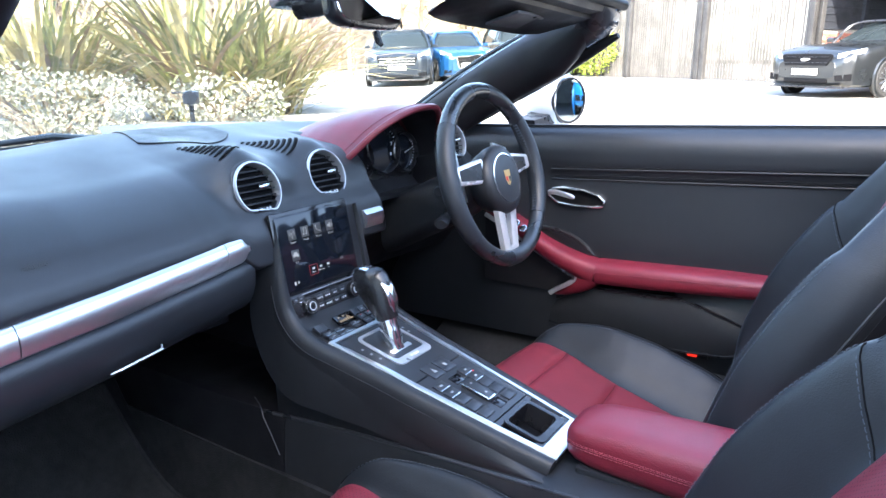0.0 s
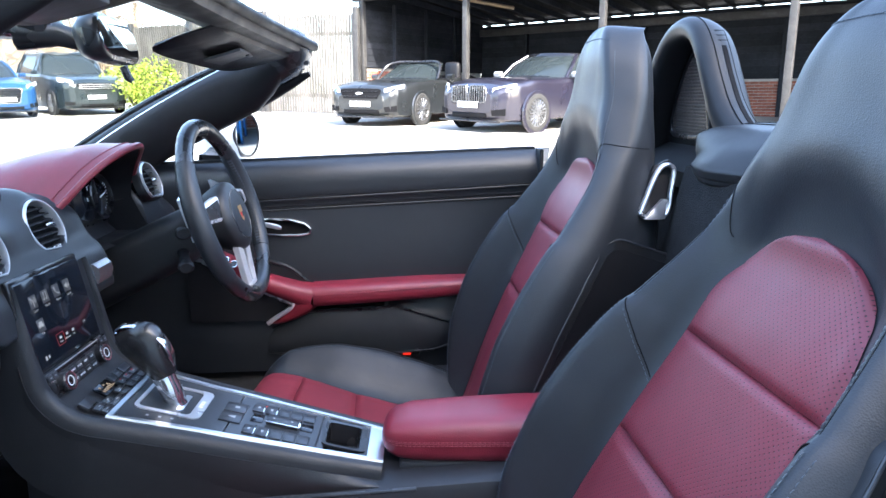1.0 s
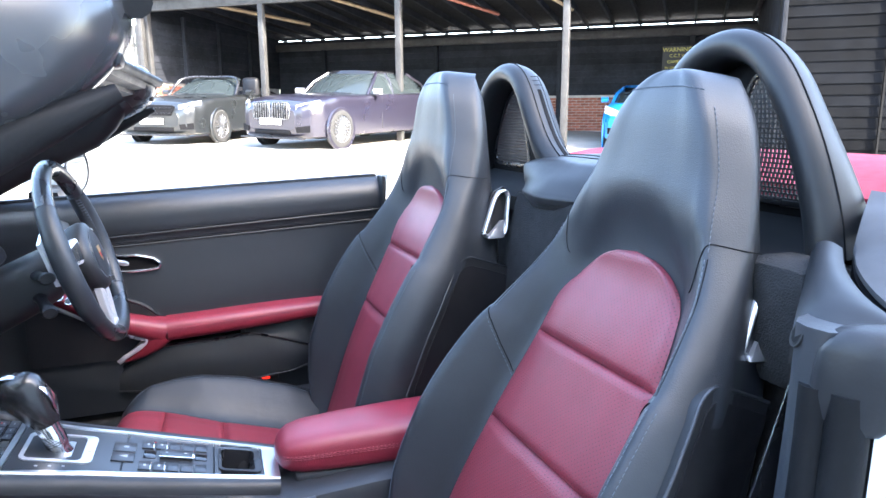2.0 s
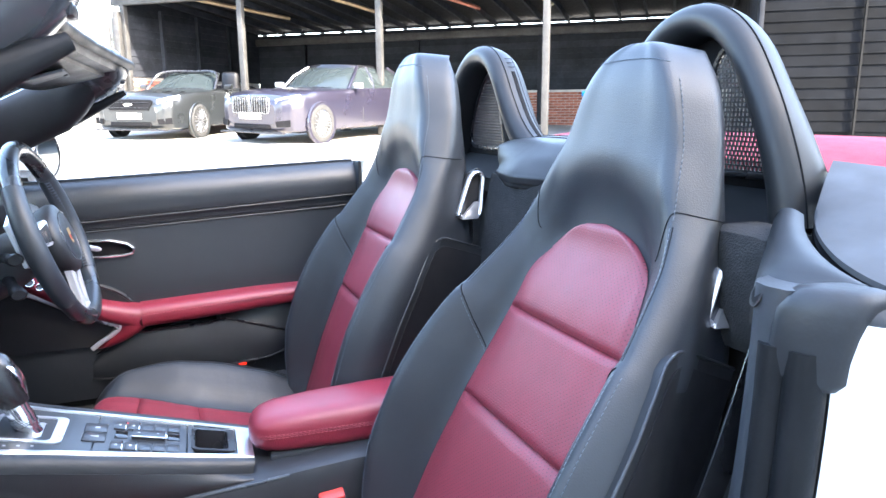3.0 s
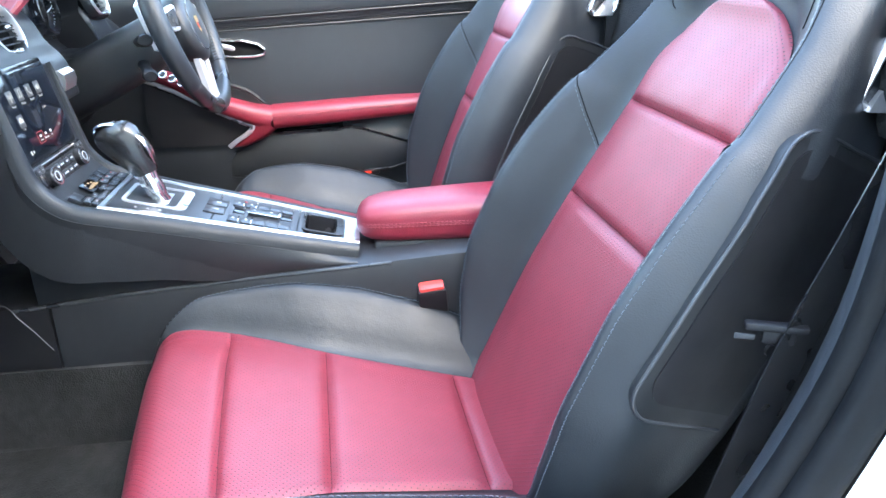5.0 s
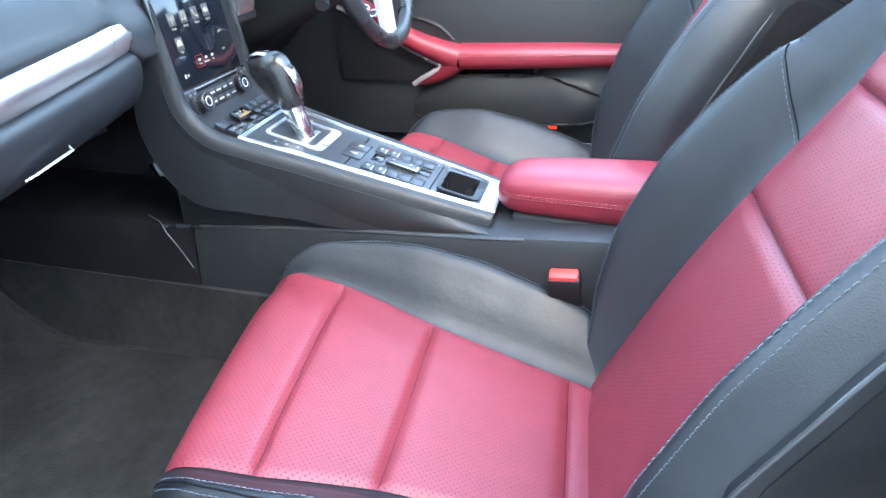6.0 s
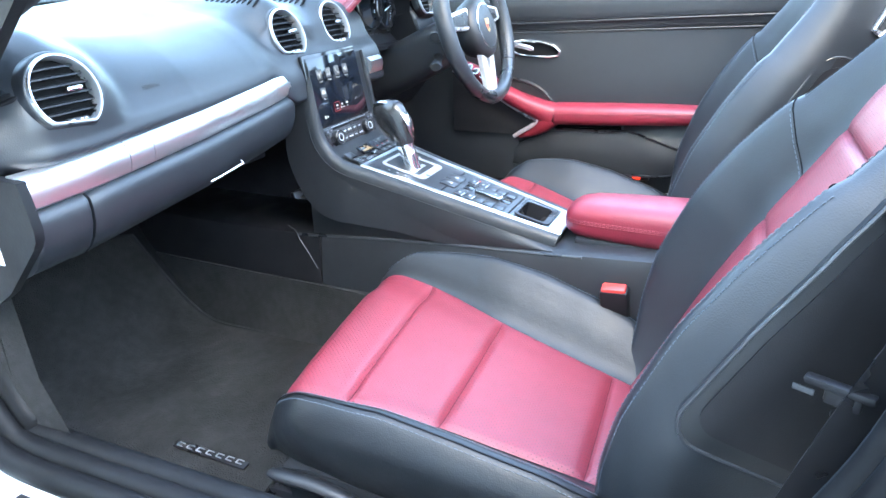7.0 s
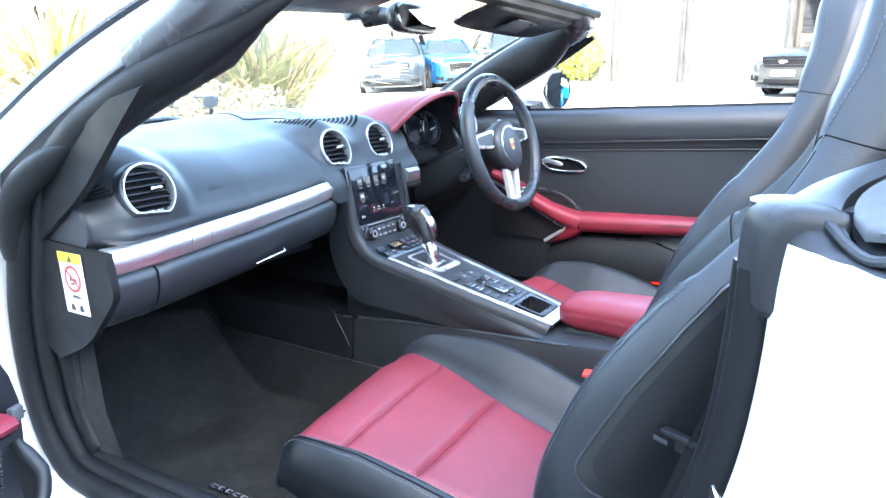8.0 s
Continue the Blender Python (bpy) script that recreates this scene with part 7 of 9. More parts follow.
Shape().slab(lambda i, j: od((0.05 + 0.26 * max(0.0, j - 0.42)) * (1 - i) + 1.15 * i, -0.015 + 0.02 * math.sin(j * math.pi), 0.32 + 0.57 * j), 24, 14, OD.to_3x3() @ Vector((-0.06, 0, 0))).ob("panel", DASH_HIDE, open_door, "black grained door panel")
Shape().slab(lambda i, j: od((0.05 + 0.26 * max(0.0, j - 0.42)) * (1 - i) + 1.18 * i, -0.10 - 0.04 * math.sin(j * math.pi), 0.27 + 0.62 * j), 16, 10, OD.to_3x3() @ Vector((0.02, 0, 0))).ob("outer_skin", WHITE_PAINT, open_door)
rr = []
for k in range(16):
    s = 0.112 + 0.61 * k / 15
    rr.append([od(s, 0.01 + a, 0.548 + 0.03 * smooth(0, 8, k) + b) for a, b in ((0, -0.020), (0.034, -0.020), (0.046, -0.016), (0.050, -0.008), (0.044, 0.000), (0.03, 0.004), (0, 0.004))])
Shape().loft(rr).ob("armrest", RED_HIDE, open_door, "red leather door armrest")
rail = [[od(0.098 + 0.60 * k / 15, a, 0.514 + 0.03 * smooth(0, 8, k) + b) for a, b in ((0.0, -0.008), (0.036, -0.008), (0.046, -0.003), (0.046, 0.008), (0.0, 0.008))] for k in range(16)]
Shape().loft(rail).ob("armrest_rail", SOFT_PLASTIC, open_door, "dark rail under the armrest")
for k in range(22):
    z = 0.372 + 0.0062 * k
    Shape().tube([od(0.102 + 0.08 * m + 0.02 * (1 - k / 21) * (m == 0), 0.012, z) for m in range(6)], 0.0022, n=6).ob("speaker_slat", SATIN_BLACK, open_door)
lip = spline([od(*q) for q in ((0.096, 0.030, 0.512), (0.096, 0.038, 0.494), (0.096, 0.056, 0.474), (0.098, 0.070, 0.454), (0.112, 0.074, 0.420), (0.160, 0.074, 0.386), (0.26, 0.072, 0.368), (0.62, 0.070, 0.364))], 40)
Shape().tube(lip, [0.006, 0.007] + [0.010] * 36 + [0.009, 0.006], n=12).ob("pocket_lip", SOFT_PLASTIC, open_door, "rounded lip of the door pocket")
Shape().slab(lambda i, j: od(0.128 + 0.50 * i, 0.030 + 0.034 * j, 0.318 + 0.060 * j + 0.03 * (1 - i) ** 6 * j), 16, 6, OD.to_3x3() @ Vector((-0.01, 0, 0))).ob("pocket", SOFT_PLASTIC, open_door)
Shape().slab(lambda i, j: lip[int(round(i * 39))].lerp(od(0.105 + 0.5 * i * i, 0.045, 0.315), j) + OD.to_3x3() @ Vector((0.008 * math.sin(j * math.pi), 0, 0)), 40, 8, OD.to_3x3() @ Vector((-0.012, 0, 0))).ob("pocket_wall", SHELL_PLASTIC, open_door)
Shape().box(od(0.090, 0.034, 0.541), (0.012, 0.020, 0.022), 0.003, turn=OD.to_3x3()).ob("armrest_bracket", GREY_TRIM, open_door)
Shape().disc(od(0.0805, 0.036, 0.541), OD.to_3x3() @ Vector((0, 1, 0)), 0.004, 0.003, 12).ob("screw", CHROME, open_door)

tops = {o.name: o for o in scene.objects if o.parent is None}
square_up([o for k, o in tops.items() if k.split(".")[0] in ("windscreen_frame", "sun_visor", "rear_view_mirror", "wiper", "bonnet", "front_wing_left", "front_wing_right", "rear_quarter_right", "wing_mirror")])
square_up([o for k, o in tops.items() if k.split(".")[0] in ("roll_hoop", "hoop_deck", "folded_roof", "wall_rear")])
square_up([tops["interior_door"], tops["sill_right"]], (0.675, -0.45, 0))

# ---- seats ----
# The line of the backrest's middle, as (y, z); the seat's own middle is x = 0.
BACK_LINE = [(-0.600, 0.270), (-0.655, 0.370), (-0.715, 0.500), (-0.778, 0.622), (-0.852, 0.755), (-0.914, 0.900), (-0.944, 1.000), (-0.960, 1.078), (-0.971, 1.140)]
PIVOT = Vector((0, -0.640, 0.320))
LEAN = 0.0


def lean_back(degrees):
    """The backrest's line, turned about its pivot by so many degrees from the first seat's."""
    turn = Matrix.Rotation(radians(degrees), 3, "X")
    return spline([PIVOT + turn @ (Vector((0, y, z)) - PIVOT) for y, z in BACK_LINE], 61)


BACK_POINTS = lean_back(0)


def back_at(h):
    """Point and frame (up along the back, out of its face) at h from 0 to 1."""
    k = min(59, max(0, int(h * 60)))
    t = h * 60 - k
    p = BACK_POINTS[k].lerp(BACK_POINTS[k + 1], t)
    a, b = BACK_POINTS[max(0, k - 1)], BACK_POINTS[min(60, k + 2)]
    up = (b - a).normalized()
    return p, up, Vector((0, up.z, -up.y))


BACK_HALF = [(0.0, 0.168), (0.04, 0.192), (0.08, 0.214), (0.12, 0.232), (0.18, 0.248), (0.27, 0.257), (0.41, 0.254), (0.505, 0.244), (0.58, 0.228), (0.644, 0.208), (0.69, 0.194), (0.75, 0.175), (0.80, 0.159), (0.85, 0.142), (0.90, 0.126), (0.95, 0.109), (1.0, 0.092)]
BACK_THICK = [(0.0, 0.10), (0.2, 0.135), (0.5, 0.150), (0.66, 0.128), (0.75, 0.094), (0.85, 0.074), (1.0, 0.062)]
BACK_BOLSTER = [(0.0, 0.006), (0.08, 0.036), (0.16, 0.074), (0.25, 0.100), (0.37, 0.110), (0.46, 0.102), (0.53, 0.090), (0.60, 0.068), (0.66, 0.046), (0.72, 0.026), (0.78, 0.012), (0.84, 0.003), (0.9, 0.0), (1.0, 0.0)]
BACK_PANEL = [(0.0, 0.150), (0.15, 0.164), (0.3, 0.161), (0.5, 0.147), (0.70, 0.125), (0.80, 0.108), (1.0, 0.07)]


def taper(w, h):
    """The sides draw in towards the rear."""
    return 1 - lerp_at(h, [(0.0, 0.0), (0.15, 0.12), (0.45, 0.15), (0.56, 0.16), (0.64, 0.17), (0.72, 0.17), (0.80, 0.18), (1.0, 0.14)]) * smooth(0.045, -0.130, w)


def arch(u, h):
    """How far the front stands out: the head cushion, cut away below an arch over the red panel."""
    a = abs(u)
    w = 0.029 * smooth(0.68, 0.84, h) - 0.010 * (a / 0.13) ** 2 * smooth(0.78, 0.86, h)
    edge = 0.846 - 0.140 * (a / 0.132) ** 2.6
    inside = smooth(0.0, 0.075, edge - h) * (0.45 + 0.55 * smooth(0.0, 0.11, edge - h)) * (1 - smooth(0.108, 0.146, a))
    return w - 0.015 * inside * smooth(0.60, 0.72, h)


SEG = 5     # mesh steps between two keys of a section


@functools.lru_cache(maxsize=None)
def back_section(h, lean):
    """The backrest cut across at h: (x, out) points. Keys: 2 side, 4 crest, 6 panel edge, 8 middle, and so on mirrored to 16."""
    half, pan, thick = soft_at(BACK_HALF, h), soft_at(BACK_PANEL, h), soft_at(BACK_THICK, h)
    rise = soft_at(BACK_BOLSTER, h) * (0.80 if lean == 0 else 0.78)
    rise += 0.004 * smooth(0.574, 0.562, h)
    top = max(0.0, (h - 0.925) / 0.075)
    draw = 1 - math.sqrt(max(0.0, 1 - min(1.0, top) ** 2))          # rounds the upper edge over
    half -= 0.052 * draw
    crest = half - lerp_at(h, [(0.1, 0.033), (0.5, 0.032), (0.62, 0.026), (0.8, 0.018), (1.0, 0.018)])
    pan = min(pan, crest - 0.018)
    f = -0.028 * draw
    b = -thick + 0.022 * draw
    fc = f + rise - 0.008 * smooth(0.7, 0.8, h)
    side = min(fc - 0.024, fc - 0.046 + 0.022 * smooth(0.55, 0.75, h))
    right = [(0.0, f), (0.55 * pan, f), (pan, f + 0.002), (pan + 0.5 * (crest - pan), f + 0.56 * rise), (crest, fc), (half, side),
             (half * taper(0.45 * side + 0.55 * b, h), 0.45 * side + 0.55 * b), (half * taper(b, h) - 0.004, b + 0.014), (half * taper(b, h) - 0.022, b)]
    keys = [(-u, w) for u, w in right[:0:-1]] + right
    pts = smooth_curve(keys, SEG)
    n = len(pts)
    return [(u, w + arch(u, h) * smooth(0.0, 1.0, (4.9 * SEG - abs(k - (n - 1) / 2)) / (1.2 * SEG))) for k, (u, w) in enumerate(pts)]


def on_back(a, h, lift=0.0):
    """A place on the backrest at section key a (8 is the middle) and height h."""
    s = back_section(h, LEAN)
    k = min(len(s) - 2, max(0, int(a * SEG)))
    t = a * SEG - k
    u, w = s[k][0] + (s[k + 1][0] - s[k][0]) * t, s[k][1] + (s[k + 1][1] - s[k][1]) * t
    p, up, out = back_at(h)
    du, dw = s[k + 1][0] - s[k][0], s[k + 1][1] - s[k][1]
    e = math.hypot(du, dw) or 1.0
    sag = 0.014 * (abs(u) / 0.10) ** 2.6 * smooth(0.86, 1.0, h)      # the head cushion's top is arched
    return p + Vector((u - lift * dw / e, 0, 0)) + out * (w + lift * du / e) - up * sag


def puff(s, t, height, edge_s=0.10, edge_t=0.12):
    """Height of a stuffed panel at s, t from 0 to 1: rounded down at its seams."""
    a = min(1.0, min(s, 1 - s) / edge_s)
    b = min(1.0, min(t, 1 - t) / edge_t)
    return height * math.sqrt(max(0.0, 1 - (1 - a) ** 2)) * math.sqrt(max(0.0, 1 - (1 - b) ** 2))


def back_panel(h0, h1, rounded, parent):
    s, uvs = Shape(), []

    def fn(i, j):
        h = h0 + (h1 - h0) * j
        wide = max(0.0004, 1 - max(0.0, (j - 0.30) / 0.70) ** 2) ** 0.5 if rounded else 1.0
        q = on_back(8 + 2 * (2 * i - 1) * wide, round(h, 4), 0.0012 + puff(i, j, 0.010, 0.10, 0.06 / ((h1 - h0) * 3.4)))
        uvs.append((q.x, h * 0.951))
        return q
    s.grid(fn, 41, 33)
    s.uv = uvs
    return s.ob("centre_panel", RED_PERF, parent, "stuffed perforated red leather panel", 60)


# The cushion: its top runs along y from the front edge to the back.
CUSH_TOP = [(-0.690, 0.290), (-0.60, 0.316), (-0.50, 0.342), (-0.394, 0.371), (-0.30, 0.394), (-0.24, 0.406), (-0.19, 0.414), (-0.165, 0.413), (-0.145, 0.403), (-0.132, 0.384), (-0.120, 0.354)]
CUSH_HALF = [(-0.690, 0.220), (-0.60, 0.245), (-0.45, 0.264), (-0.30, 0.266), (-0.20, 0.256), (-0.15, 0.236), (-0.120, 0.212)]
CUSH_PANEL = [(-0.690, 0.132), (-0.58, 0.142), (-0.394, 0.164), (-0.253, 0.198), (-0.16, 0.208), (-0.12, 0.196)]
CUSH_BOLSTER = [(-0.690, 0.010), (-0.646, 0.014), (-0.628, 0.070), (-0.56, 0.082), (-0.45, 0.086), (-0.35, 0.078), (-0.26, 0.056), (-0.20, 0.040), (-0.16, 0.018), (-0.12, 0.0)]


@functools.lru_cache(maxsize=None)
def cushion_section(y, lean):
    """The cushion cut across at y. Keys: 3 crest, 5 panel edge, 7 middle, 9 and 11 on the other side. The bolster by the door is broader."""
    half, pan, rise, top = soft_at(CUSH_HALF, y), soft_at(CUSH_PANEL, y), soft_at(CUSH_BOLSTER, y, 0.008), soft_at(CUSH_TOP, y, 0.008)
    low = lerp_at(y, [(-0.69, 0.262), (-0.58, 0.285), (-0.45, 0.318), (-0.34, 0.335), (-0.25, 0.340), (-0.16, 0.334), (-0.12, 0.322)])
    crest = half - 0.020
    def flank(pan):
        return [(0.55 * pan, top - 0.005), (pan, top), (pan + 0.55 * (crest - pan), top + 0.62 * rise), (crest, top + rise),
                (half, max(low + 0.012, top + rise - 0.026)), (half * 0.985, max(low + 0.006, 0.5 * (low + top + rise - 0.04))), (half * 0.94, low)]
    door, inner = flank(pan - 0.022), flank(pan)
    left, right = (door, inner) if lean == 0 else (inner, door)
    return smooth_curve([(-u, w) for u, w in left[::-1]] + [(0.0, top - 0.006)] + right, SEG)


def on_cushion(a, y, lift=0.0):
    s = cushion_section(y, LEAN)
    k = min(len(s) - 2, max(0, int(a * SEG)))
    t = a * SEG - k
    u, z = s[k][0] + (s[k + 1][0] - s[k][0]) * t, s[k][1] + (s[k + 1][1] - s[k][1]) * t
    door_side = -u if LEAN == 0 else u        # the corner by the door is set back
    du, dz = s[k + 1][0] - s[k][0], s[k + 1][1] - s[k][1]
    e = math.hypot(du, dz) or 1.0
    return Vector((u - lift * dz / e, y - 0.046 * min(1.0, max(0.0, (door_side + 0.20) / 0.46)) ** 1.7 * smooth(-0.40, -0.14, y), z + lift * du / e))


def release_lever(seat):
    """A bright triangular loop with a flared finger tab at its foot, in a dark recess."""
    turn = Matrix.Rotation(radians(LEAN), 3, "X")
    k = PIVOT + turn @ (Vector((0, -0.933 if LEAN == 0 else -0.955, 0.808)) - PIVOT)
    foot = Vector((-0.179, k.y, k.z))
    d = turn @ Vector((0.020, -0.046, 0.078))
    b = turn @ Vector((0.006, -0.050, -0.006))
    pts = [foot, foot + d * 0.35, foot + d * 0.72, foot + d * 0.93 + b * 0.06, foot + d * 1.02 + b * 0.26, foot + d * 0.99 + b * 0.50, foot + d * 0.85 + b * 0.66, foot + d * 0.45 + b * 0.84, foot + d * 0.10 + b * 1.0, foot - d * 0.05 + b * 0.90, foot - d * 0.08 + b * 0.35]
    ring = even(spline(pts + [pts[0]], 60)[:-1], 44, True)
    lever = Shape().tube(ring, 0.0042, n=10, closed=True, flat=1.5, up=(1, 0.25, 0)).ob("release_lever", SATIN_METAL, seat, "satin chrome seat release loop")
    rows = []
    for m in range(9):
        v = m / 8
        flare = 0.004 + 0.007 * smooth(0.45, 1.0, v)
        u = 0.30 - 0.40 * v
        rows.append([foot + d * u + b * w + Vector((x, 0, 0)) for w, x in ((0.62 - 0.42 * v, -flare), (0.80, -flare - 0.002), (1.0 - 0.16 * (1 - v), -flare * 0.6), (1.0 - 0.16 * (1 - v), 0.004), (0.62 - 0.42 * v, 0.004))])
    Shape().loft(rows).ob("lever_tab", SATIN_METAL, lever)
    hole = [foot + d * u + b * v + Vector((0.009, 0, 0)) for u, v in ((-0.12, -0.15), (-0.12, 1.1), (0.45, 0.98), (0.98, 0.72), (1.12, 0.35), (0.98, -0.1))]
    Shape().prism(hole, (0.008, 0, 0)).ob("lever_recess", BLACK_PLASTIC, lever)


def span_h(a, b, n):
    return [round(a + (b - a) * k / (n - 1), 4) for k in range(n)]


def seat_thing(label, base):
    seat = thing("bucket_chair", (0, 0, 0.20), label, "car seat", "pair of sports seats")
    hs = span_h(0.0, 0.94, 84) + [0.95, 0.956, 0.962, 0.968, 0.974, 0.980, 0.985, 0.989, 0.993, 0.996, 0.9985, 1.0]
    Shape().loft([[on_back(k / SEG, h) for k in range(16 * SEG + 1)] for h in hs]).ob("backrest", BLACK_HIDE, seat, "black grained leather backrest with an integral head restraint", 80)
    back_panel(0.030, 0.4070, False, seat)
    back_panel(0.4072, 0.5700, False, seat)
    back_panel(0.5702, 0.738, True, seat)
    for side in (-1, 1):
        def at(a, h, lift=0.0, side=side):
            return on_back(8 + side * a, round(h, 4), lift)
        nrm = (side * 0.3, 0.85, 0.4)
        # two rows along the bolster's crest, one along the shoulder and one up the head cushion and over its top
        for a in (4.02, 4.26):
            stitches([at(a, h, 0.0004) for h in span_h(0.09, 0.560, 60)], radius=0.00055, normal=nrm).ob("stitching", THREAD, seat)
        for a0, a1, h0, h1, lift in ((3.80, 3.86, 0.574, 0.752, 0.0004), (3.98, 4.06, 0.760, 0.955, 0.0004)):
            stitches([at(a0 + (a1 - a0) * k / 40, h0 + (h1 - h0) * k / 40, lift) for k in range(41)], radius=0.00055, normal=nrm).ob("stitching", THREAD, seat)
            if h0 < 0.7:
                Shape().tube([at(a0 + (a1 - a0) * k / 40 + 0.14, h0 + (h1 - h0) * k / 40, -0.0002) for k in range(41)], 0.0008, n=5, up=nrm).ob("seam", DEEP_BLACK, seat)
        # the seam that closes the bolster's top, and the one under the head cushion, round to the rear
        line = [at(2.06 + 1.90 * t, 0.487 + 0.080 * t, 0.0004) for t in [k / 24 for k in range(25)]]
        Shape().tube(line, 0.0009, n=5, up=(0, 1, 0)).ob("seam", DEEP_BLACK, seat)
        stitches([q + Vector((0, 0.002, -0.006)) for q in line], radius=0.00055, normal=(0, 0.8, 0.5)).ob("stitching", THREAD, seat)
        line = [at(2.35 + 4.2 * t, 0.706 + 0.060 * smooth(0, 0.42, t) + 0.014 * t, 0.0004) for t in [k / 40 for k in range(41)]]
        Shape().tube(line, 0.0008, n=5, up=(0, 1, 0)).ob("seam", DEEP_BLACK, seat)
        if side < 0:
            release_lever(seat)

        # plastic side shell: a rounded plate with a flat insert behind its rim
        def plate_at(h, back, lift, side=side):
            pp, uu, oo = back_at(h)
            w = lerp_at(h, [(0.24, 0.050), (0.42, 0.048), (0.53, 0.041), (0.62, 0.028), (0.68, 0.017)]) - back - (0.0 if LEAN == 0 else 0.045)
            return pp + Vector((side * (soft_at(BACK_HALF, h) * taper(w, h) + lift), 0, 0)) + oo * w

        def rounded_start(h, h0, h1, r):
            e = min(h - h0, h1 - h) * 0.95
            return r - math.sqrt(max(0.0, r * r - (r - min(r, e)) ** 2))

        def plate(h0, h1, inset, r, lift, deep, side=side, plate_at=plate_at, rounded_start=rounded_start):
            def fn(i, j):
                h = h0 + (h1 - h0) * (0.5 - 0.5 * math.cos(j * math.pi))
                s0 = inset + rounded_start(h, h0, h1, r)
                return plate_at(h, s0 + (0.150 - s0) * i, lift)
            return Shape().slab(fn, 9, 40, (-side * deep, 0, 0))
        shell = plate(0.282, 0.616, 0.0, 0.034, 0.0045, 0.012).ob("side_shell", SHELL_PLASTIC, seat, "black plastic side shell")
        plate(0.305, 0.600, 0.016, 0.026, 0.0062, 0.006).ob("side_panel", BLACK_PLASTIC, shell, "flat black insert in the side shell")
        rim = [plate_at(h, 0.003 + rounded_start(h, 0.282, 0.616, 0.034), 0.0045) for h in [0.282 + 0.334 * (0.5 - 0.5 * math.cos(k / 60 * math.pi)) for k in range(61)]]
        rim = [plate_at(0.282, 0.15 - 0.011 * k, 0.0045) for k in range(10)] + rim + [plate_at(0.616, 0.051 + 0.011 * k, 0.0045) for k in range(10)]
        Shape().tube(rim, 0.0022, n=8, up=(1, 0, 0)).ob("shell_rim", SATIN_TRIM, shell, "satin rim of the side shell")
    line = [on_back(4.2 + 7.6 * k / 40, 0.972, 0.0004) for k in range(41)]
    stitches(line, radius=0.00055, normal=(0, 0.7, 0.7)).ob("stitching", THREAD, seat)

    def rear_fn(i, j):
        h = 0.06 + 0.64 * j
        pp, uu, oo = back_at(h)
        half, thick = soft_at(BACK_HALF, h), soft_at(BACK_THICK, h)
        u = (2 * i - 1) * half * 0.80
        return pp + Vector((u, 0, 0)) + oo * (-thick - 0.02 + 0.03 * abs(2 * i - 1) ** 3)
    Shape().slab(rear_fn, 15, 20, (0, 0.012, 0)).ob("back_shell", SOFT_PLASTIC, seat)

    ys = span_h(-0.690, -0.19, 64) + [-0.18, -0.17, -0.16, -0.152, -0.146, -0.140, -0.134, -0.129, -0.125, -0.121]
    Shape().loft([[on_cushion(k / SEG, y) for k in range(14 * SEG + 1)] for y in ys]).ob("cushion", CUSHION_HIDE, seat, "black leather seat cushion with raised side bolsters", 60)
    for y0, y1 in ((-0.1235, -0.2465), (-0.2470, -0.3895), (-0.3900, -0.5865), (-0.5870, -0.672)):
        s, uvs = Shape(), []

        def fn(i, j, y0=y0, y1=y1, uvs=uvs):
            y = round(y0 + (y1 - y0) * j, 4)
            q = on_cushion(7 + 2 * (2 * i - 1), y, 0.0012 + puff(i, j, 0.010, 0.09, 0.022 / abs(y1 - y0)))
            uvs.append((q.x, q.y))
            return q
        s.grid(fn, 41, 25)
        s.uv = uvs
        s.ob("cushion_panel", RED_PERF, seat, "stuffed perforated red leather panel", 60)
    for side in (-1, 1):
        def cu(a, y, lift=0.0, side=side):
            return on_cushion(7 + side * a, round(y, 4), lift)
        for a in ((3.70, 4.25) if (side < 0) == (LEAN == 0) else (3.95,)):
            stitches([cu(a, y, 0.0005) for y in span_h(-0.615, -0.148, 60)], radius=0.00055).ob("stitching", THREAD, seat)
        Shape().tube([cu(4.0, y, 0.0003) for y in span_h(-0.63, -0.140, 60)], 0.0011, n=6).ob("seam", DEEP_BLACK, seat)
        # plastic skirt with the adjusting lever
        skirt = Shape()
        prof = [(-0.66, 0.255), (-0.60, 0.296), (-0.45, 0.322), (-0.34, 0.334), (-0.25, 0.345), (-0.205, 0.338), (-0.225, 0.235), (-0.62, 0.225)]
        x0 = side * 0.236
        skirt.loft([[Vector((x0 + side * d, y * k - 0.4 * (1 - k), z)) for y, z in prof] for d, k in ((-0.02, 1.0), (0.008, 1.0), (0.014, 0.985))])
        skirt.ob("seat_skirt", SOFT_PLASTIC, seat)
        Shape().tube(spline([(x0 + side * 0.026, -0.195, 0.336), (x0 + side * 0.029, -0.22, 0.338), (x0 + side * 0.030, -0.27, 0.338), (x0 + side * 0.030, -0.32, 0.326), (x0 + side * 0.028, -0.37, 0.297), (x0 + side * 0.026, -0.41, 0.266), (x0 + side * 0.020, -0.45, 0.252)], 26), [0.007, 0.010] + [0.011] * 22 + [0.010, 0.006], n=10, flat=0.75).ob("height_lever", SHELL_PLASTIC, seat, "dark grey ratchet handle under the cushion")
        Shape().box((side * 0.19, -0.40, 0.225), (0.035, 0.52, 0.045), 0.006).ob("seat_rail", SATIN_BLACK, seat)
        # domed hinge cover between cushion and back
        Shape().disc((side * 0.232, -0.655, 0.305), (side, 0, 0), 0.050, 0.016, bevel=0.006).ob("recliner_cover", SOFT_PLASTIC, seat)
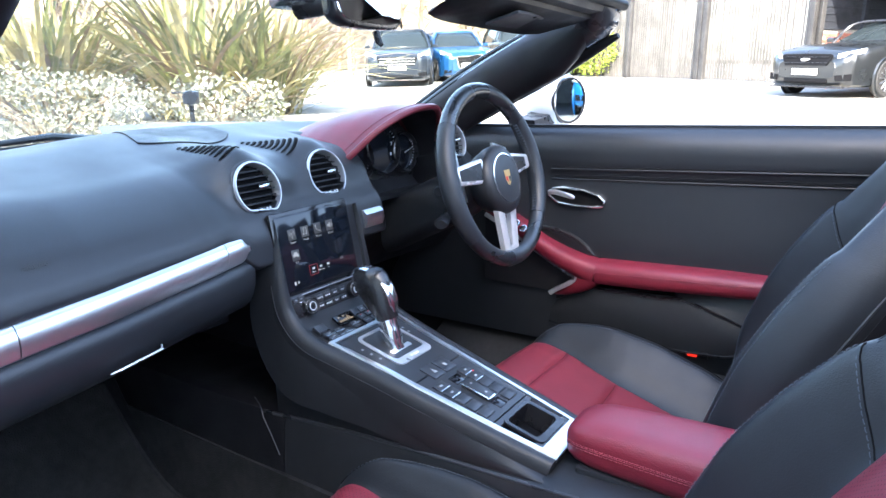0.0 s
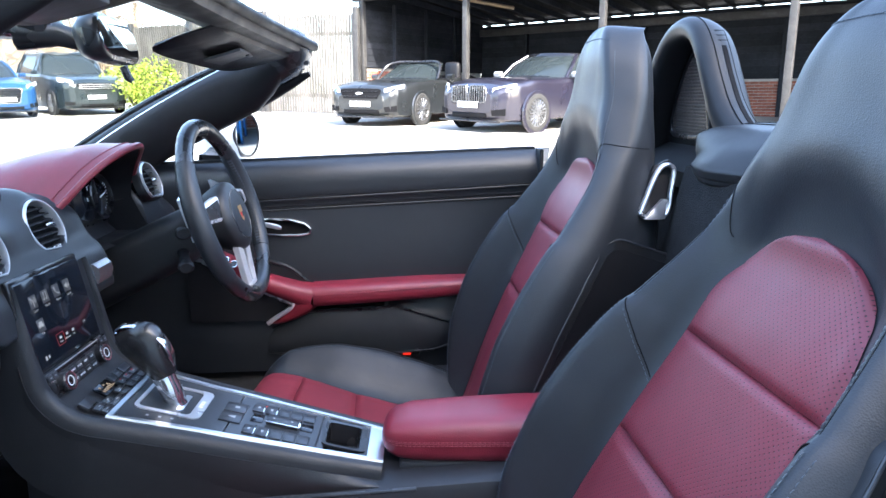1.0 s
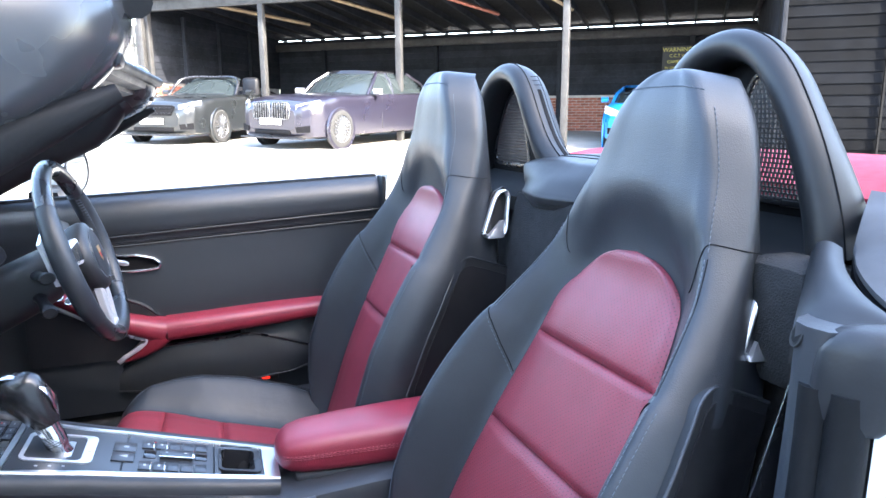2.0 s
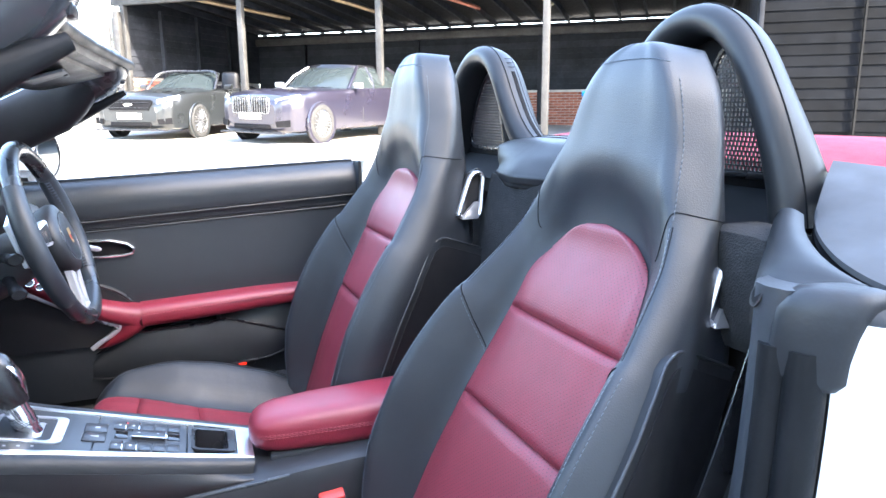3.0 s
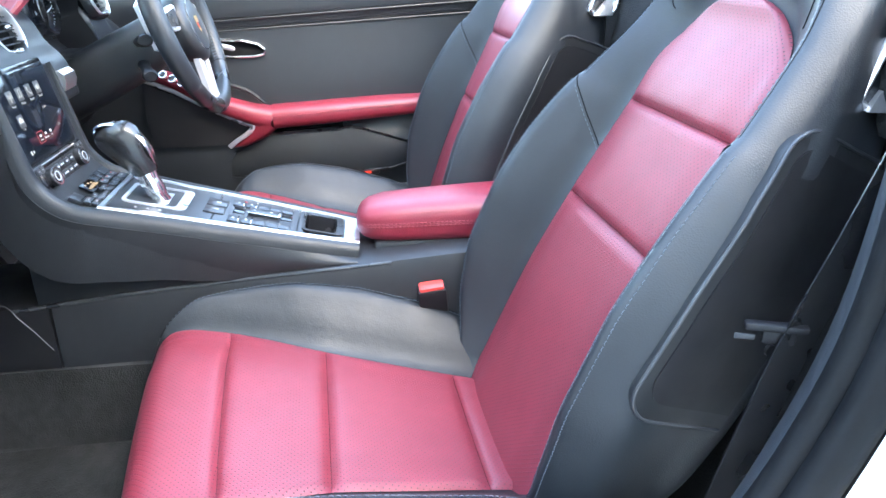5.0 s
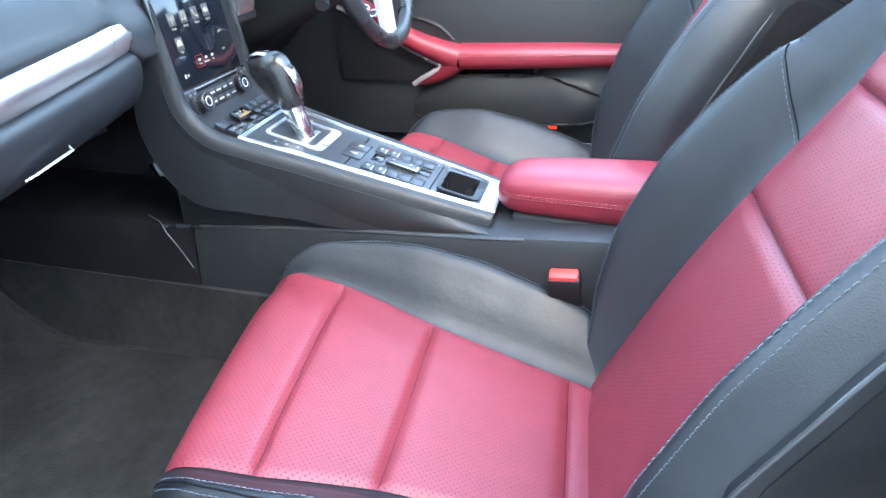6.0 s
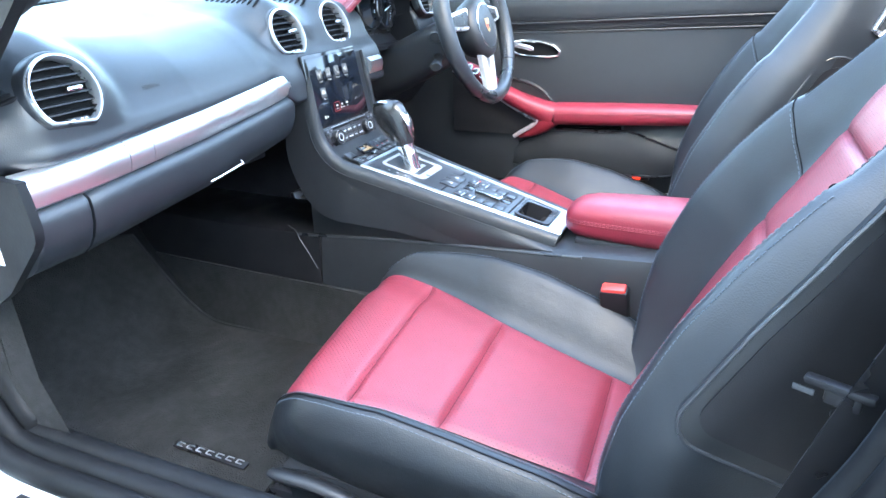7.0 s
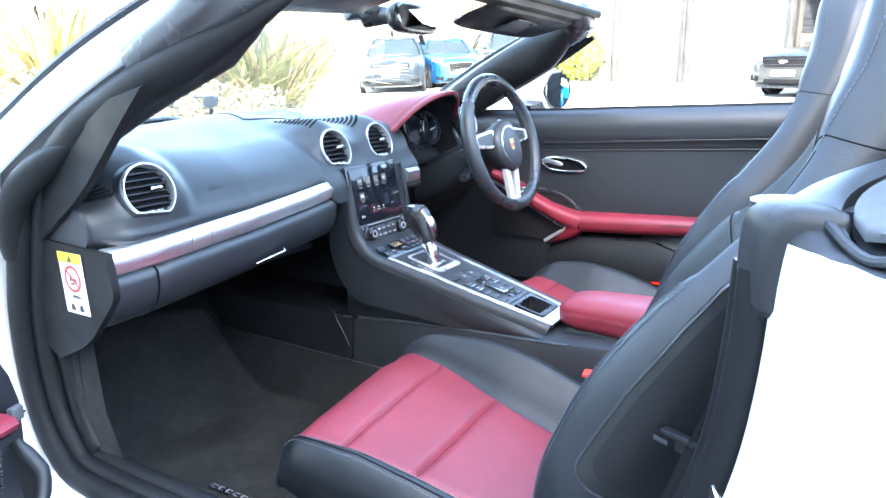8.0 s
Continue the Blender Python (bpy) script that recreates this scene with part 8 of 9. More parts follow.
    seat.matrix_basis = base @ Matrix.Translation((0, -0.5, 0)) @ Matrix.Rotation(YAW, 4, "Z") @ Matrix.Translation((0, 0.5, 0.20))
    return seat


seat_thing("black leather sports seat with red perforated centre panels", Matrix.Translation((-0.335, -0.014, 0)))
BACK_POINTS, LEAN = lean_back(-5.5), -5.5
seat_thing("black leather driving seat with creased bolsters and red panels", Matrix.Translation((0.335, 0.018, 0.006)))

# ---- yard ----
SLOPE = 0.038


def ground_z(x, y):
    return SLOPE * max(-20.0, min(40.0, x)) + 0.02 * math.sin(x * 0.7 + y * 0.4) * smooth(3, 8, abs(x) + abs(y)) - 0.01


gx = [-400, -120, -40] + [-20 + 1.0 * k for k in range(61)] + [60, 120, 400]
gy = [-400, -120, -50] + [-30 + 1.0 * k for k in range(71)] + [60, 120, 400]
g = Shape()
g.add([(x, y, ground_z(x, y)) for y in gy for x in gx], [(j * len(gx) + i, j * len(gx) + i + 1, (j + 1) * len(gx) + i + 1, (j + 1) * len(gx) + i) for j in range(len(gy) - 1) for i in range(len(gx) - 1)])
whole("ground", g, GRAVEL, "pale sunlit gravel yard", "ground", kind="structure")

# an added wall beside the car, out of view, that keeps the sun off it
shade_slab = Shape().box((-5.2, -4.5, 3.2), (0.3, 24.0, 7.4))
whole("wall_west", shade_slab, RENDER, "plain rendered wall, unseen, added to shade the car", "wall", kind="structure")

# ---- open-fronted carport ----
CP = Vector((17.5, 1.0, 0))
CU, CW = Vector((-0.62, -0.785, 0)).normalized(), Vector((0.785, -0.62, 0)).normalized()
EAVE, BACK, DEEP = 3.55, 3.25, 5.6


def cp(s, w, z):
    """A place in the carport: s along its front, w into it, z up."""
    return CP + CU * s + CW * w + Vector((0, 0, z))


CPT = basis(CU, CW, (0, 0, 0)).to_3x3()
carport = thing("carport", cp(7, 0, 0.5), "black open-fronted timber carport with brick dado", "carport")
for s in (0.0, 3.25, 6.62, 10.15):
    q = cp(s, 0, 0)
    z0 = ground_z(q.x, q.y)
    Shape().box(cp(s, 0, (z0 + EAVE) / 2 - 0.05), (0.13, 0.13, EAVE - z0 + 0.1), 0.01, turn=CPT).ob("post", POST, carport, "weathered square timber post")
for s in (1.7, 5.4, 9.0, 12.4):
    q = cp(s, DEEP, 0)
    z0 = ground_z(q.x, q.y)
    Shape().box(cp(s, DEEP - 0.12, (z0 + BACK) / 2), (0.12, 0.12, BACK - z0), 0.01, turn=CPT).ob("post", BLACK_BOARD, carport)
Shape().box(cp(6.9, 0, EAVE + 0.10), (14.4, 0.14, 0.24), 0.01, turn=CPT).ob("eaves_beam", POST, carport, "weathered eaves beam")
Shape().box(cp(6.9, DEEP - 0.14, BACK - 0.12), (14.4, 0.10, 0.20), 0.01, turn=CPT).ob("back_beam", POST, carport)
for k in range(21):
    s = 0.2 + 0.68 * k
    a, b = cp(s, -0.25, EAVE + 0.30), cp(s, DEEP + 0.2, BACK + 0.16)
    Shape().box((a + b) / 2, (0.055, (b - a).length, 0.14), 0, turn=basis(CU, b - a, (0, 0, 0)).to_3x3()).ob("rafter", BLACK_BOARD, carport)
for s0, s1, mat in ((1.5, 2.6, TIMBER), (4.6, 5.3, TIMBER), (6.9, 7.9, BRICK), (9.2, 9.7, TIMBER)):
    a, b = cp(s0, 0.4, EAVE + 0.14), cp(s1, 3.2, BACK + 0.24)
    Shape().tube([a, b], 0.045, n=4).ob("loose_batten", mat, carport, "pale batten under the roof")
Shape().box(cp(6.9, DEEP + 0.02, BACK + 0.165), (14.4, 0.04, 0.075), 0, turn=CPT).ob("wall_plate", BLACK_BOARD, carport)
# dark panel added in place of the dim roof space beside the barn
Shape().box(cp(13.95, DEEP / 2 + 0.2, 1.95), (0.08, DEEP + 0.6, 3.3), 0.005, turn=CPT).ob("end_boarding", BLACK_BOARD, carport, "dark panel added for the carport's shaded end")
roof_a = Shape()
roof_a.add([cp(-0.4, -0.45, EAVE + 0.40), cp(14.2, -0.45, EAVE + 0.40), cp(14.2, DEEP + 0.4, BACK + 0.24), cp(-0.4, DEEP + 0.4, BACK + 0.24), cp(-0.4, -0.45, EAVE + 0.46), cp(14.2, -0.45, EAVE + 0.46), cp(14.2, DEEP + 0.4, BACK + 0.30), cp(-0.4, DEEP + 0.4, BACK + 0.30)], [(0, 1, 2, 3), (4, 5, 6, 7), (0, 1, 5, 4), (1, 2, 6, 5), (2, 3, 7, 6), (3, 0, 4, 7)])
roof_a.ob("roof_sheet", ROOFING, carport)


def lap_wall(p0, p1, z0, z1, out, thing_, mat, course=0.16, name="weatherboard"):
    """Lapped boards from p0 to p1, between two heights."""
    along_ = (p1 - p0)
    n = max(1, int((z1 - z0) / course))
    turn = basis(along_, Vector((0, 0, 1)), (0, 0, 0)).to_3x3()
    facing = Vector(out).normalized()
    for k in range(n):
        c = (p0 + p1) / 2 + Vector((0, 0, z0 + course * (k + 0.5))) + facing * (0.012 + 0.004 * random.random())
        b = Shape()
        b.box((0, 0, 0), (along_.length, course * 1.06, 0.022), 0, turn=turn)
        tilt = Matrix.Rotation((-0.09 if turn.col[2].dot(facing) > 0 else 0.09) + random.uniform(-0.012, 0.012), 3, along_.normalized())
        b.v = [tuple(c + tilt @ Vector(q)) for q in b.v]
        b.ob(name, mat, thing_)


lap_wall(cp(0, DEEP, 0), cp(13.9, DEEP, 0), 1.58, BACK + 0.19, -CW, carport, BLACK_BOARD)
Shape().box(cp(7, DEEP + 0.10, 1.0), (14.2, 0.16, 1.22), 0, turn=CPT).ob("dado_core", MORTAR, carport)
lap_wall(cp(0, 0.05, 0), cp(0, DEEP, 0), 1.90, EAVE + 0.36, CU, carport, BLACK_BOARD)
for w in (1.2, 2.6, 4.0):
    Shape().box(cp(0.07, w, 2.7), (0.09, 0.09, 1.7), 0, turn=CPT).ob("stud", BLACK_BOARD, carport)
Shape().box(cp(-0.10, DEEP / 2, 1.2), (0.16, DEEP, 1.45), 0, turn=CPT).ob("dado_core", MORTAR, carport)


def bricks(p0, along_, out, length, z0, z1, parent, limit):
    """Single bricks in stretcher bond on a wall face."""
    a, o = Vector(along_).normalized(), Vector(out).normalized()
    t = basis(a, Vector((0, 0, 1)), (0, 0, 0)).to_3x3()
    proto, made = None, 0
    rows, cols = int((z1 - z0) / 0.075), int(length / 0.225)
    for r in range(rows):
        for c in range(cols):
            if made >= limit:
                return
            m = Matrix.Translation(p0 + a * (0.225 * (c + 0.5 * (r % 2)) + 0.11) + Vector((0, 0, z0 + 0.075 * r + 0.033)) + o * (0.004 + 0.003 * random.random()))
            if proto is None:
                sh = Shape().box((0, 0, 0), (0.215, 0.065, 0.03), 0.004, turn=t, segments=1)
                ob = sh.ob("brick", BRICK)
                proto = ob.data
            else:
                ob = new("brick", proto)
            ob.parent = parent
            ob.matrix_parent_inverse = world_of(parent).inverted()
            ob.matrix_basis = m
            made += 1


# ---- black boarded barn to the right of the carport ----
barn = thing("barn", cp(19, 0, 0.4), "black weatherboarded barn with a padlocked door", "barn")
lap_wall(cp(13.95, 0.05, 0), cp(15.55, 0.05, 0), 0.25, 5.2, -CW, barn, DIMMED_BARN_BOARD, 0.19)
lap_wall(cp(15.60, 0.05, 0), cp(17.9, 0.05, 0), 0.25, 5.2, -CW, barn, DIMMED_BARN_BOARD, 0.19)
lap_wall(cp(17.95, 0.05, 0), cp(27, 0.05, 0), 0.25, 5.2, -CW, barn, DIMMED_BARN_BOARD, 0.19)
Shape().box(cp(20.5, 0.30, 2.7), (13.2, 0.3, 5.4), 0, turn=CPT).ob("wall_core", ROOFING, barn)
for s in (15.57, 17.92):
    Shape().box(cp(s, -0.02, 2.6), (0.03, 0.04, 5.0), 0, turn=CPT).ob("door_edge", ROOFING, barn)
lock = Shape().box(cp(17.2, -0.04, 2.28), (0.30, 0.03, 0.05), 0.01, turn=CPT)
lock.box(cp(17.32, -0.06, 2.20), (0.07, 0.04, 0.12), 0.01, turn=CPT)
lock.ob("hasp", SILVER, barn, "pale metal hasp and padlock")
notice = thing("warning_sign", cp(12.0, DEEP - 0.08, 2.0), "yellow-lettered dark camera warning sign", "sign")
Shape().box(cp(12.05, DEEP - 0.20, 2.30), (0.72, 0.01, 0.95), 0, turn=CPT).ob("sign_board", INK, notice)
SIGN_INK = material("sign_yellow", (0.55, 0.50, 0.12), 0.6, vary=0.05)
for k, (txt, size) in enumerate((("WARNING", 0.15), ("C.C.T.V.", 0.11), ("CAMERAS", 0.11), ("IN OPERATION", 0.085))):
    words(txt, size, SIGN_INK, basis(CU, (0, 0, 1), cp(12.05, DEEP - 0.212, 2.68 - 0.15 * k)), notice)

# ---- vertical board fence and gate beside the carport ----
FA, FB = Vector((17.45, 1.15, 0)), Vector((21.6, 8.6, 0))
fence = thing("fence", FA + Vector((0, 0, 0.66)), "weathered vertical board fence", "fence")
FD = (FB - FA).normalized()
FN = Vector((-FD.y, FD.x, 0))
n_boards = 96
for k in range(n_boards):
    q = FA + FD * ((FB - FA).length * (k + 0.5) / n_boards)
    z0 = ground_z(q.x, q.y)
    h = 2.55 + 0.02 * math.sin(k * 2.3) + (0.06 if k > 24 else 0)
    b = Shape().box((q.x, q.y, z0 + h / 2 + 0.02), (0.066, 0.022, h), 0, turn=basis(FD, Vector((0, 0, 1)).cross(FD), (0, 0, 0)).to_3x3())
    b.ob("board", GREY_BOARD, fence)
for k in (0, 0.36, 0.38, 0.7, 1.0):
    q = FA + FD * ((FB - FA).length * k) - FN * 0.0
    z0 = ground_z(q.x, q.y)
    Shape().box((q.x - 0.06, q.y, z0 + 1.35), (0.14, 0.14, 2.75), 0.01, turn=basis(FD, Vector((0, 0, 1)).cross(FD), (0, 0, 0)).to_3x3()).ob("fence_post", POST, fence)
for z in (0.5, 2.1):
    a, b = FA + Vector((0.06, 0, ground_z(FA.x, FA.y) + z)), FB + Vector((0.06, 0, ground_z(FB.x, FB.y) + z))
    Shape().tube([a, b], 0.05, n=4).ob("rail", GREY_BOARD, fence)

# ---- parked cars ----
def parked_car(name, label, spec, at, heading):
    """A car built along +x with its wheels on z = 0, then set down at a place. spec: sizes and colours."""
    L, W, H = spec["size"]
    r, base = spec["wheel"], spec["base"]
    hood, belt, wsx, rfx, rrx, rbx = spec["hood"], spec["belt"], spec["ws"], spec["roof0"], spec["roof1"], spec["rear"]
    body_m = spec["paint"]
    car = thing(name, (0, 0, 0), label, "car", "parked cars")
    f, b = L / 2, -L / 2
    # lower body: stations from nose to tail as (x, half width, floor, belt height, middle height)
    nose = spec.get("nose", 0.62)
    st = [(f, 0.60, 0.36, nose - 0.02, nose + 0.01), (f - 0.05, 0.76, 0.25, nose + 0.05, nose + 0.09), (f - 0.18, 0.88, 0.20, hood - 0.13, hood - 0.06), (f - 0.45, 0.965, 0.19, hood - 0.065, hood + 0.0), (f - 0.85, 1.0, 0.19, hood - 0.005, hood + 0.035),
          (wsx + 0.12, 1.0, 0.20, belt - 0.02, belt + 0.02), (wsx - 0.3, 1.0, 0.20, belt, belt + 0.02), (0.0, 1.0, 0.20, belt + 0.01, belt + 0.02), (rbx + 0.5, 1.0, 0.20, belt + 0.02, belt + 0.04), (rbx, 0.99, 0.22, belt + 0.01, belt + 0.04), (b + 0.25, 0.95, 0.26, belt - 0.02, belt + 0.02), (b + 0.06, 0.88, 0.30, belt - 0.06, belt - 0.02), (b, 0.78, 0.40, belt - 0.16, belt - 0.12)]
    rings = []
    for k in range(61):
        x = f + (b - f) * (0.5 - 0.5 * math.cos(math.pi * k / 60))

        def val(n):
            for p, q in zip(st, st[1:]):
                if x >= q[0]:
                    return q[n] + (p[n] - q[n]) * smooth(0, 1, (x - q[0]) / (p[0] - q[0]))
            return st[-1][n]
        w, lo, sh, mid = val(1) * W / 2, val(2), val(3), val(4)
        prof = [(0.86, lo), (0.97, lo + 0.04), (0.985, lo + 0.14), (0.985, lo + (sh - lo) * 0.45), (1.0, lo + (sh - lo) * 0.66), (0.99, sh - 0.09), (0.965, sh - 0.025), (0.91, sh + 0.004), (0.70, sh + (mid - sh) * 0.55), (0.35, sh + (mid - sh) * 0.92), (0.0, mid)]
        pts = [Vector((x, w * u, z)) for u, z in prof]
        rings.append(pts + [Vector((q.x, -q.y, q.z)) for q in pts[-2::-1]])
    Shape().loft(rings).ob("body", body_m, car, spec["paint_label"], 55)
    # glasshouse
    wb, wr = W / 2 * 0.90, W / 2 * 0.66
    lower = [(wsx, 0.0), (wsx - 0.10, 0.75), (wsx - 0.28, 1.0), (0.0, 1.0), (rbx + 0.15, 0.97), (rbx, 0.70), (rbx - 0.04, 0.0)]
    upper = [(rfx, 0.0), (rfx - 0.03, 0.75), (rfx - 0.14, 1.0), (0.0, 1.0), (rrx + 0.10, 0.97), (rrx, 0.70), (rrx, 0.0)]
    def loop(tbl, half, z, crown=0.0):
        right = [Vector((x, half * u, z + crown * (1 - u * u))) for x, u in tbl]
        return right + [Vector((q.x, -q.y, q.z)) for q in right[-2:0:-1]]
    roof_z = H
    gl = [loop(lower, wb, belt - 0.01), loop([(a[0] * 0.5 + c[0] * 0.5 + 0.02, a[1]) for a, c in zip(lower, upper)], (wb + wr) / 2 * 1.03, (belt + roof_z) / 2), loop(upper, wr, roof_z - 0.05)]
    if not spec.get("open", False):
        Shape().loft(gl).ob("window_glass", CAR_GLASS, car, "dark glazing", 50)
        rr = [loop([(x * 1.0 + 0.02 * (x > 0), u) for x, u in upper], wr * 1.01, roof_z - 0.060, 0.0), loop(upper, wr * 1.0, roof_z - 0.030, 0.01), loop([(x * 0.96, u * 0.92) for x, u in upper], wr, roof_z - 0.008, 0.012), loop([(x * 0.6, u * 0.5) for x, u in upper], wr, roof_z, 0.004)]
        Shape().loft(rr).ob("roof", spec.get("roof_mat", body_m), car, "", 60)
        for sd in (-1, 1):
            for (x0, x1, rad) in ((wsx - 0.20, rfx - 0.10, 0.032), (rbx + 0.12, rrx + 0.06, 0.032), (0.0 - 0.15, -0.15, 0.022)):
                Shape().tube([(x0, sd * wb * 0.99, belt - 0.01), ((x0 + x1) / 2 + 0.01, sd * (wb + wr) / 2 * 1.045, (belt + roof_z) / 2), (x1, sd * wr * 1.0, roof_z - 0.05)], rad, n=8).ob("window_pillar", body_m, car)
    else:
        pts = [(wsx - 0.06, -wb * 0.95, belt), (wsx - 0.45, -wr * 1.05, H - 0.06), (rfx, 0, H - 0.02), (wsx - 0.45, wr * 1.05, H - 0.06), (wsx - 0.06, wb * 0.95, belt)]
        Shape().tube(spline(pts, 30), 0.030, n=8).ob("screen_frame", SATIN_BLACK, car)
        scr_ = Shape().slab(lambda i, j: (wsx - 0.02 + (rfx - wsx) * j - 0.20 * (2 * i - 1) ** 2 * 0.5, (2 * i - 1) * (wb * 0.93 + (wr - wb) * j), belt + (H - 0.05 - belt) * j), 9, 5, (0.01, 0, 0.0))
        scr_.ob("window_glass", CAR_GLASS, car)
        for sd in (-0.42, 0.42):
            Shape().box((wsx - 1.55, sd, belt + 0.10), (0.18, 0.42, 0.62), 0.10, segments=3).ob("seat_back", BLACK_PLASTIC, car)
        Shape().slab(lambda i, j: (rbx + 0.9 * j - 0.1, (2 * i - 1) * wb * 0.9, belt + 0.10 * math.sin(j * math.pi)), 8, 6, (0, 0, -0.05)).ob("hood_cover", SATIN_BLACK, car)
        for sd in (-1, 1):
            Shape().box(((wsx - 0.4 + rbx) / 2, sd * wb * 0.93, belt + 0.01), (1.6, 0.05, 0.03), 0.01).ob("door_cap", SATIN_BLACK, car)
    # wheels
    for fx in (f - spec["front"], f - spec["front"] - base):
        for sd in (-1, 1):
            y0 = sd * (W / 2 - 0.11)
            Shape().ring((fx, sd * W / 2 * 0.994, r), (0, sd, 0), r * 1.04, [(-0.07, -0.02), (0.045, -0.02), (0.03, 0.012), (-0.05, 0.004)], 30).ob("wheel_arch", body_m if not spec.get("cladding") else BLACK_PLASTIC, car)
            Shape().disc((fx, sd * W / 2 * 0.97, r), (0, sd, 0), r * 1.03, 0.012 * 2, 30).ob("arch_shadow", TYRE, car)
            wheel_ = Shape().ring((fx, sd * (W / 2 - 0.02), r), (0, sd, 0), r * 0.82, [(-0.12 * r, 0.0), (-0.10 * r, 0.030), (0.08 * r, 0.036), (0.18 * r, 0.012), (0.18 * r, -0.10), (-0.12 * r, -0.10)], 36).ob("wheel", TYRE, car, "road wheel with pale alloy spokes")
            Shape().ring((fx, sd * (W / 2 - 0.02), r), (0, sd, 0), r * 0.70, [(-0.06 * r, 0.0), (0.0, 0.024), (0.04 * r, 0.024), (0.04 * r, -0.05), (-0.06 * r, -0.05)], 36).ob("rim", ALLOY, wheel_)
            n_sp = spec.get("spokes", 10)
            for k in range(n_sp):
                a = 2 * math.pi * k / n_sp
                c, s_ = math.cos(a), math.sin(a)
                p0, p1 = Vector((fx + 0.10 * r * c, sd * (W / 2 + 0.000), r + 0.10 * r * s_)), Vector((fx + 0.68 * r * c, sd * (W / 2 + 0.004), r + 0.68 * r * s_))
                Shape().tube([p0, p1], [0.020 * r / 0.34, 0.012 * r / 0.34], n=6, up=(0, 1, 0)).ob("spoke", ALLOY, wheel_)
            Shape().disc((fx, sd * (W / 2 - 0.01), r), (0, sd, 0), 0.14 * r, 0.018, 16).ob("wheel_cap", ALLOY, wheel_)
    # face
    gw, g0, g1 = spec["grille"]
    gx = f + 0.004
    shape_ = spec.get("grille_shape", "wide")
    if shape_ == "twin":
        for sd in (-1, 1):
            pts = [(gx - 0.01, sd * 0.03, g0), (gx - 0.015, sd * gw, g0 + 0.02), (gx - 0.03, sd * (gw + 0.02), (g0 + g1) / 2), (gx - 0.05, sd * gw * 0.92, g1), (gx - 0.035, sd * 0.05, g1), (gx - 0.01, sd * 0.02, (g0 + g1) / 2)]
            Shape().prism(pts, (0.02, 0, 0)).ob("grille", DEEP_BLACK, car, "tall twin grille with bright bars")
            Shape().tube(even([(x + 0.022, y, z) for x, y, z in pts], 30, True), 0.010, n=6, closed=True, up=(1, 0, 0)).ob("grille_frame", ALLOY, car)
            for k in range(7):
                y = sd * (0.06 + (gw - 0.09) * k / 6)
                Shape().box((gx + 0.008, y, (g0 + g1) / 2), (0.03, 0.011, g1 - g0 - 0.03), 0.003).ob("grille_bar", ALLOY, car)
    else:
        pts = [(gx - 0.02, -gw, g1 - 0.03), (gx, -gw * 0.80, g0), (gx, gw * 0.80, g0), (gx - 0.02, gw, g1 - 0.03), (gx - 0.03, gw * 0.9, g1), (gx - 0.02, 0, g1 + 0.01), (gx - 0.03, -gw * 0.9, g1)]
        Shape().prism(pts, (0.022, 0, 0)).ob("grille", DEEP_BLACK, car, "wide dark grille")
        bars = spec.get("bars", 3)
        for k in range(bars):
            z = g0 + (g1 - g0) * (k + 0.5) / bars
            Shape().box((gx + 0.008, 0, z), (0.03, gw * 1.7, 0.014 if bars > 2 else 0.008), 0.004).ob("grille_bar", spec.get("bar_mat", SATIN_BLACK), car)
        if spec.get("grille_edge"):
            Shape().tube(even([(x + 0.024, y, z) for x, y, z in pts], 30, True), 0.012, n=6, closed=True, up=(1, 0, 0)).ob("grille_frame", CHROME, car)
    if spec.get("emblem"):
        Shape().loft([[Vector((gx + 0.026 + d, 0.10 * a, (g0 + g1) / 2 + 0.035 * c)) for a, c in ((-1, 0.4), (-0.3, 1), (0.9, 0.8), (1, 0.1), (0.2, -0.6), (-0.7, -0.7))] for d in (0, 0.01)]).ob("emblem", CHROME, car)
    lw, lz, lh = spec["lamp"]
    for sd in (-1, 1):
        y0 = sd * (W / 2 * 0.60)
        y1 = sd * (W / 2 * 0.93)
        pts = [(f - 0.065, y0, lz - lh), (f - 0.075, y0, lz + lh * 0.6), (f - 0.36, y1, lz + lh + 0.07), (f - 0.30, y1 * 1.005, lz - lh * 0.3 + 0.05)]
        Shape().prism(pts, (0.05, sd * 0.012, 0.012)).ob("headlamp", LAMP_GLASS, car, "clear headlamp")
        pts = [(f - 0.02, sd * W / 2 * 0.62, 0.31), (f - 0.01, sd * W / 2 * 0.60, 0.41), (f - 0.13, sd * W / 2 * 0.86, 0.44), (f - 0.13, sd * W / 2 * 0.86, 0.32)]
        Shape().prism(pts, (0.02, sd * 0.01, 0)).ob("side_intake", DEEP_BLACK, car)
        Shape().loft([[Vector((wsx - 0.32 + dx, sd * (W / 2 + 0.05 + dy * 1.0), belt + 0.06 + dz)) for dx, dz in ((-0.05, -0.05), (0.06, -0.045), (0.08, 0.02), (0.03, 0.06), (-0.05, 0.055))] for dy in (-0.06, 0.05, 0.09)]).ob("door_mirror", spec.get("mirror", body_m), car)
        Shape().box((-0.55, sd * W / 2 * 0.975, belt - 0.12), (0.20, 0.02, 0.025), 0.008).ob("door_handle", spec.get("handle", body_m), car)
        Shape().box((0.38, sd * W / 2 * 0.988, 0.62), (0.012, 0.012, 0.60), 0).ob("door_gap", INK, car)
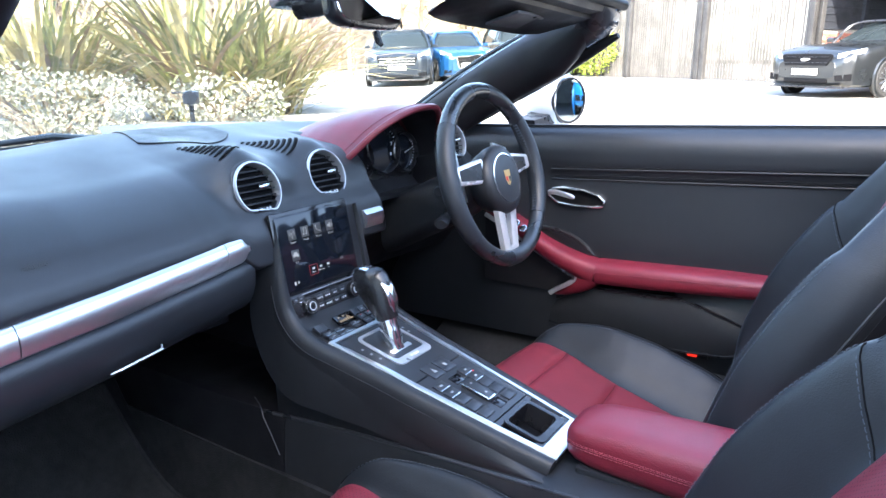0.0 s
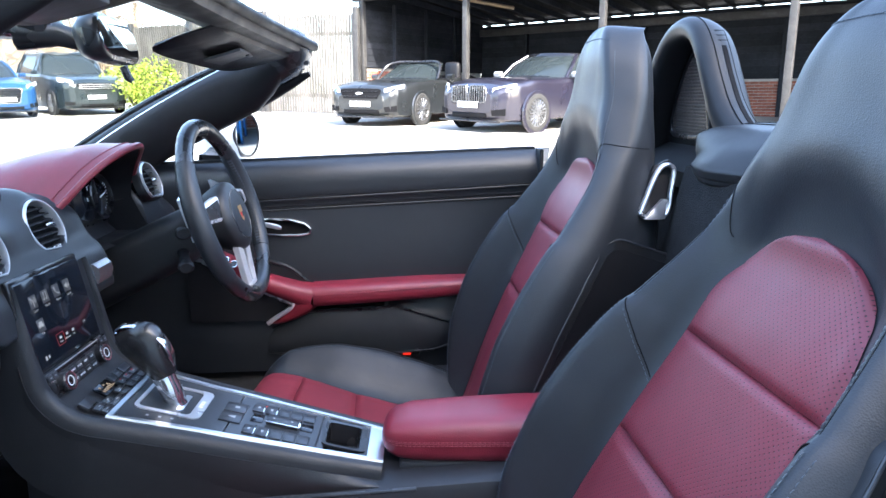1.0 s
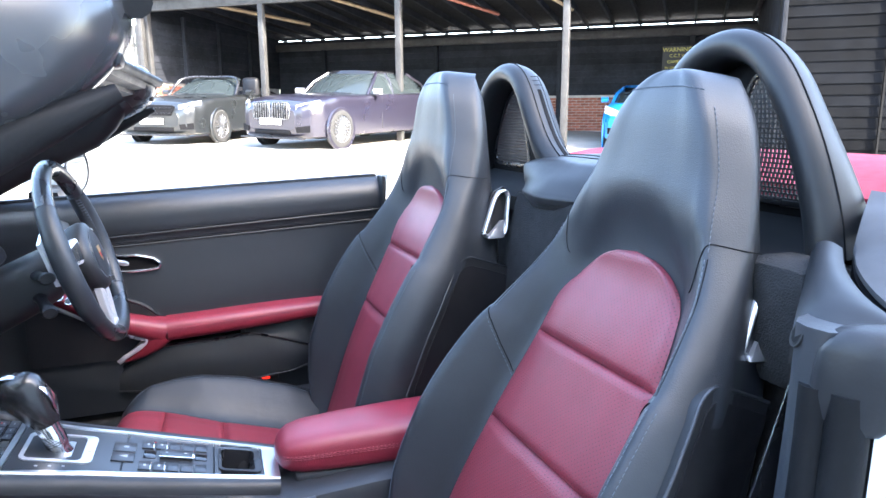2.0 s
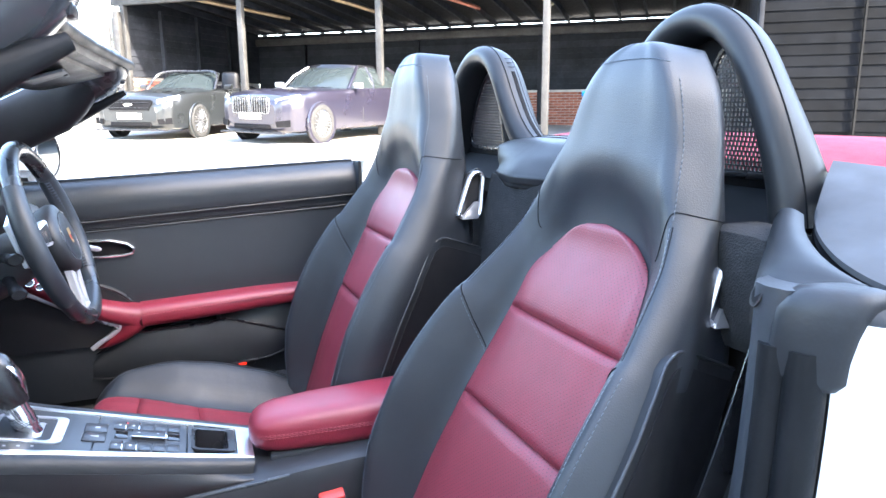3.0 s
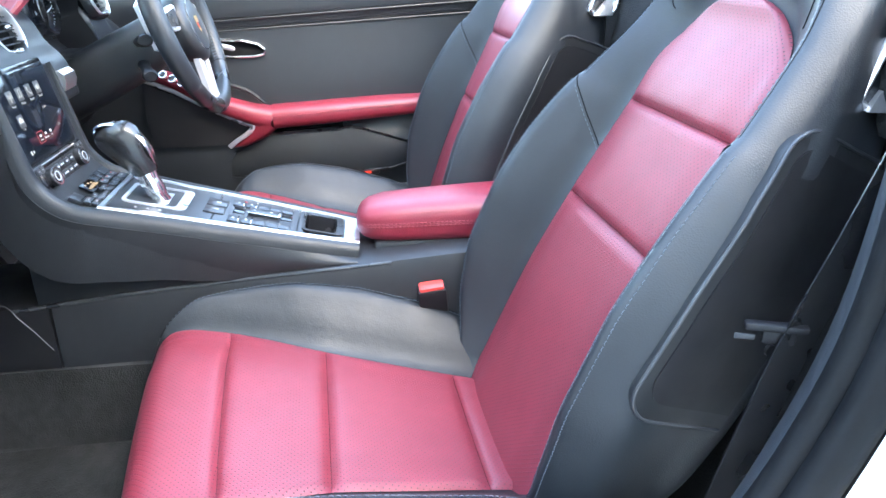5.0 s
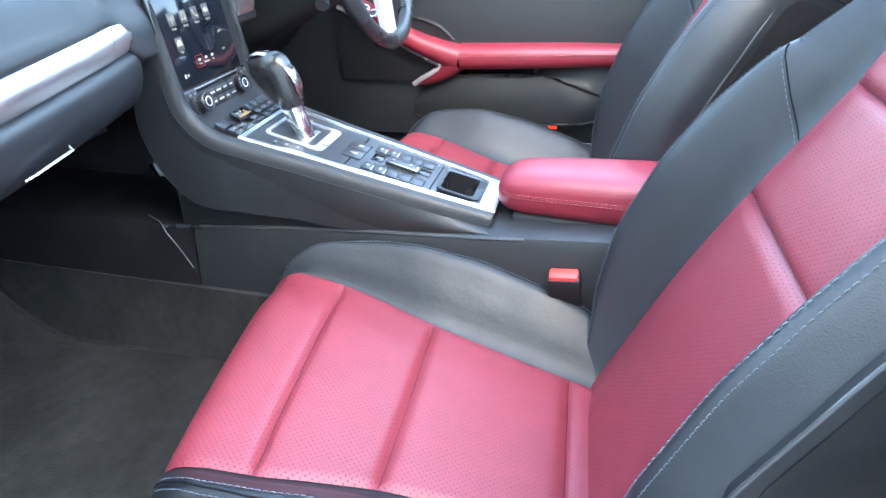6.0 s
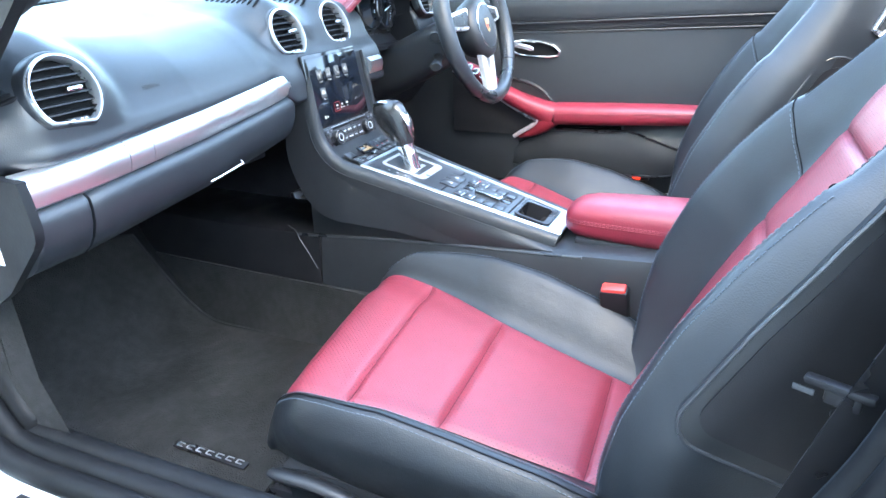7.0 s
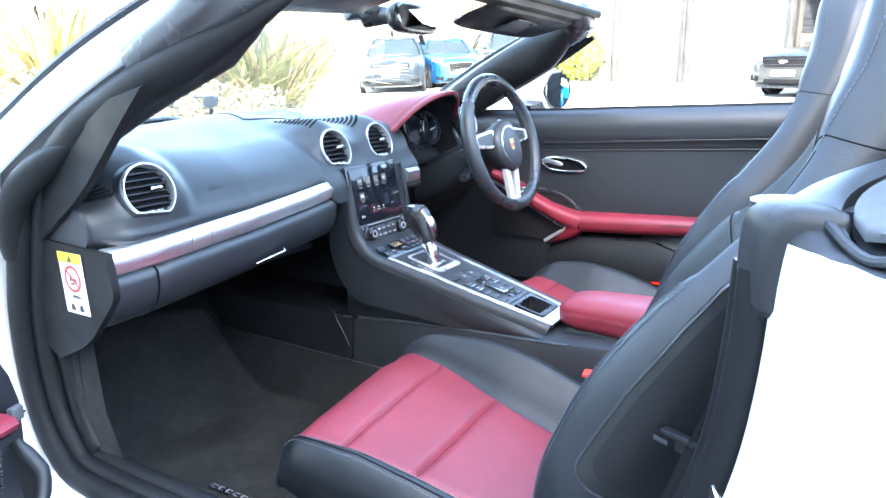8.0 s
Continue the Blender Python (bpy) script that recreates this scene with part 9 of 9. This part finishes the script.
        if spec.get("rails"):
            Shape().tube([(rfx - 0.1, sd * wr * 0.96, H + 0.0), (rfx - 0.3, sd * wr * 0.97, H + 0.03), (rrx + 0.3, sd * wr * 0.97, H + 0.03), (rrx + 0.1, sd * wr * 0.96, H)], 0.015, n=6).ob("roof_rail", SILVER, car)
    Shape().box((f - 0.02, 0, 0.31), (0.05, W * 0.46, 0.085), 0.02).ob("lower_intake", DEEP_BLACK, car)
    Shape().box((f - 0.01, 0, 0.205), (0.10, W * 0.80, 0.03), 0.01).ob("splitter", spec.get("lip", SATIN_BLACK), car)
    plate_ = Shape().box((f + 0.028, 0, spec.get("plate", 0.46)), (0.012, 0.52, 0.11), 0.003).ob("number_plate", PLATE, car, "blank pale number plate")
    for k in range(7):
        Shape().box((f + 0.0352, -0.20 + 0.066 * k, spec.get("plate", 0.46)), (0.002, 0.036, 0.07)).ob("plate_bar", GREY_TRIM, plate_)
    Shape().box((b + 0.01, 0, 0.75), (0.05, W * 0.7, 0.10), 0.02).ob("tail_lamp", STICKER_RED, car)
    Shape().box((wsx - 0.02, 0, belt + 0.03), (0.05, W * 0.62, 0.02), 0.008).ob("wiper_rest", SATIN_BLACK, car)
    h = Vector(heading).normalized()
    left = Vector((-h.y, h.x, 0))
    z0, z1, z2 = ground_z(at[0], at[1]), ground_z(at[0] + h.x, at[1] + h.y), ground_z(at[0] + left.x, at[1] + left.y)
    car.matrix_basis = basis(Vector((h.x, h.y, z1 - z0)), Vector((left.x, left.y, z2 - z0)), (at[0], at[1], z0 + 0.005))
    return car


parked_car("sports_coupe", "silver-grey open sports car with a dark grille", dict(size=(4.78, 1.92, 1.38), wheel=0.345, base=2.72, front=0.93, hood=0.92, belt=0.96, ws=0.62, roof0=-0.05, roof1=-0.9, rear=-1.5, nose=0.66, paint=paint("grey_paint", (0.016, 0.018, 0.0195)), paint_label="silver-grey painted body", open=True, grille=(0.52, 0.58, 0.78), lamp=(0.2, 0.74, 0.05), emblem=True, bars=2, spokes=14, plate=0.47), (15.75, -0.45), (-0.86, 0.51))
parked_car("saloon", "pale violet saloon with a tall twin grille", dict(size=(5.12, 1.90, 1.46), wheel=0.355, base=3.20, front=0.86, hood=0.95, belt=0.98, ws=0.95, roof0=0.25, roof1=-1.0, rear=-1.75, nose=0.72, paint=paint("violet_paint", (0.017, 0.0155, 0.026)), paint_label="pale violet painted body", roof_mat=GLOSS_BLACK, grille=(0.43, 0.53, 0.84), grille_shape="twin", lamp=(0.2, 0.76, 0.045), spokes=20, plate=0.50, mirror=SILVER, handle=CHROME, lip=SATIN_BLACK), (13.65, -3.30), (-0.66, 0.75))
SUV = dict(size=(4.92, 1.98, 1.70), wheel=0.375, base=2.90, front=0.95, hood=1.05, belt=1.12, ws=0.85, roof0=0.25, roof1=-1.7, rear=-2.1, nose=0.80, grille=(0.60, 0.62, 0.86), lamp=(0.2, 0.88, 0.07), cladding=True, rails=True, plate=0.55)
parked_car("utility_car", "dark blue-black off-road car with chrome bars", dict(SUV, paint=paint("dark_paint", (0.013, 0.018, 0.026)), paint_label="dark painted body", bar_mat=SILVER, bars=3), (17.45, 12.8), (-0.84, -0.54))
parked_car("utility_car", "bright blue off-road car with a dark grille", dict(SUV, size=(4.66, 1.86, 1.64), paint=paint("blue_paint", (0.008, 0.055, 0.16)), paint_label="bright blue painted body", grille=(0.42, 0.45, 0.85), grille_edge=True, bars=5), (20.0, 12.5), (-0.70, -0.71))
parked_car("utility_car", "dark green-black off-road car with square lamps", dict(SUV, size=(4.97, 2.0, 1.86), hood=1.14, belt=1.20, nose=0.90, paint=paint("green_black_paint", (0.013, 0.020, 0.023)), paint_label="dark painted body", grille=(0.55, 0.78, 0.95), lamp=(0.2, 0.97, 0.07), bars=3, bar_mat=SILVER), (21.9, 10.9), (-0.72, -0.69))
parked_car("small_coupe", "bright blue small coupe inside the carport", dict(size=(4.18, 1.80, 1.25), wheel=0.33, base=2.42, front=0.85, hood=0.80, belt=0.88, ws=0.45, roof0=-0.15, roof1=-0.9, rear=-1.5, nose=0.60, paint=paint("azure_paint", (0.01, 0.22, 0.60)), paint_label="azure painted body", grille=(0.4, 0.30, 0.40), lamp=(0.2, 0.68, 0.09), plate=0.42), (11.7, -9.3), (-0.82, 0.57))
parked_car("utility_car", "dark grey off-road car beyond the plants", dict(SUV, paint=paint("slate_paint", (0.025, 0.027, 0.030)), paint_label="dark grey painted body"), (6.2, 22.0), (0.35, -0.94))

# ---- plants ----
def blade(shape, p, az, length, width, lift, droop, twist=0.0):
    """A long sword-shaped leaf bending over."""
    d = Vector((math.cos(az), math.sin(az), 0))
    side = Vector((-d.y, d.x, 0))
    pts = []
    n = 6
    for k in range(n + 1):
        t = k / n
        reach = length * (math.sin(lift) * t + droop * t * t * 0.6)
        up = length * (math.cos(lift) * t - droop * t * t * t * 0.55)
        c = p + d * reach + Vector((0, 0, up))
        w = width * (0.55 + 1.2 * t) * (1 - t) ** 0.55 if t < 1 else 0.001
        ss = side * math.cos(twist * t) + Vector((0, 0, 1)) * math.sin(twist * t) * 0.6
        fold = d * (-0.22 * w)
        pts.append([c - ss * w, c + fold, c + ss * w])
    v = [q for row in pts for q in row]
    f = []
    for k in range(n):
        a = 3 * k
        f += [(a, a + 1, a + 4, a + 3), (a + 1, a + 2, a + 5, a + 4)]
    shape.add(v, f)


rnd = random.Random(5)


def flax(x, y, height, count, pale, label):
    plant = thing("flax_plant", (x, y, ground_z(x, y)), label, "plant", "flax plants")
    fans = {"leaf_green": (LEAF_GREEN, Shape()), "leaf_pale": (LEAF_PALE, Shape()), "leaf_dry": (LEAF_BROWN, Shape())}
    for k in range(count):
        kind = "leaf_pale" if rnd.random() < pale else ("leaf_dry" if rnd.random() < 0.30 else "leaf_green")
        a = rnd.uniform(0, 2 * math.pi)
        rr = 0.45 * math.sqrt(rnd.random()) * height / 2
        ll = height * rnd.uniform(0.65, 1.15)
        lean = abs(rnd.gauss(0.0, 0.55)) + 0.05
        if kind == "leaf_dry":
            lean += 0.35
        p = Vector((x + rr * math.cos(a + rnd.uniform(-1, 1)), y + rr * math.sin(a + rnd.uniform(-1, 1)), ground_z(x, y)))
        blade(fans[kind][1], p, a, ll, rnd.uniform(0.022, 0.04) * height / 2, min(1.2, lean), rnd.uniform(0.1, 0.75), rnd.uniform(-0.8, 0.8))
    for nm, (mat, sh) in fans.items():
        o = sh.ob(nm, mat, plant)
        tagged(o, kind="stuff")
    return plant


flax(5.0, 10.4, 2.5, 330, 0.45, "large clump of pale and brown flax leaves")
flax(6.6, 8.9, 2.6, 380, 0.55, "large clump of striped yellow flax leaves")
flax(7.5, 8.4, 2.2, 300, 0.60, "arching clump of pale flax leaves")
flax(3.2, 12.0, 2.4, 260, 0.4, "clump of brown and green flax leaves")
flax(8.3, 9.6, 1.5, 160, 0.6, "smaller clump of pale flax leaves")
flax(1.0, 13.5, 2.4, 220, 0.4, "clump of flax leaves with dry tips")


def shrub(x, y, rx, ry, h, count, mat, label, size=0.05):
    bush = thing("shrub", (x, y, ground_z(x, y)), label, "shrub", "shrubs")
    wood = Shape()
    z0 = ground_z(x, y)
    for k in range(14):
        a = rnd.uniform(0, 6.28)
        wood.tube([(x, y, z0), (x + 0.3 * rx * math.cos(a), y + 0.3 * ry * math.sin(a), z0 + 0.4 * h), (x + 0.8 * rx * math.cos(a), y + 0.8 * ry * math.sin(a), z0 + h * rnd.uniform(0.6, 0.9))], [0.03, 0.018, 0.006], n=5)
    wood.ob("branches", TWIG, bush)
    lf = Shape()
    for k in range(count):
        u, v, w = rnd.gauss(0, 1), rnd.gauss(0, 1), rnd.gauss(0, 1)
        n = math.sqrt(u * u + v * v + w * w)
        s = rnd.uniform(0.6, 1.0) * (1 + 0.22 * math.sin(5 * u / n + 3) * math.cos(4 * v / n))
        c = Vector((x + rx * u / n * s, y + ry * v / n * s, z0 + h * 0.52 + h * 0.5 * w / n * s))
        if c.z < z0 + 0.02:
            continue
        a = Vector((rnd.uniform(-1, 1), rnd.uniform(-1, 1), rnd.uniform(-0.4, 1))).normalized()
        b = a.cross(Vector((rnd.uniform(-1, 1), rnd.uniform(-1, 1), rnd.uniform(-1, 1)))).normalized()
        ln, wd = size * rnd.uniform(0.7, 1.4), size * rnd.uniform(0.25, 0.45)
        lf.add([c, c + a * ln * 0.5 + b * wd, c + a * ln, c + a * ln * 0.5 - b * wd], [(0, 1, 2, 3)])
    tagged(lf.ob("leaves", mat, bush), kind="stuff")
    return bush


shrub(3.4, 7.6, 1.3, 1.0, 0.95, 4200, LEAF_WHITE, "low silver-leaved shrub at the yard's edge", 0.05)
shrub(1.0, 8.4, 1.4, 1.0, 1.0, 2600, LEAF_WHITE, "low pale shrub beside the drive", 0.07)
shrub(-1.6, 8.9, 1.4, 1.1, 1.1, 2200, LEAF_WHITE, "low pale flowering shrub", 0.07)
shrub(5.6, 7.2, 1.0, 0.8, 0.75, 1800, LEAF_WHITE, "low grey-green shrub under the flax", 0.06)
shrub(21.0, 7.6, 1.5, 1.2, 1.6, 3200, LEAF_LIME, "bright lime-green shrub against the fence", 0.10)
shrub(21.6, 8.6, 1.3, 1.2, 1.5, 2400, LEAF_LIME, "bright lime-green shrub beside the fence", 0.10)

# ---- bare woodland behind ----
wood = thing("woodland", (30, 28, 1.0), "pale bare woodland beyond the yard", "trees", kind="stuff")
trunks, twigs = Shape(), Shape()
for k in range(70):
    t = rnd.random()
    x, y = 40 - 42 * t + rnd.uniform(-4, 4), 14 + 30 * t + rnd.uniform(-4, 4)
    z0, hh = ground_z(x, y), rnd.uniform(5, 10)
    trunks.tube([(x, y, z0 - 0.3), (x + rnd.uniform(-0.3, 0.3), y, z0 + hh * 0.5), (x + rnd.uniform(-0.8, 0.8), y + rnd.uniform(-0.8, 0.8), z0 + hh)], [0.16, 0.09, 0.02], n=5)
    for m in range(60):
        zz = z0 + hh * rnd.uniform(0.12, 1.0)
        p = Vector((x + rnd.uniform(-0.4, 0.4), y + rnd.uniform(-0.4, 0.4), zz))
        a = rnd.uniform(0, 6.28)
        ln = rnd.uniform(0.8, 2.4)
        q = p + Vector((math.cos(a) * ln, math.sin(a) * ln, rnd.uniform(-0.2, 1.2)))
        twigs.tube([p, (p + q) / 2 + Vector((0, 0, 0.15)), q], [0.03, 0.018, 0.005], n=3, caps=False)
trunks.ob("trunks", TWIG, wood)
twigs.ob("twigs", TWIG, wood)
bank = Shape().slab(lambda i, j: (46 - 52 * i, 15 + 36 * i + 4 * j, 0.8 + 4.5 * j + 0.8 * math.sin(9 * i)), 40, 6, (0.5, 1, -0.5))
whole("hedge_bank", bank, TWIG, "brown winter hedge bank behind the trees", "hedge bank", kind="structure")

# ---- small black lamp on a post in the bed ----
bollard = thing("garden_lamp", (2.44, 3.61, ground_z(2.4, 3.6)), "small black lamp on a slim post", "garden lamp")
Shape().tube([(2.44, 3.61, ground_z(2.4, 3.6)), (2.44, 3.61, 0.78)], 0.018, n=8).ob("post", SATIN_BLACK, bollard)
Shape().box((2.44, 3.61, 0.835), (0.10, 0.09, 0.10), 0.02).ob("lamp_body", SATIN_BLACK, bollard)
Shape().disc((2.40, 3.57, 0.835), (-0.62, -0.78, 0), 0.050, 0.035, 24, 0.004).ob("lamp_lens", GLOSS_BLACK, bollard)
Shape().tube([(2.40, 3.66, 0.875), (2.36, 3.72, 0.872)], 0.01, n=6).ob("lamp_hood", SATIN_BLACK, bollard)

# ---- bricks of the carport's dado, last ----
bricks(cp(7.9, DEEP + 0.02, 0), CU, -CW, 5.6, 0.62, 1.57, carport, 300)
bricks(cp(-0.02, 0.1, 0), CW, CU, 3.0, 0.70, 1.88, carport, 220)
